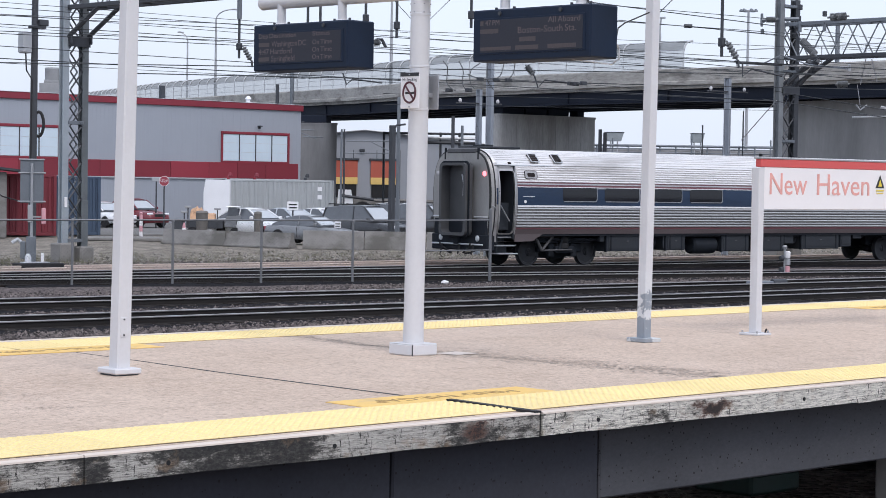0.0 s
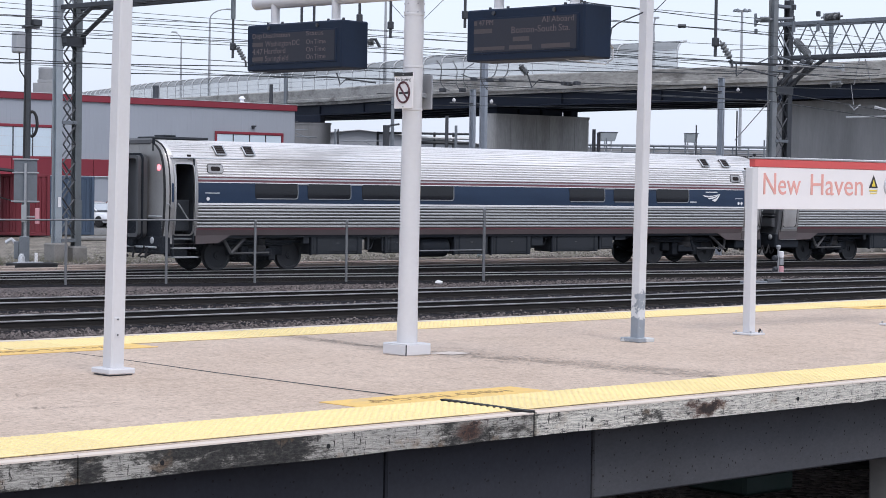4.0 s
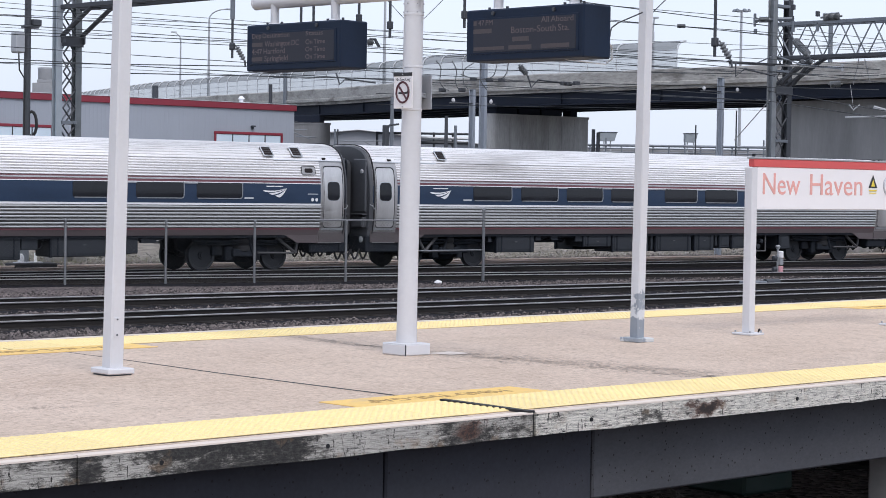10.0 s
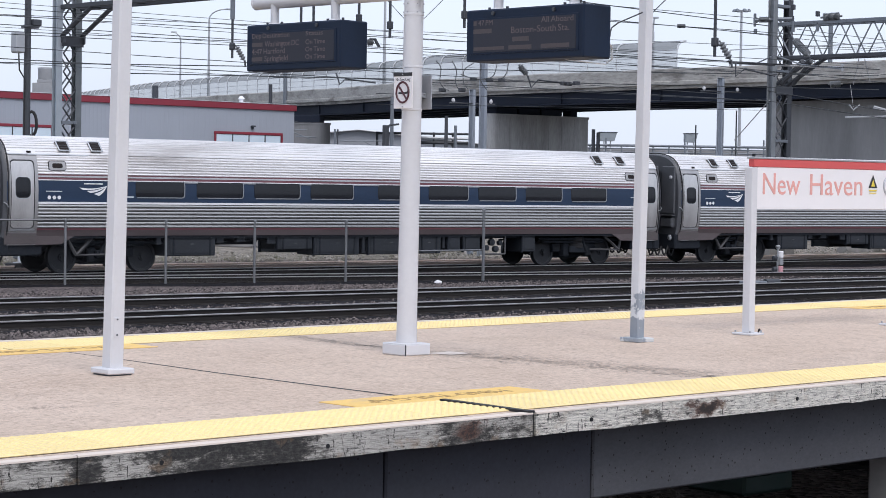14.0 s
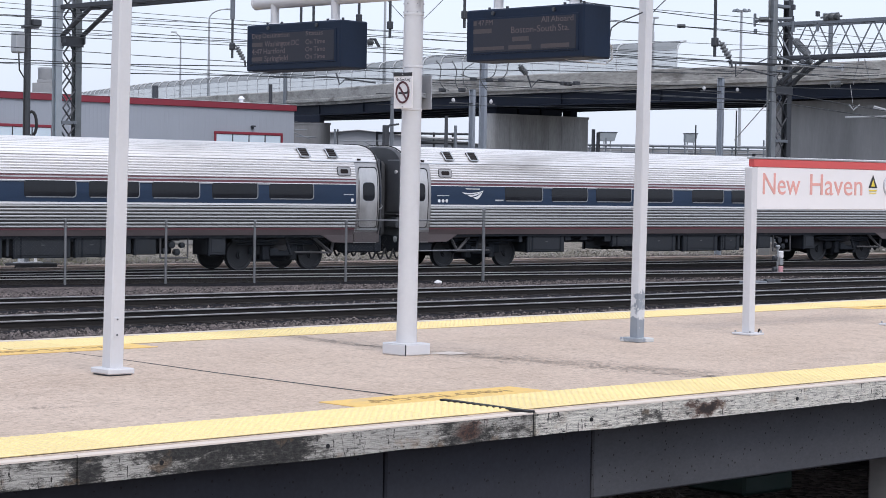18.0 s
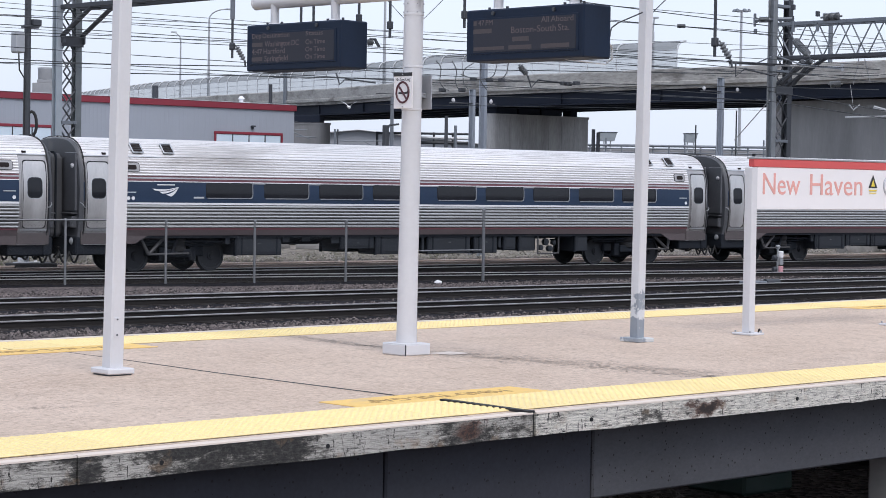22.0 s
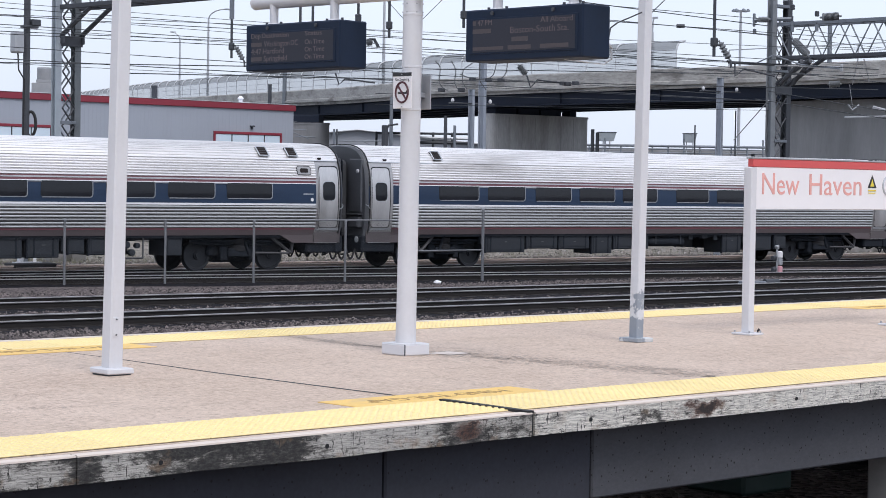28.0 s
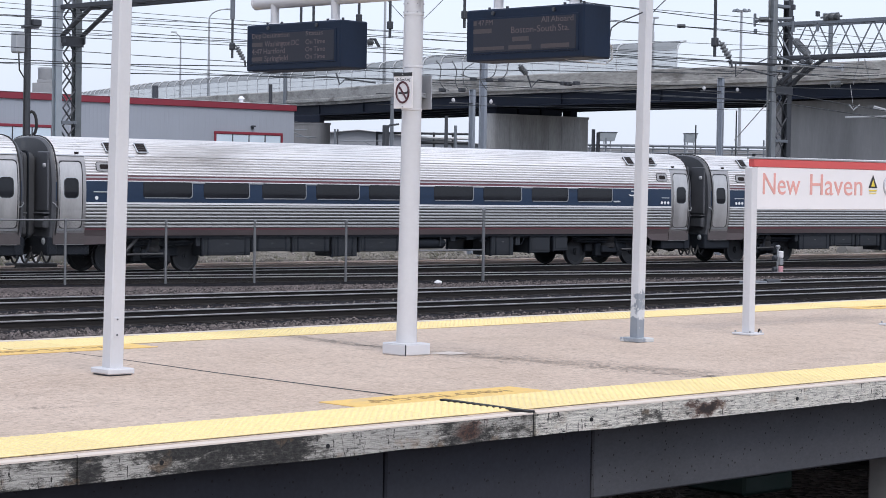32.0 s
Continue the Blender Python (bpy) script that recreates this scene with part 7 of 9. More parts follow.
    part("rim", Mesh().lathe([(0.6, 11.42), (0.6, 11.52)], n=18), GALV, tank)
    part("base", Mesh().box(-0.95, 0.6, -0.6, 0.6, GZ, 10.3, 0.03), TANKGREY, tank)
    part("upper_base", Mesh().box(-0.6, 0.58, -0.55, 0.55, 10.3, 10.56, 0.03), TANKGREY, tank)


AIRUNIT = mat("dull blue grey unit paint", (0.27, 0.3, 0.32), 0.6, 0.1, 0.2, 2, 20, 0.05, spot=(0.16, 0.17, 0.18))
TANKGREY = mat("pale grey tank paint", (0.3, 0.305, 0.315), 0.7, 0, 0.15, 1.5, 20, 0.05, spot=(0.2, 0.2, 0.205))
far_yard()


# ---- catenary towers, gantries and wires ----
def h_column(mesh, x, y, z0, z1, w=0.3, t=0.03, turn=0.0):
    m = Matrix.Translation((x, y, 0)) @ Matrix.Rotation(radians(turn), 4, "Z")
    a, b = w / 2, t / 2
    c = a - t
    prof = [(-a, -a), (a, -a), (a, -c), (b, -c), (b, c), (a, c), (a, a), (-a, a), (-a, c), (-b, c), (-b, -c), (-a, -c)]
    return mesh.loft([[m @ Vector((q, r, z)) for q, r in prof] for z in (z0, z1)], True, True)


TOWERGREY = mat("pale blue grey tower paint", (0.33, 0.37, 0.41), 0.5, 0.2, 0.15, 2, 30, 0.05, spot=(0.22, 0.245, 0.27))


def lattice_tower(x, y, gap, top, label, first, w, second, plate):
    root = thing("catenary_tower", pose(x, y, GZ), label, "catenary tower", "catenary towers")
    for k, m in ((0, first), (gap, second)):
        leg = part("leg", h_column(Mesh(), k, 0, 0.3, top, w, 0.03), m, root)
        part("footing", Mesh().box(k - w - 0.04, k + w + 0.04, -0.34, 0.34, -0.1, 0.62 if k == 0 else 0.5, 0.05), BARRIER, root, "pale concrete footing")
        part("leg_plate", Mesh().box(k - w * 0.55, k + w * 0.55, -w * 0.5 - 0.03, -w * 0.5 - 0.005, 0.3, 2.1, 0.01), m, leg)
    step = gap * 0.78
    for yy, m in ((-0.15, DARKSTEEL), (0.15, CATENARY)):
        for k in range(int((top - 1.2) / step)):
            z = 0.9 + k * step
            # crossed bars before, single bars behind
            for a, b in (((0.15, z), (gap - 0.15, z + step)), ((gap - 0.15, z), (0.15, z + step))):
                if yy < 0 or (k % 2 == 0) == (a[0] < b[0]):
                    part("lattice_bar", Mesh().tube((a[0], yy, a[1]), (b[0], yy + (0.02 if a[0] < b[0] else 0.0), b[1]), 0.034, n=4), m, root)
    for z in (0.7, top * 0.45, top * 0.72, top - 0.3):
        part("tie_plate", Mesh().box(0.1, gap - 0.1, -0.18, 0.18, z - 0.06, z + 0.06, 0.01), CATENARY, root)
    part("gusset_plate", Mesh().box(0.05, gap + 0.15, -0.2, -0.18, plate, plate + 0.36, 0.01), DARKSTEEL, root, "dark steel gusset plate")
    return root


def gantry(x, y0, y1, low, high, width, label):
    root = thing("catenary_gantry", pose(x, y0, 0), label, "gantry", "catenary gantries")
    n = y1 - y0
    for xx in (0, width):
        for z in (low, high):
            part("chord", Mesh().box(xx - 0.07, xx + 0.07, min(0, n), max(0, n), z - 0.08, z + 0.08, 0.015), CATENARY if z == high else DARKSTEEL, root)
        k = int(abs(n) / 0.8)
        for i in range(k):
            a, b = n * i / k, n * (i + 1) / k
            za, zb = (low, high) if i % 2 else (high, low)
            part("web_bar", Mesh().tube((xx, a, za), (xx, b, zb), 0.034, n=4), CATENARY, root)
    for i in range(int(abs(n) / 2.5)):
        q = n * (i + 0.5) / int(abs(n) / 2.5)
        part("cross_tie", Mesh().tube((0, q, low), (width, q, low), 0.04, n=4).tube((0, q, high), (width, q, high), 0.04, n=4), DARKSTEEL, root)
    return root


RTGREY = mat("dull grey tower steel", (0.19, 0.205, 0.22), 0.6, 0.1, 0.25, 2, 30, 0.08, spot=(0.12, 0.13, 0.14))
LEGGREY = mat("dull grey leg paint", (0.13, 0.145, 0.155), 0.6, 0.1, 0.25, 2, 30, 0.08, spot=(0.08, 0.085, 0.09))
LTX, LTY, _ = (41.51, 61.39, -0.17)
lattice_tower(LTX, LTY, 0.8, 10.6, "grey lattice catenary tower on concrete footings", TOWERGREY, 0.25, LEGGREY, 7.38)
ltw = bpy.data.objects["catenary_tower"]
part("white_plate", Mesh().box(-0.06, 0.06, -0.19, -0.165, 1.85, 2.2, 0.01), WHITEPAINT, ltw, "small white plate")
gl = gantry(LTX + 0.1, LTY, 18.0, 8.55, 9.9, 0.8, "lattice catenary gantry across the tracks")
for xx in (0.0, 0.8):
    part("knee_brace", Mesh().tube((xx, 0.0, 7.5), (xx, -1.9, 8.5), 0.08, n=6), DARKSTEEL, gl)
    part("gusset", Mesh().box(xx - 0.03, xx + 0.03, -0.35, 0.2, 7.3, 7.6, 0.02), DARKSTEEL, gl)
RTX, RTY, _ = (71.85, 53.79, 8.22)
lattice_tower(RTX, RTY, 1.06, 10.8, "grey lattice catenary tower behind the train", RTGREY, 0.29, DARKSTEEL, 6.8)
RLOW, RHIGH = 8.15, 9.55
gr = gantry(RTX + 0.2, RTY, 12.0, RLOW, RHIGH, 0.8, "lattice catenary gantry across the far tracks")
for xx in (0.0, 0.8):
    part("knee_brace", Mesh().tube((xx, 0.0, 7.0), (xx, -2.0, RLOW), 0.09, n=6), DARKSTEEL, gr)


def insulator(name_root, a, b, r=0.11, discs=9):
    a, b = Vector(a), Vector(b)
    root = name_root
    prof = []
    n = (b - a).length
    for i in range(discs):
        z = n * (0.12 + 0.76 * i / discs)
        s = n * 0.76 / discs
        prof += [(r * 0.62, z), (r, z + s * 0.3), (r, z + s * 0.5), (r * 0.62, z + s * 0.8)]
    prof = [(r * 0.25, 0), (r * 0.25, n * 0.1)] + prof + [(r * 0.25, n * 0.9), (r * 0.25, n)]
    turn = (b - a).to_track_quat("Z", "Y").to_matrix().to_4x4()
    part("insulator", Mesh().lathe(prof, n=12), INSUL, root, "ribbed insulator", m=Matrix.Translation(a) @ turn)


def dropper(p, z0, z1, tilt, label="grey hanging tube with an insulated arm"):
    """A tube that hangs from a gantry and holds a wire by an insulator."""
    x, y = p
    root = thing("catenary_dropper", pose(x, y, 0), label, "catenary fitting", "catenary droppers")
    zm = z0 + (z1 - z0) * 0.45
    part("upper_tube", Mesh().tube((0, 0, zm), (0, 0, z1), 0.075, n=8), CATENARY, root)
    part("lower_tube", Mesh().tube((0, 0, z0 - 0.15), (0, 0, zm), 0.04, n=8), DARKSTEEL, root)
    part("clamp", Mesh().box(-0.075, 0.075, -0.075, 0.075, z0 + 0.1, z0 + 0.32, 0.02), DARKSTEEL, root)
    if tilt:
        insulator(root, (0.05 * tilt, -0.1 * abs(tilt), z0 + 0.25), (0.25 * tilt, -0.32, z0 - 0.25), 0.09, 5)
        part("hook", Mesh().tube((0.25 * tilt, -0.32, z0 - 0.22), (0.26 * tilt, -0.34, z0 - 0.42), 0.03, n=6), DARKSTEEL, root)


for p in ((41.50, 51.82, 6.64), (41.50, 32.83, 6.07)):
    dropper(p[:2], p[2], 9.0, 1.0)
for p in ((41.50, 44.63, 6.99), (41.50, 45.96, 7.26), (41.50, 48.55, 7.0), (41.50, 47.98, 7.0), (72.00, 54.81, 9.57), (72.00, 51.64, 9.69), (72.00, 52.87, 10.02), (41.50, 41.61, 7.15), (41.50, 37.30, 7.63)):
    dropper(p[:2], p[2], 9.2, 0)
fit1 = thing("gantry_insulators", pose(0, 0, 0), "porcelain insulators at the catenary tower", "insulator")
insulator(fit1, (69.41, 52.73, 9.54), (69.79, 52.36, 9.55), 0.13, 10)
insulator(fit1, (69.58, 49.77, 9.5), (70.2, 49.17, 9.58), 0.17, 14)
insulator(fit1, (69.63, 51.08, 8.69), (69.26, 50.02, 7.96), 0.16, 11)
insulator(fit1, (78.91, 55.94, 7.40), (79.36, 55.5, 7.44), 0.15, 12)
insulator(fit1, (40.50, 44.53, 6.64), (40.66, 44.38, 6.66), 0.12, 8)
insulator(fit1, (40.67, 38.72, 5.86), (40.84, 38.55, 5.57), 0.1, 10)
part("arm", Mesh().path([Vector((40.84, 38.55, 5.57)), Vector((40.90, 38.47, 5.26)), Vector((41.03, 38.35, 5.46)), Vector((41.78, 37.62, 5.36))], 0.025), DARKSTEEL, fit1)
part("arm", Mesh().path([Vector((49.40, 38.59, 6.40)), Vector((49.57, 38.43, 6.34)), Vector((49.56, 38.41, 5.96)), Vector((49.75, 38.24, 6.18)), Vector((50.39, 37.60, 5.98))], 0.03), DARKSTEEL, fit1)
part("arm", Mesh().path([Vector((64.54, 49.02, 7.42)), Vector((65.00, 48.58, 7.73)), Vector((65.76, 47.82, 7.38)), Vector((65.11, 45.64, 7.14))], 0.03), CATENARY, fit1)
part("arm", Mesh().path([Vector((39.88, 45.10, 5.77)), Vector((39.95, 45.02, 5.45)), Vector((40.07, 44.90, 5.61)), Vector((40.68, 44.31, 5.51))], 0.025), DARKSTEEL, fit1)
part("bracket", Mesh().path([Vector((67.40, 49.02, 7.65)), Vector((68.46, 50.75, 6.87))], 0.09).path([Vector((67.65, 48.77, 7.66)), Vector((68.78, 50.44, 6.83))], 0.09), DARKSTEEL, fit1)
part("bracket", Mesh().path([Vector((73.69, 51.20, 6.24)), Vector((73.82, 51.06, 6.01)), Vector((74.02, 50.87, 6.23))], 0.035).path([Vector((73.75, 51.18, 7.06)), Vector((73.82, 51.06, 6.13))], 0.012)
     .path([Vector((74.43, 50.47, 6.14)), Vector((74.79, 50.11, 6.01))], 0.07).path([Vector((73.58, 51.28, 5.70)), Vector((74.91, 49.98, 5.77))], 0.04).path([Vector((67.28, 46.33, 7.63)), Vector((68.80, 47.61, 6.77))], 0.02)
     .path([Vector((67.44, 46.18, 7.63)), Vector((69.27, 47.16, 6.88))], 0.02), GALV, fit1)


part("hook", Mesh().path([Vector((40.47, 44.55, 6.64)), Vector((40.59, 44.45, 6.74)), Vector((40.68, 44.36, 6.74)), Vector((40.76, 44.27, 6.52))], 0.045), DARKSTEEL, fit1)
part("registration_tube", Mesh().tube((65.37, 51.01, 7.55), (66.65, 49.75, 7.48), 0.05, n=8), DARKSTEEL, fit1)
part("registration_tube", Mesh().tube((66.65, 49.75, 7.48), (68.51, 47.92, 7.41), 0.045, n=8).box(68.46, 68.56, 47.87, 47.97, 7.28, 7.55, 0.02), GALV, fit1)
part("tower_bracket", Mesh().box(71.3, 71.4, 54.3, 54.4, 9.45, 10.0, 0.02).tube((71.35, 54.35, 9.72), (72.51, 53.21, 9.8), 0.09, n=6), CATENARY, fit1)
part("turnbuckle", Mesh().tube((46.8, 38.38, 7.25), (46.96, 38.22, 7.25), 0.055, n=8), DARKSTEEL, fit1)


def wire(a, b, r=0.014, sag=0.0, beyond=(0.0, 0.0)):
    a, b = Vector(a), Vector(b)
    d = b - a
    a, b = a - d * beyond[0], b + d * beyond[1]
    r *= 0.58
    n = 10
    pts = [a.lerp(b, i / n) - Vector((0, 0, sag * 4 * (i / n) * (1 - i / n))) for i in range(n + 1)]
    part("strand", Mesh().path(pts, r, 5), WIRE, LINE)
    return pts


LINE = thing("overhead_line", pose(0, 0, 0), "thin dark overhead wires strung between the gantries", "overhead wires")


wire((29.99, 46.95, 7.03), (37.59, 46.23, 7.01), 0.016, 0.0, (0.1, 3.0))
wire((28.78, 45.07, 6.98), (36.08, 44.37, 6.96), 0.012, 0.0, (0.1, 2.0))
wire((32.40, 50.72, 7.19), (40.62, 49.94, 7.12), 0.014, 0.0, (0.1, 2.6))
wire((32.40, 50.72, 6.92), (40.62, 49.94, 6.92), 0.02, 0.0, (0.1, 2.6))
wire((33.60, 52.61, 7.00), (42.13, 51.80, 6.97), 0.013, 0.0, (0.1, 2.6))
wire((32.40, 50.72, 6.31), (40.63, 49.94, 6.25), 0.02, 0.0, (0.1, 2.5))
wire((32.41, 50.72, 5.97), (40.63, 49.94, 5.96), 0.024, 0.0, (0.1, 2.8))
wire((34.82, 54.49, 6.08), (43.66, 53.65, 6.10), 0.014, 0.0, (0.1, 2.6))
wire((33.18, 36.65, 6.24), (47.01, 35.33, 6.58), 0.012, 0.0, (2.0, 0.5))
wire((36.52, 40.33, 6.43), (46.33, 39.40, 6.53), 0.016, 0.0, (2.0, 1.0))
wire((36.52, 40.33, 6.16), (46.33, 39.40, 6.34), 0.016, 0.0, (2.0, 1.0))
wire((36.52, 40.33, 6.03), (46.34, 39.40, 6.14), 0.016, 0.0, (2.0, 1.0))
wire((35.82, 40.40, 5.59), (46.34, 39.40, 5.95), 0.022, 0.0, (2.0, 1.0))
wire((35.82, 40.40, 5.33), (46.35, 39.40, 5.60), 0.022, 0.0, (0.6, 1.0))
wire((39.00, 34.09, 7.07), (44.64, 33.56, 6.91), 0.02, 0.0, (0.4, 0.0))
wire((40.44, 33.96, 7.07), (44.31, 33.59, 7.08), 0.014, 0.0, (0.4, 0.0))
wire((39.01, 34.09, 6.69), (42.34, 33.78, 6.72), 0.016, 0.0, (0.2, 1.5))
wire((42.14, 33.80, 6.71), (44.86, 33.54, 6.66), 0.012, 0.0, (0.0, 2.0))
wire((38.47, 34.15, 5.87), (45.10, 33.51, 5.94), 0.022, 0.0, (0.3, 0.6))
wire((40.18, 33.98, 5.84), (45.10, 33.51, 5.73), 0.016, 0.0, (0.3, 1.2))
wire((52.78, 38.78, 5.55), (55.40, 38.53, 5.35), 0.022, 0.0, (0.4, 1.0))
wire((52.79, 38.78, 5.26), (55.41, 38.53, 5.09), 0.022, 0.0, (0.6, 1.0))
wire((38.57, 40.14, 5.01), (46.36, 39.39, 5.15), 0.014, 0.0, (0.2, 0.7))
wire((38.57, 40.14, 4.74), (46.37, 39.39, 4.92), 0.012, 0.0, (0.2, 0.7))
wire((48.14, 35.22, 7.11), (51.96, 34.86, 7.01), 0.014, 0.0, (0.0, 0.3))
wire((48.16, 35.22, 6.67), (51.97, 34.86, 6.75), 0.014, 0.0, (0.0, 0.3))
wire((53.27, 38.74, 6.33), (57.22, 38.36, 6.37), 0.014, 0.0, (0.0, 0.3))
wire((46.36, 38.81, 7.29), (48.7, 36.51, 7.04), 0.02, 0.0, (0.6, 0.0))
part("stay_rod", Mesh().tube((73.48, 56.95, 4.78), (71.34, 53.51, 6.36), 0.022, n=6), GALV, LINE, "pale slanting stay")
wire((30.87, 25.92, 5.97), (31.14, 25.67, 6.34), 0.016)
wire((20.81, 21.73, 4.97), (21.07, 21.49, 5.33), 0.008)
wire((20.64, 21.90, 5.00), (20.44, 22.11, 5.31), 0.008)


LOOPGREY = mat("weathered grey cable", (0.11, 0.115, 0.12), 0.6, 0.2, 0.15, 4, 30, 0.0)


def rounded_run(pts, steps=6):
    """A smooth curve through the corners of a cable's run."""
    q = [Vector(p) for p in pts]
    q = [q[0] * 2 - q[1]] + q + [q[-1] * 2 - q[-2]]
    run = []
    for a, b, c, d in zip(q, q[1:], q[2:], q[3:]):
        for i in range(steps):
            u = i / steps
            run.append(0.5 * (2 * b + (c - a) * u + (2 * a - 5 * b + 4 * c - d) * u * u + (3 * b - a - 3 * c + d) * u ** 3))
    return run + [q[-2]]


def jumper_loops():
    root = thing("jumper_loops", pose(0, 0, 0), "looped jumper cables hanging between overhead wires", "cable")
    for pts in (((39.81, 40.97, 5.99), (39.90, 40.88, 5.80), (39.88, 40.88, 5.42), (39.98, 40.78, 5.23), (40.05, 40.70, 5.20)),
                ((40.12, 40.67, 5.99), (40.20, 40.58, 5.73), (40.18, 40.59, 5.43), (40.24, 40.52, 5.23), (40.35, 40.41, 5.21)),
                ((40.53, 40.27, 5.94), (40.35, 40.43, 5.75), (40.33, 40.44, 5.43), (40.41, 40.35, 5.24)),
                ((41.20, 39.61, 5.95), (41.16, 39.64, 5.68), (41.05, 39.74, 5.49)), ((40.99, 39.82, 5.95), (40.92, 39.87, 5.64), (40.79, 40.00, 5.49)), ((40.66, 40.14, 5.94), (40.66, 40.12, 5.49), (40.78, 39.99, 5.22)),
                ((40.28, 40.50, 5.63), (40.57, 40.21, 5.51), (41.09, 39.70, 5.50), (41.47, 39.32, 5.46))):
        part("loop", Mesh().path(rounded_run(pts), 0.014, 6), LOOPGREY, root)
    for q in ((39.92, 40.83, 5.20), (40.30, 40.46, 5.21), (40.52, 40.25, 5.50), (40.83, 39.95, 5.49), (41.07, 39.72, 5.49), (41.52, 37.87, 5.38), (41.61, 37.79, 5.37), (41.76, 37.64, 5.39)):
        part("clamp", Mesh().box(q[0] - 0.1, q[0] + 0.1, q[1] - 0.05, q[1] + 0.05, q[2] - 0.05, q[2] + 0.05, 0.01), DARKSTEEL, root)
    # cable from the display to the slim post
    ca = thing("display_cable", pose(0, 0, 0), "thin black cable loop beside the display", "cable")
    part("strand", Mesh().path([Vector(q) for q in ((15.13, 12.83, 4.29), (14.59, 12.66, 4.15), (14.40, 12.57, 4.09), (13.54, 11.85, 3.87), (12.45, 10.95, 3.88))], 0.007, 6), RUBBER, ca)
    part("conduit", Mesh().path([Vector(q) for q in ((12.42, 11.0, 3.92), (13.11, 11.43, 3.80), (13.11, 11.43, 3.71), (13.07, 11.47, 3.67), (12.35, 11.25, 3.665))], 0.009, 6), WINFRAME, ca)


jumper_loops()


# ---- poles beyond the tracks ----
def yard_pole(p, top, kind, label, w=0.3, arm=True):
    root = thing("yard_pole", pose(p[0], p[1], GZ, 0, 0, 20), label, "pole", "yard poles")
    if kind == "h":
        part("shaft", h_column(Mesh(), 0, 0, 0, top, w, 0.03), YARDBLUE, root)
        part("cap", Mesh().box(-w / 2, w / 2, -w / 2, w / 2, top, top + 0.04, 0.01), CATENARY, root)
    else:
        part("shaft", Mesh().tube((0, 0, 0), (0, 0, top), w / 2, w / 2.6, n=8), CATENARY if kind == "r" else DARKSTEEL, root)
    if arm:
        bar_ = part("arm", Mesh().tube((-0.9, 0.6, top - 0.55), (0.9, -0.6, top - 0.55), 0.035, n=6), DARKSTEEL, root)
        for s in (-0.75, 0.75):
            part("pin_insulator", Mesh().lathe([(0.03, 0), (0.07, 0.05), (0.07, 0.12), (0.03, 0.18)], (s, -s * 0.66, top - 0.53), "Z", 10), LENS, bar_)


YARDBLUE = mat("pale blue grey pole paint", (0.3, 0.33, 0.38), 0.5, 0.2, 0.15, 2, 30, 0.05, spot=(0.2, 0.22, 0.25))
yard_pole((60.02, 59.06), 8.3, "h", "tall pale blue grey steel column beyond the tracks", 0.24, False)
yard_pole((61.13, 60.77), 6.68, "h", "blue grey steel column with insulators on an arm", 0.2)
yard_pole((71.47, 56.17, 5.88), 7.5, "h", "pale blue grey steel column with a cross arm", 0.24)
yard_pole((77.17, 78.59, 5.79), 6.4, "d", "dark weathered steel pole beyond the tracks", 0.24, False)
yard_pole((77.51, 78.25, 5.51), 5.9, "r", "pale grey steel pole beyond the tracks", 0.2, False)
yard_pole((62.87, 67.40, 5.98), 6.6, "r", "dark steel signal pole under the overpass", 0.2, False)
yard_pole((74.93, 80.77, 5.16), 5.2, "d", "dark weathered steel pole beyond the tracks", 0.18, False)
yard_pole((83.10, 93.77, 5.12), 6.0, "d", "dark steel pole before the warehouse", 0.14, False)
yard_pole((82.98, 93.88, 5.12), 6.0, "r", "dark steel pole before the warehouse", 0.16, False)
yard_pole((103.91, 80.42, 6.28), 7.6, "r", "thin grey pole under the overpass", 0.12, False)
yard_pole((97.64, 86.54, 5.46), 6.35, "d", "short dark post under the overpass", 0.3, False)
yard_pole((97.85, 86.33, 5.46), 6.15, "d", "short dark post under the overpass", 0.3, False)
yard_pole((104.67, 79.62, 5.09), 5.0, "d", "short dark post under the overpass", 0.3, False)
yard_pole((117.83, 94.78, 6.00), 7.3, "d", "thin dark pole under the overpass", 0.14, False)
yard_pole((106.83, 126.76, 10.25), 11.5, "r", "utility pole with a cross arm", 0.42)
yard_pole((102.80, 123.69, 9.58), 10.2, "d", "short dark utility pole behind the building", 0.36, False)
yard_pole((124.75, 88.33, 13.74), 14.5, "r", "round grey pole behind the gantry", 0.42, False)


def utility_pole():
    x, y = 52.78, 80.47
    root = thing("wooden_utility_pole", pose(x, y, GZ, 0, 0.35), "dark wooden utility pole with a transformer box and a cable coil", "utility pole")
    part("shaft", Mesh().tube((0, 0, 0), (0, 0, 12.5), 0.18, 0.14, n=12), DARKSTEEL, root)
    part("transformer", Mesh().box(-0.86, -0.4, -0.45, 0.05, 8.35, 9.3, 0.06), GALV, root, "pale grey transformer box")
    part("bracket", Mesh().box(-0.3, 0.45, -0.26, 0.1, 9.5, 9.62, 0.02).box(0.1, 0.55, -0.3, 0.0, 9.62, 9.9, 0.03), DARKSTEEL, root)
    part("drop_cable", Mesh().path([Vector((-0.65, -0.3, 8.35)), Vector((-0.6, -0.3, 7.6)), Vector((-0.3, -0.3, 7.2)), Vector((-0.28, -0.25, 3))], 0.035), RUBBER, root)
    ring = [Vector((0.2 + 0.16 * math.cos(w * math.pi / 8), -0.16 * math.cos(w * math.pi / 8) - 0.1, 5.25 + 0.55 * math.sin(w * math.pi / 8))) for w in range(17)]
    part("cable_coil", Mesh().path(ring, 0.07, 8), RUBBER, root, "black cable coil")


utility_pole()


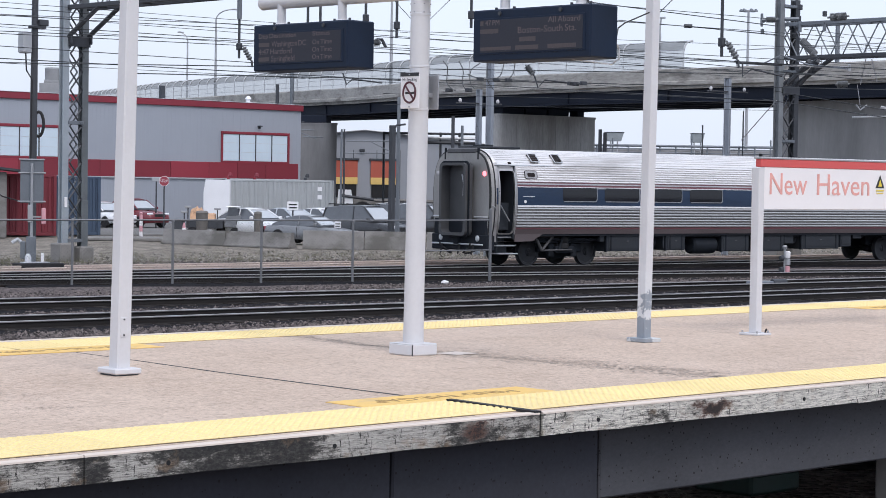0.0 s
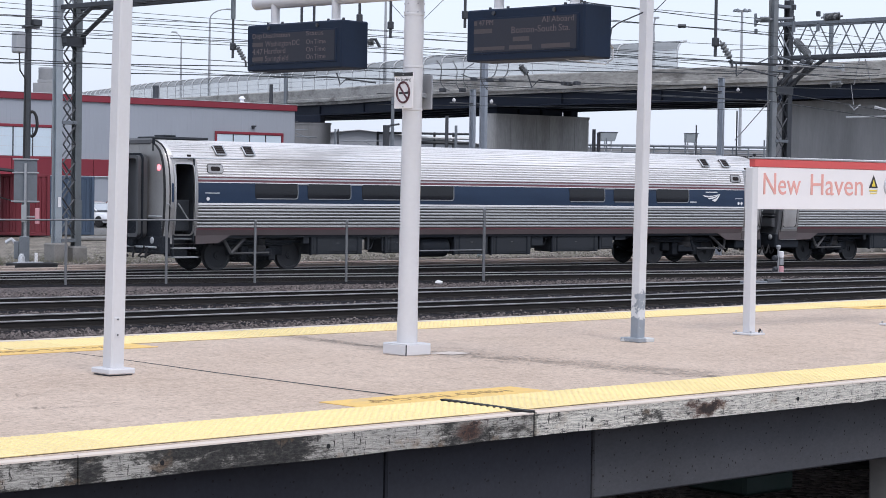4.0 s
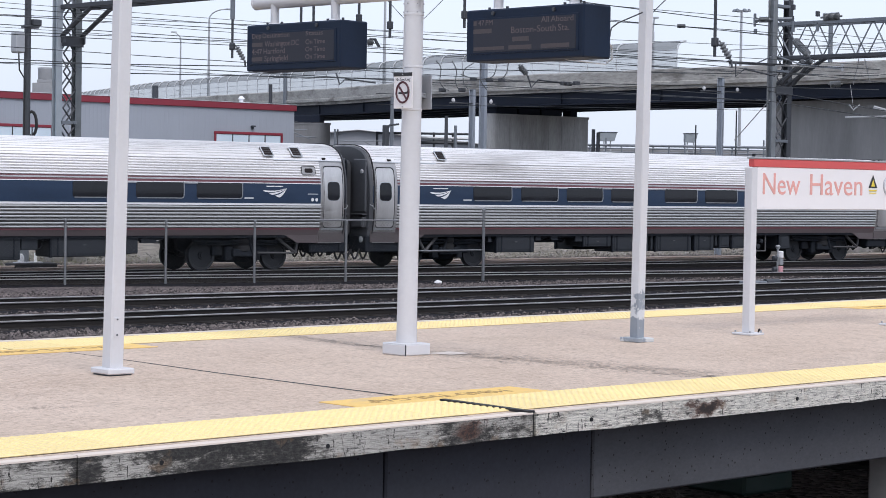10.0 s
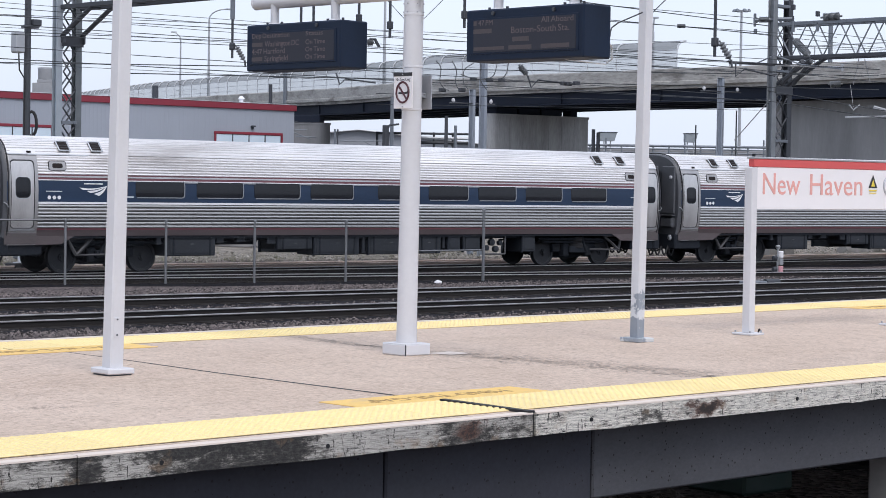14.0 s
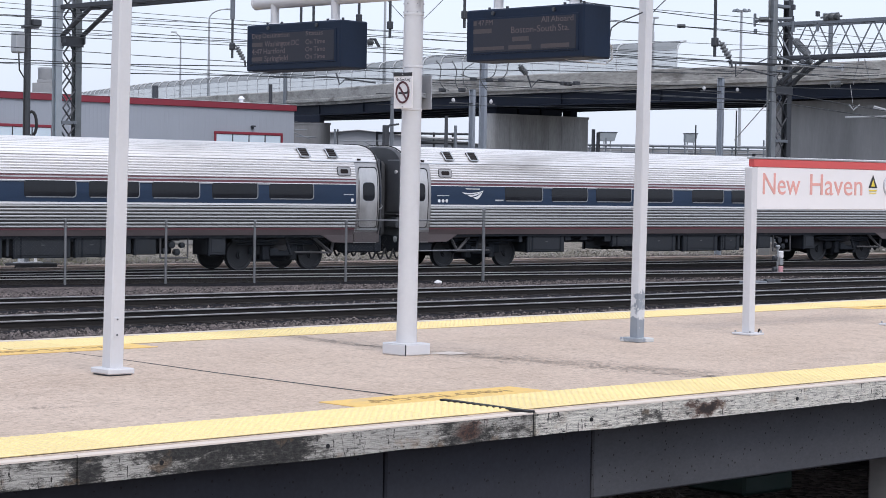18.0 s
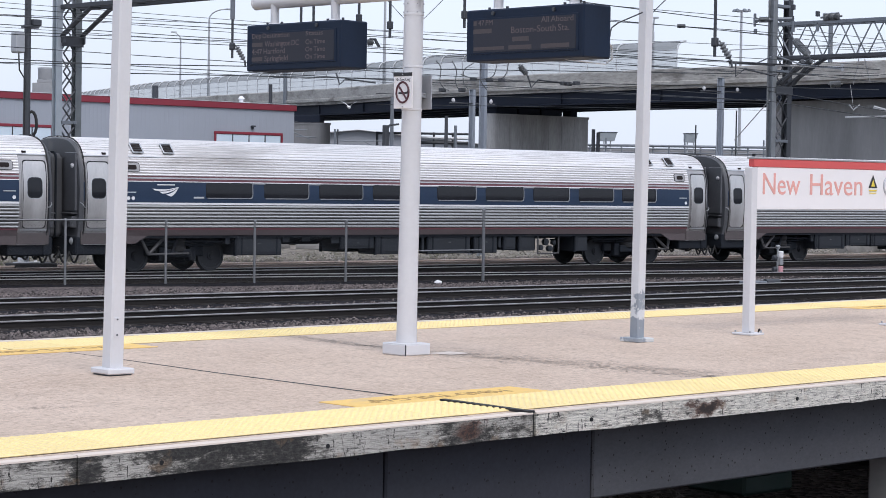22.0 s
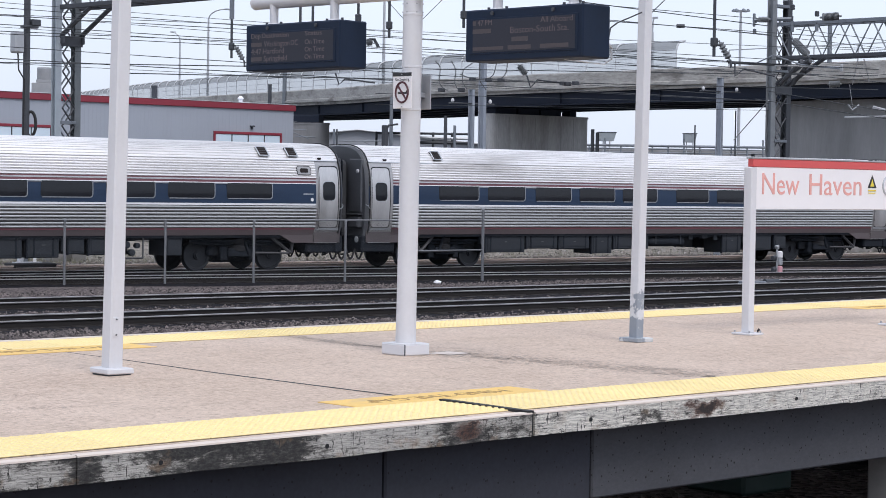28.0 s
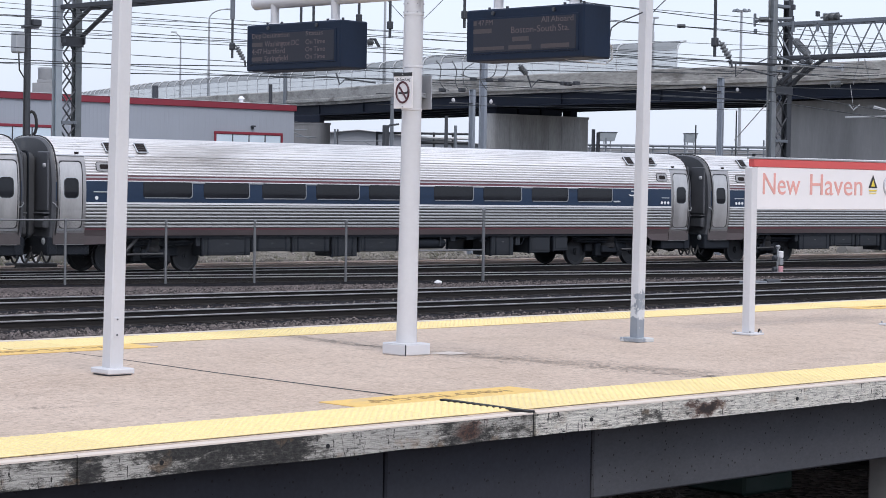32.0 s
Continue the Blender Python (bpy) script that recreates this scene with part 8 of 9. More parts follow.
def lamp_post(p, z0, z1, arm, label):
    """A tall street lamp that stands on the bridge or far behind."""
    root = thing("street_lamp", pose(p[0], p[1], 0), label, "street lamp", "street lamps")
    part("shaft", Mesh().tube((0, 0, z0), (0, 0, z1), 0.13, 0.08, n=8), GALV, root)
    curve = [Vector((0.7 * arm * (1 - math.cos(w * math.pi / 10)), -0.7 * arm * (1 - math.cos(w * math.pi / 10)), z1 + 0.9 * math.sin(w * math.pi / 10))) for w in range(6)]
    part("arm", Mesh().path(curve, 0.06), GALV, root)
    e = curve[-1]
    part("lamp_head", Mesh().box(e.x - 0.1, e.x + 0.5 * abs(arm), e.y - 0.3, e.y + 0.1, e.z - 0.06, e.z + 0.06, 0.03), GALV, root)


lamp_post((114.37, 146.03, 11.02), 8.5, 16.67, 1.5, "tall grey street lamp on the overpass")
lamp_post((140.77, 184.69, 13.07), 8.0, 17.85, -1.0, "far grey street lamp")
lamp_post((102.13, 110.36, 10.47), 8.7, 15.59, 0.6, "tall grey street lamp on the overpass")
lamp_post((104.15, 87.38, 10.66), 8.7, 12.57, 0.1, "short grey pole on the overpass")


def high_mast():
    p = (176.27, 136.01, 16.42)
    root = thing("high_mast_light", pose(p[0], p[1], 0), "far high mast light with a ring of lamps", "street lamp")
    top = 21.12
    part("shaft", Mesh().tube((0, 0, GZ), (0, 0, top), 0.2, 0.12, n=8), GALV, root)
    for w in range(6):
        c, s = math.cos(w * math.pi / 3), math.sin(w * math.pi / 3)
        part("lamp", Mesh().lathe([(0.08, 0.2), (0.2, 0.08), (0.23, -0.08), (0.0, -0.1)], (0.75 * c, 0.75 * s, top), "Z", 10), CATENARY, root)
    part("ring", Mesh().path([Vector((0.7 * math.cos(w * math.pi / 8), 0.7 * math.sin(w * math.pi / 8), top)) for w in range(17)], 0.06), GALV, root)


high_mast()


# ---- barriers, cars and clutter of the lot ----
def barrier(a, b, label, tall=0.72):
    a, b = Vector((*a, 0)), Vector((*b, 0))
    n = (b - a).length
    root = thing("concrete_barrier", Matrix.Translation((a.x, a.y, GZ)) @ Matrix.Rotation(math.atan2((b - a).y, (b - a).x), 4, "Z"), label, "barrier", "lot barriers")
    k = max(1, round(n / 3.0))
    prof = [(-0.3, 0), (-0.3, 0.08), (-0.17, 0.3), (-0.09, 0.79), (-0.06, 0.83), (0.06, 0.83), (0.09, 0.79), (0.17, 0.3), (0.3, 0.08), (0.3, 0)]
    rnd = random.Random(int(n * 10))
    for i in range(k):
        x0, x1 = n * i / k + 0.02, n * (i + 1) / k - 0.02
        dz = 0.03 * (rnd.random() - 0.5)
        part("segment", Mesh().loft([[(x, y, z * tall / 0.83 + dz) for y, z in prof] for x in (x0, x1)], True, True), BARRIER, root)


barrier((57.16, 76.5), (58.55, 69.3), "low stained concrete barrier along the lot", 0.66)
barrier((58.85, 69.0), (64.4, 63.3), "stained concrete jersey barrier along the lot", 0.79)
barrier((80.80, 56.34), (87.33, 57.31), "low concrete block wall beyond the tracks")
slab = thing("concrete_slab", pose(58.64, 81.53, GZ, 0, 0, -40), "pale low concrete slab on the dirt", "slab")
part("slab_top", Mesh().box(-2.2, 2.2, -1.6, 1.6, 0, 0.14, 0.03), BARRIER, slab)

# side glass: the surroundings' reflection is set in the grey base colour
CARGLASS = mat("car glass with a grey reflection in its colour", (0.11, 0.12, 0.138), 0.06, 0, 0.2, 1, 10, 0, spec=0.8)
# pale base colour stands for the sky mirrored in the windscreens
WINDSCREEN = mat("windscreen glass with sky reflection in its colour", (0.42, 0.45, 0.48), 0.1, 0, 0.1, 1, 10, 0, spec=1.0, coat=1.0)
TYRE = mat("tyre", (0.018, 0.018, 0.02), 0.85, 0, 0.2, 5, 40, 0.1)
RIM = mat("alloy rim", (0.45, 0.46, 0.48), 0.35, 0.8, 0.1, 5, 40, 0)
HEADLAMP = mat("headlamp glass", (0.75, 0.76, 0.8), 0.15, 0, 0.05, 5, 20, 0)


def paint(name, c, coat=0.7):
    return mat(name, c, 0.32, 0.1, 0.06, 1.5, 30, 0, coat=coat, spec=0.4)


def car(p, turn, colour, tall, label, length=4.7, lot=0.06, low=1.0):
    root = thing("parked_car", pose(p[0], p[1], GZ + lot, 0, 0, turn), label, "car", "parked cars")
    L = length / 2
    belt = (1.02 if tall else 0.94) * low
    roof = (1.76 if tall else 1.46) * low
    st = [(-L, 0.72, 0.42, belt - 0.12), (-L + 0.15, 0.86, 0.3, belt), (-L * 0.55, 0.91, 0.24, belt + 0.03), (0, 0.92, 0.22, belt), (L * 0.42, 0.91, 0.24, belt - 0.04), (L * 0.8, 0.88, 0.26, belt - 0.16), (L - 0.08, 0.8, 0.3, belt - 0.26), (L, 0.66, 0.42, belt - 0.36)]
    rings = []
    for x, w, z0, z1 in st:
        m = (z0 + z1) / 2
        rings.append([(x, -w * 0.9, z0), (x, -w, z0 + 0.12), (x, -w * 1.01, m), (x, -w * 0.95, z1 - 0.08), (x, -w * 0.82, z1), (x, w * 0.82, z1), (x, w * 0.95, z1 - 0.08), (x, w * 1.01, m), (x, w, z0 + 0.12), (x, w * 0.9, z0)])
    part("body", Mesh().loft(rings, True, True), colour, root, smooth=50)
    if tall:
        gl = [(-L + 0.1, 0.78, belt + 0.01), (-L + 0.3, 0.69, roof - 0.12), (-L * 0.42, 0.67, roof - 0.02), (0, 0.67, roof - 0.01), (L * 0.13, 0.67, roof - 0.06), (L * 0.46, 0.77, belt + 0.01)]
    else:
        gl = [(-L * 0.8, 0.72, belt + 0.01), (-L * 0.5, 0.64, roof - 0.15), (-L * 0.26, 0.61, roof - 0.03), (-L * 0.02, 0.61, roof - 0.01), (L * 0.12, 0.62, roof - 0.07), (L * 0.47, 0.76, belt)]
    part("cabin_glass", Mesh().loft([[(x, -0.79, belt - 0.02), (x, -w, z), (x, w, z), (x, 0.79, belt - 0.02)] for x, w, z in gl], True, True), CARGLASS, root, smooth=30)
    zr = roof - 0.04
    x0, x1 = gl[1][0], gl[4][0]
    part("roof", Mesh().loft([[(x, -w - 0.012, z - 0.06), (x, -w * 0.94, z + 0.012), (x, -w * 0.6, z + 0.045), (x, w * 0.6, z + 0.045), (x, w * 0.94, z + 0.012), (x, w + 0.012, z - 0.06)] for x, w, z in gl[1:5]], True, True), colour, root, smooth=50)
    for name_, p, q, out in (("windscreen", gl[4], gl[5], 1), ("rear_window", gl[1], gl[0], -1)):
        quad = []
        for o in (0.004, 0.02):
            for t, (x, w, z) in ((0.1, p), (0.9, q)):
                xx, zz = p[0] + (q[0] - p[0]) * t, p[2] + (q[2] - p[2]) * t
                quad += [(xx + out * o, -w * 0.93, zz + o), (xx + out * o, w * 0.93, zz + o)]
        part(name_, Mesh().add(quad, [(0, 1, 3, 2), (4, 6, 7, 5), (0, 4, 5, 1), (1, 5, 7, 3), (3, 7, 6, 2), (2, 6, 4, 0)]), WINDSCREEN, root, "windscreen with the sky's reflection in its colour" if out > 0 else "", smooth=0)
    for s in (-1, 1):
        for a, b in ((gl[0], gl[1]), (gl[4], gl[5])):
            part("pillar", Mesh().tube((a[0], s * a[1], a[2]), (b[0], s * b[1], b[2]), 0.045, n=6), colour, root)
        xm = -L * 0.12
        part("pillar", Mesh().tube((xm, s * 0.79, belt), (xm - 0.03, s * (0.675 if tall else 0.615), zr), 0.035, n=6), colour, root)
        part("door_seam", Mesh().box(xm - 0.006, xm + 0.006, s * 0.915 - 0.012, s * 0.915 + 0.012, 0.32, belt - 0.05), TYRE, root)
        part("mirror", Mesh().box(L * 0.36 - 0.08, L * 0.36 + 0.06, s * 0.98 - 0.09, s * 0.98 + 0.09, belt, belt + 0.15, 0.03), colour, root)
        part("headlamp", Mesh().box(L - 0.32, L - 0.06, s * 0.62 - 0.17, s * 0.62 + 0.17, belt - 0.32, belt - 0.2, 0.04), HEADLAMP, root)
        part("tail_lamp", Mesh().box(-L - 0.01, -L + 0.2, s * 0.66 - 0.12, s * 0.66 + 0.12, belt - 0.22, belt - 0.06, 0.03), REDPRINT, root)
        for x in (-L * 0.6, L * 0.62):
            wh = part("wheel", Mesh().lathe([(0.2, -0.1), (0.31, -0.11), (0.335, -0.07), (0.335, 0.07), (0.31, 0.11), (0.2, 0.1)], (x, s * 0.83, 0.335), "Y", 20), TYRE, root)
            part("rim", Mesh().lathe([(0.02, -0.06), (0.2, -0.09), (0.21, -0.05), (0.21, 0.05), (0.2, 0.09), (0.02, 0.06)], (x, s * 0.84, 0.335), "Y", 14), RIM, wh)
    part("grille", Mesh().box(L - 0.03, L + 0.015, -0.42, 0.42, belt - 0.42, belt - 0.26, 0.02), TYRE, root)
    if tall:
        for s in (-0.6, 0.6):
            part("roof_rail", Mesh().tube((x0 + 0.1, s, zr + 0.1), (x1 - 0.1, s, zr + 0.1), 0.025, n=6), TYRE, root)
    return root


WHITECAR, REDCAR, SILVERCAR, DARKCAR, GREYCAR = paint("white car paint", (0.75, 0.76, 0.78)), paint("dark red car paint", (0.16, 0.02, 0.03)), paint("silver car paint", (0.45, 0.49, 0.54)), paint("charcoal car paint", (0.028, 0.03, 0.036), 0.6), paint("dull grey car paint", (0.19, 0.2, 0.215))
car((71.66, 101.99, 0.61), -88, WHITECAR, False, "white parked sedan beside the blue container")
car((73.64, 101.46, 0.62), -84, REDCAR, False, "dark red parked crossover in the lot", 4.3, 0.06, 1.13)
car((65.94, 80.99, 1.04), -86, WHITECAR, False, "white parked sedan in the lot")
car((68.50, 81.29, 1.04), -86, SILVERCAR, False, "silver blue parked sedan in the lot")
car((71.03, 81.61, 1.03), -86, WHITECAR, False, "white parked sedan beside a silver one")
car((63.06, 73.30, 0.81), -72, GREYCAR, False, "dull grey parked coupe near the barrier", 4.2, 0.02, 0.9)
car((67.92, 74.84, 0.90), -84, DARKCAR, True, "charcoal parked utility vehicle near the barrier", 4.8, 0.06, 0.965)
car((76.86, 81.49, 0.89), -84, WHITECAR, True, "white parked utility vehicle behind the dark one", 4.6)
car((74.94, 77.76, 0.68), -84, DARKCAR, True, "charcoal parked utility vehicle", 4.8)


def stop_sign():
    x, y, _ = (73.63, 98.66, 0.68)
    root = thing("stop_sign", pose(x, y, GZ, 0, 0, -44), "red octagonal stop sign on a dark post", "sign")
    part("post", Mesh().box(-0.04, 0.04, -0.03, 0.03, 0, 2.95, 0.008), DARKSTEEL, root)
    oct_ = lambda r: [(r * math.cos(math.pi / 8 + k * math.pi / 4), r * math.sin(math.pi / 8 + k * math.pi / 4)) for k in range(8)]
    part("border", Mesh().loft([[(a, yy, 2.78 + b) for a, b in oct_(0.31)] for yy in (-0.05, -0.03)], True, True), WHITEPAINT, root)
    part("face", Mesh().loft([[(a, yy, 2.78 + b) for a, b in oct_(0.285)] for yy in (-0.056, -0.049)], True, True), REDPRINT, root)
    text_part("lettering", "STOP", 0.22, WHITEPAINT, root, pose(0, -0.0575, 2.78, 90, 0, 0), 0.85, 0.001)


stop_sign()


def plain_sign(p, w, h, z, dark, label):
    root = thing("lot_sign", pose(p[0], p[1], GZ, 0, 0, -44), label, "sign", "lot signs")
    part("post", Mesh().box(-0.04, 0.04, -0.03, 0.03, 0, z + h, 0.008), DARKSTEEL, root)
    face = part("plate", Mesh().box(-w / 2, w / 2, -0.05, -0.03, z, z + h, 0.01), WHITEPAINT if not dark else GALV, root)
    if not dark:
        for k in range(2):
            part("print_bar", Mesh().box(-w * 0.36, w * 0.36, -0.055, -0.049, z + h * (0.2 + 0.36 * k), z + h * (0.36 + 0.36 * k)), BLACK, face)


plain_sign((67.29, 79.67, 1.07), 0.55, 0.42, 1.46, False, "small white lot sign with two dark lines on a post")
plain_sign((73.91, 99.79, 0.66), 0.5, 0.2, 2.75, True, "thin grey sign on a dark post")
plain_sign((63.57, 72.10, 0.84), 0.3, 0.3, 0.78, False, "small white notice on a short post")


def bollard():
    x, y = 60.3, 82.6
    root = thing("delineator_post", pose(x, y, GZ), "faded orange and white delineator post with a black base", "delineator")
    part("base", Mesh().lathe([(0.28, 0), (0.28, 0.06), (0.1, 0.12)], n=14), RUBBER, root)
    for k in range(4):
        part("band", Mesh().lathe([(0.085, 0.1 + 0.27 * k), (0.08, 0.36 + 0.27 * k)], n=12), SIGNPINK if k % 2 else SIGNWHITE, root)
    part("handle", Mesh().lathe([(0.05, 1.17), (0.09, 1.24), (0.03, 1.3)], n=10), SIGNPINK, root)


bollard()
PLANTER = mat("dull brown plastic bin", (0.16, 0.15, 0.14), 0.7, 0, 0.15, 3, 30, 0.1)
for u, p in enumerate(((61.63, 79.60, 0.64), (63.52, 77.75, 0.68))):
    root = thing("waste_bin", pose(p[0], p[1], GZ, 0, 0, 15 * u), "dull grey brown waste bin beside the barrier", "bin", "waste bins")
    k = 0.55 if u else 0.85
    part("body", Mesh().lathe([(0.26 * k, 0), (0.3 * k, 0.1), (0.34 * k, 1.25), (0.36 * k, 1.3), (0.3 * k, 1.32)], n=16), PLANTER, root)
    part("lid", Mesh().lathe([(0.37 * k, 1.32), (0.3 * k, 1.4), (0.1 * k, 1.43)], n=16), PLANTER, root)
TARP = mat("faded orange tarpaulin", (0.56, 0.35, 0.22), 0.85, 0, 0.3, 5, 20, 0.4, spot=(0.36, 0.2, 0.12))
PALETIMBER = mat("pale broken timber", (0.5, 0.38, 0.3), 0.9, 0, 0.2, 3, 30, 0.3)


def cart():
    x, y = 64.24, 82.66
    root = thing("work_cart", pose(x, y, GZ, 0, 0, -44), "small work cart under a faded orange tarpaulin", "cart")
    part("bed", Mesh().box(-0.9, 0.9, -0.5, 0.5, 0.5, 0.95, 0.04), DARKSTEEL, root)
    rings = []
    for i in range(13):
        x0 = -0.72 + 0.1 * i
        t = 1.2 + 0.3 * math.sin(math.pi * min(1, (i + 1.5) / 9)) + 0.1 * noise.noise(Vector((i * 0.9, 2, 5)))
        rings.append([(x0, -0.55 + 0.05 * noise.noise(Vector((i * 1.3, 7, 1))), 0.92), (x0, -0.46, t - 0.22), (x0, -0.3, t - 0.03), (x0, -0.05, t + 0.05), (x0, 0.25, t), (x0, 0.45, t - 0.2), (x0, 0.55, 0.95)])
    part("tarpaulin", Mesh().loft(rings, True, True), TARP, root, "faded orange tarpaulin")
    part("cab", Mesh().loft([[(0.95, yy, 0.6), (1.9, yy, 0.6), (1.85, yy, 1.1), (1.75, yy, 1.18), (1.05, yy, 1.12)] for yy in (-0.5, 0.5)], True, True), GREYCAR, root)
    part("windscreen", Mesh().loft([[(1.1, yy, 1.14), (1.7, yy, 1.19), (1.55, yy, 1.55), (1.15, yy, 1.55)] for yy in (-0.46, 0.46)], True, True), CARGLASS, root)
    part("canopy", Mesh().box(1.02, 1.66, -0.5, 0.5, 1.55, 1.6, 0.02), WHITEBOX, root)
    for xx, z1 in ((-1.0, 1.25), (-0.82, 1.5), (0.62, 1.42)):
        mast = part("upright", Mesh().tube((xx, -0.5, 0.5), (xx, -0.5, z1), 0.03, n=6), DARKSTEEL, root)
        part("tool_head", Mesh().box(xx - 0.16, xx + 0.16, -0.6, -0.4, z1, z1 + 0.1, 0.02), GALV, mast)
    part("tool_chest", Mesh().box(-1.6, -1.05, -0.45, 0.3, 0.4, 0.95, 0.04), DARKSTEEL, root, "dark tool chest")
    for xx in (-0.6, 1.5):
        for yy in (-0.5, 0.5):
            part("wheel", Mesh().lathe([(0.1, -0.08), (0.28, -0.08), (0.28, 0.08), (0.1, 0.08)], (xx, yy, 0.3), "Y", 14), TYRE, root)


cart()


def traffic_cone(x, y):
    root = thing("traffic_cone", pose(x, y, GZ + 0.02), "faded orange traffic cone with a white band", "traffic cone")
    part("base", Mesh().box(-0.2, 0.2, -0.2, 0.2, 0, 0.05, 0.02), RUBBER, root)
    part("cone", Mesh().lathe([(0.16, 0.05), (0.11, 0.36), (0.105, 0.36), (0.06, 0.7), (0.045, 0.78), (0.03, 0.78)], n=16), SIGNPINK, root)
    part("band", Mesh().lathe([(0.117, 0.36), (0.09, 0.54)], n=16), SIGNWHITE, root)


traffic_cone(62.1, 81.6)
rnd = random.Random(21)
for u in range(9):
    x, y = 63.01, 79.64
    root = thing("timber_scrap", pose(x - 1.4 + 0.35 * u, y + 1.3 - 0.33 * u, GZ + 0.02, 0, rnd.uniform(-5, 5), rnd.uniform(0, 180)), "pale broken timber lying by the barrier", "timber", "timber scraps")
    part("plank", Mesh().box(-0.6, 0.6, -0.06, 0.06, 0.0, 0.05 + 0.3 * (u % 3 == 0), 0.01), PALETIMBER, root)


def loader():
    x, y = 99.75, 112.31
    root = thing("compact_loader", pose(x, y, GZ + 0.06, 0, 0, -44), "dark compact loader parked far off in the lot", "loader")
    part("chassis", Mesh().box(-1.6, 1.6, -0.7, 0.7, 0.6, 1.3, 0.1), DARKSTEEL, root)
    part("cab", Mesh().loft([[(-0.6, yy, 1.3), (0.5, yy, 1.3), (0.35, yy, 2.3), (-0.5, yy, 2.3)] for yy in (-0.6, 0.6)], True, True), WHITEBOX, root)
    for xx in (-1.3, 1.2):
        part("wheel", Mesh().lathe([(0.2, -0.2), (0.7, -0.2), (0.75, 0), (0.7, 0.2), (0.2, 0.2)], (xx, -0.75, 0.75), "Y", 18), TYRE, root)
    part("boom", Mesh().tube((-0.4, -0.6, 1.9), (2.0, -0.6, 1.6), 0.12, n=6), DARKSTEEL, root)


loader()

# weeds and stones along the far side of the tracks
WEED = mat("dry weeds", (0.115, 0.115, 0.062), 0.9, 0, 0.3, 5, 30, 0)
rnd = random.Random(5)
tufts = Mesh()
for _ in range(2600):
    x = rnd.uniform(36, 90)
    y = 57.5 - (x - 40) * 0.09 + abs(rnd.gauss(0, 5.0))
    for k in range(5):
        w, s = rnd.uniform(0, 6.28), 0.05 + 0.2 * rnd.random() ** 2
        dx, dy = 0.12 * math.cos(w), 0.12 * math.sin(w)
        tufts.add([(x + dx, y + dy, GZ - 0.05), (x + dx + 0.03, y + dy + 0.02, GZ - 0.05), (x + 2.2 * dx, y + 2.2 * dy, GZ + s)], [(0, 1, 2)])
tagged(part("weeds", tufts, WEED, smooth=0), "sparse dry weeds on the dirt verge", "weeds", kind="stuff")
stones = Mesh()
for _ in range(62000):
    x = rnd.uniform(20, 75)
    y = rnd.choice((36.8, 36.95, 42.3, 43.2, 44.0, 31.5, 32.0, 32.2, 57.5, 60)) - (x - 26) * 0.09 + rnd.gauss(0, 0.5)
    s = 0.016 + 0.03 * rnd.random() ** 1.5
    q = Vector((x, y, GZ + s * 0.3))
    tilt = rnd.uniform(0, 6.28)
    ring = [q + Vector((math.cos(tilt + w) * rnd.uniform(0.7, 1.3), math.sin(tilt + w) * rnd.uniform(0.7, 1.3), rnd.uniform(-0.2, 0.4))) * s for w in (0, 1.57, 3.14, 4.71)]
    pts = ring + [q + Vector((rnd.uniform(-0.3, 0.3), rnd.uniform(-0.3, 0.3), rnd.uniform(0.7, 1.1))) * s]
    stones.add(pts, [(0, 1, 4), (1, 2, 4), (2, 3, 4), (3, 0, 4)])
STONE = mat("loose ballast stones", (0.1, 0.084, 0.08), 0.9, 0, 0.5, 3, 8, 0)
isle = STONE.node_tree.nodes.new("ShaderNodeNewGeometry")
tint = node(STONE.node_tree, "MapRange")
tint.inputs[3].default_value, tint.inputs[4].default_value = 0.1, 2.0
STONE.node_tree.links.new(isle.outputs["Random Per Island"], tint.inputs[0])
scaled = STONE.node_tree.nodes.new("ShaderNodeVectorMath")
scaled.operation = "SCALE"
shader = STONE.node_tree.nodes["Principled BSDF"].inputs["Base Color"]
STONE.node_tree.links.new(shader.links[0].from_socket, scaled.inputs[0])
STONE.node_tree.links.new(tint.outputs[0], scaled.inputs["Scale"])
STONE.node_tree.links.new(scaled.outputs[0], shader)
tagged(part("ballast_stones", stones, STONE, smooth=0), "loose grey ballast stones between the tracks", "stones", kind="stuff")
dump = Mesh()
for _ in range(3600):
    x = rnd.uniform(38, 95)
    y = 61 - (x - 46) * 0.06 + rnd.gauss(0, 2.2)
    s = 0.02 + 0.09 * rnd.random() ** 2.5
    q = Vector((x, y, GZ + s * 0.3))
    pts = [q + Vector((rnd.uniform(-1, 1), rnd.uniform(-1, 1), rnd.uniform(-0.4, 1))) * s for _ in range(5)]
    dump.add(pts, [(0, 1, 2), (0, 2, 3), (0, 3, 4), (1, 2, 4), (2, 3, 4), (0, 1, 4)])
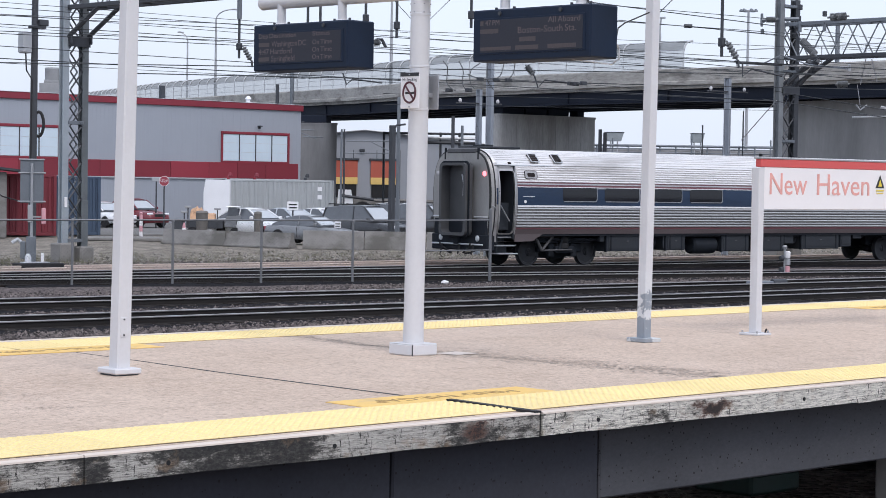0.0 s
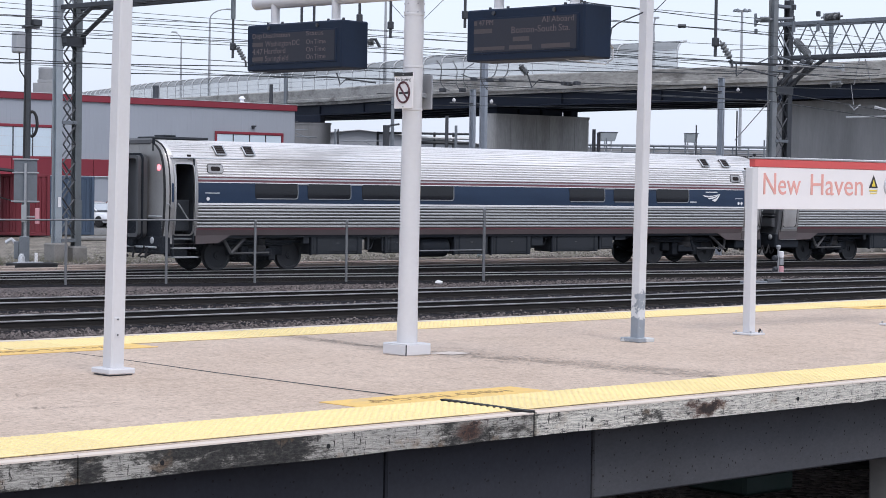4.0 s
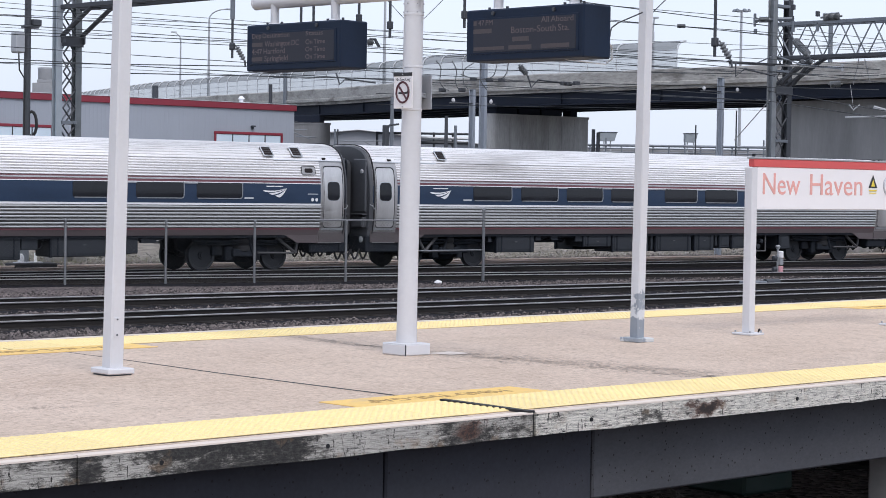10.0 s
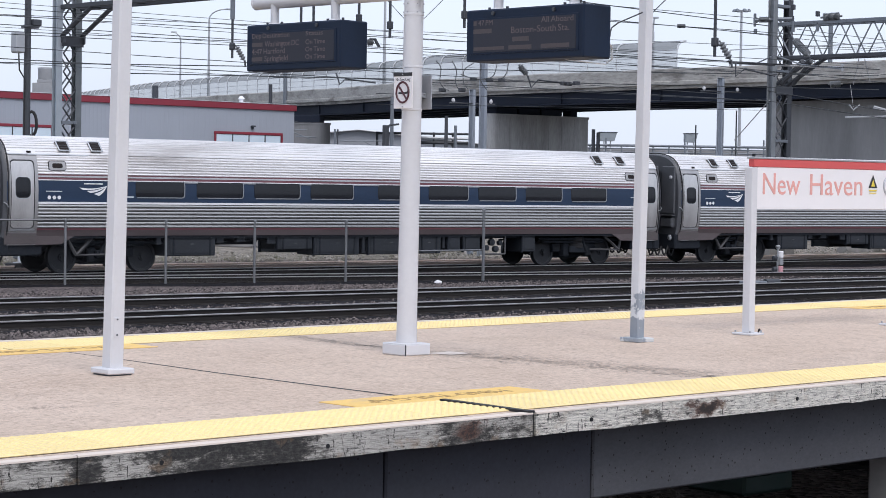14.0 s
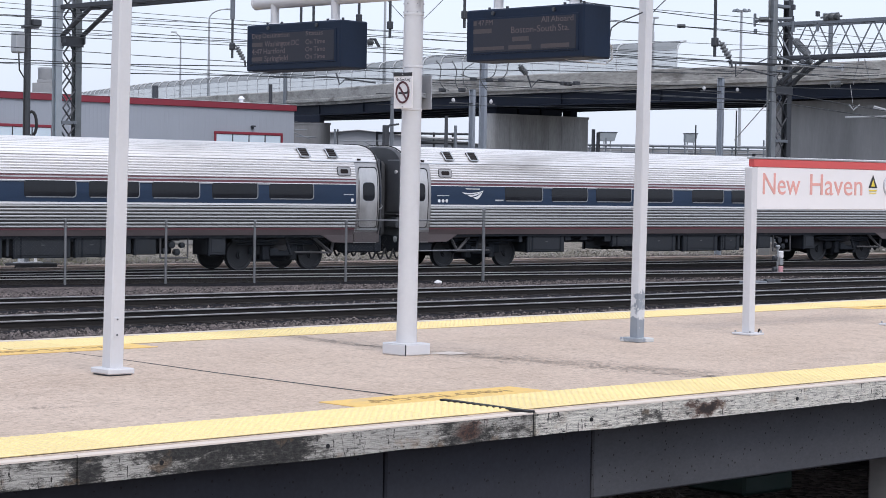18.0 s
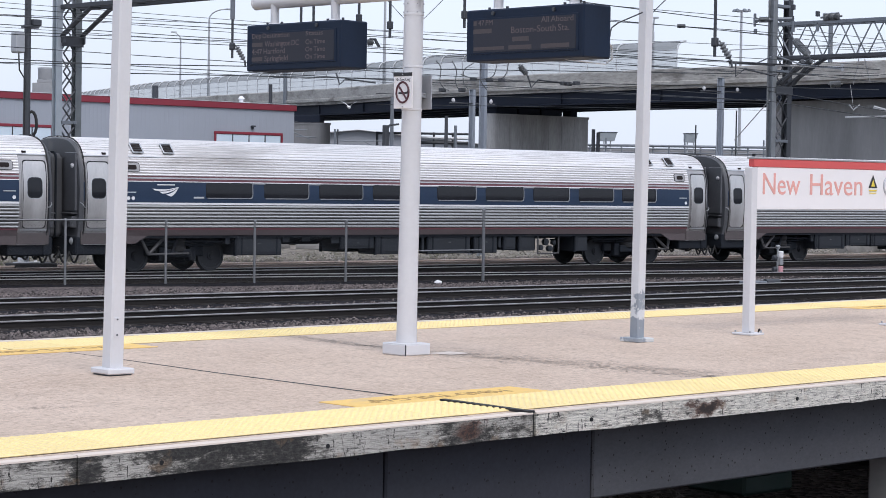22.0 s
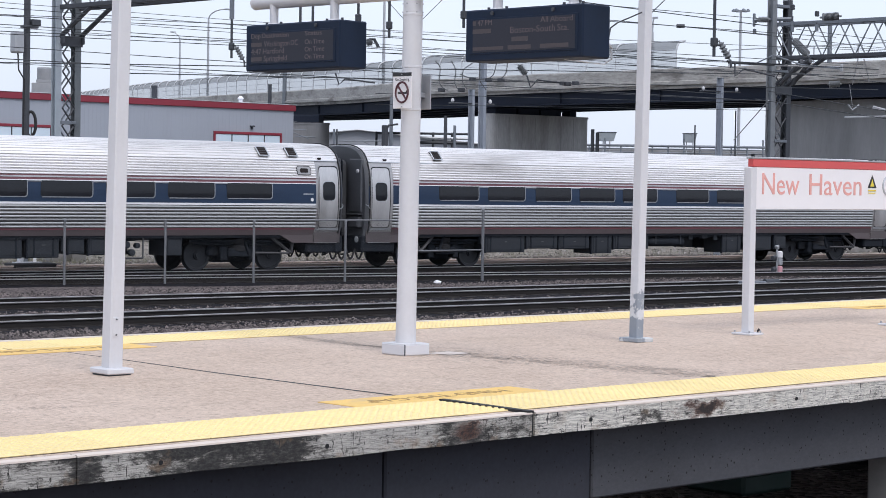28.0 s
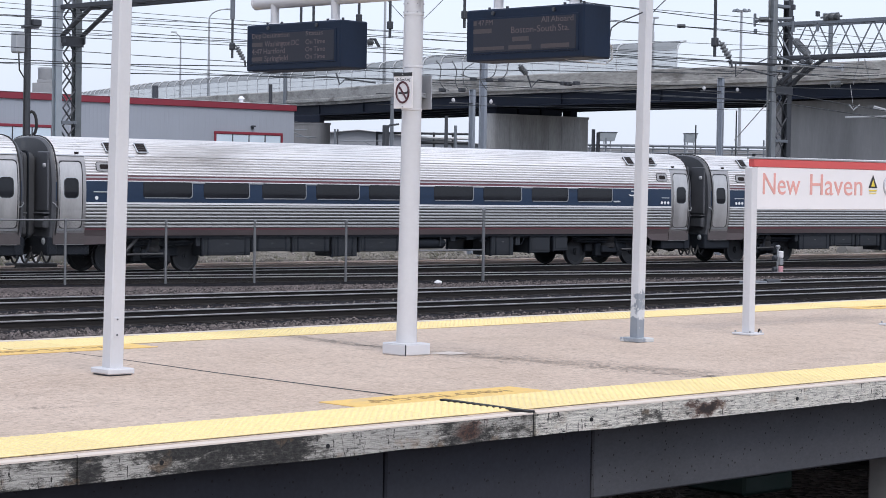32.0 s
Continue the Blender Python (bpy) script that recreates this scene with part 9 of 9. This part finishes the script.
RUBBLE = mat("pale rubble", (0.3, 0.28, 0.255), 0.9, 0, 0.6, 0.8, 8, 0)
tagged(part("rubble", dump, RUBBLE, smooth=0), "pale rubble scattered beyond the tracks", "rubble", kind="stuff")


# ---- under the platform: utility box, hoses and dry twigs ----
GREENBOX = mat("dark green utility box", (0.012, 0.035, 0.03), 0.6, 0, 0.2, 3, 30, 0.1)
TWIG = mat("pale dry twigs", (0.2, 0.19, 0.17), 0.9, 0, 0.25, 8, 40, 0)


def under_platform():
    a, b = (15.60, 11.90, 0.03), (16.36, 11.90, -0.00)
    root = thing("utility_box", pose(a[0], 11.9, GZ), "dark green utility box under the platform", "utility box")
    part("case", Mesh().box(0, b[0] - a[0], 0, 0.7, 0, a[2] - GZ, 0.03), GREENBOX, root)
    part("lid", Mesh().box(-0.03, b[0] - a[0] + 0.03, -0.03, 0.73, a[2] - GZ, a[2] - GZ + 0.05, 0.015), GREENBOX, root)
    rnd = random.Random(33)
    twigs = Mesh()
    for _ in range(60):
        x, y = rnd.uniform(13.0, 15.0), rnd.uniform(10.9, 12.3)
        w, s, up = rnd.uniform(0, 6.28), rnd.uniform(0.05, 0.18), rnd.uniform(0.02, 0.15)
        twigs.tube((x, y, GZ + up * 0.3), (x + s * math.cos(w), y + s * math.sin(w), GZ + up), 0.004, 0.002, n=4)
    tagged(part("twigs", twigs, TWIG, smooth=0), "pale dry twigs on the ground under the platform", "twigs", kind="stuff")
    for k in range(3):
        h = thing("cable_hose", pose(0, 0, 0), "black hose lying on the ground under the platform", "hose", "hoses")
        pts = [Vector((17.0 + 0.25 * i + 0.1 * k, 11.4 + 0.5 * k + 0.35 * math.sin(i * 0.7 + k), GZ + 0.05 + 0.12 * abs(math.sin(i * 0.5 + k)))) for i in range(12)]
        part("hose", Mesh().path(pts, 0.045, 8), RUBBER, h)
    cup = thing("paper_scrap", pose(18.29, 12.63, GZ), "flattened pale paper scrap under the platform", "litter")
    part("scrap", Mesh().box(-0.14, 0.14, -0.06, 0.06, 0, 0.04, 0.01), SIGNWHITE, cup)


under_platform()


motions()
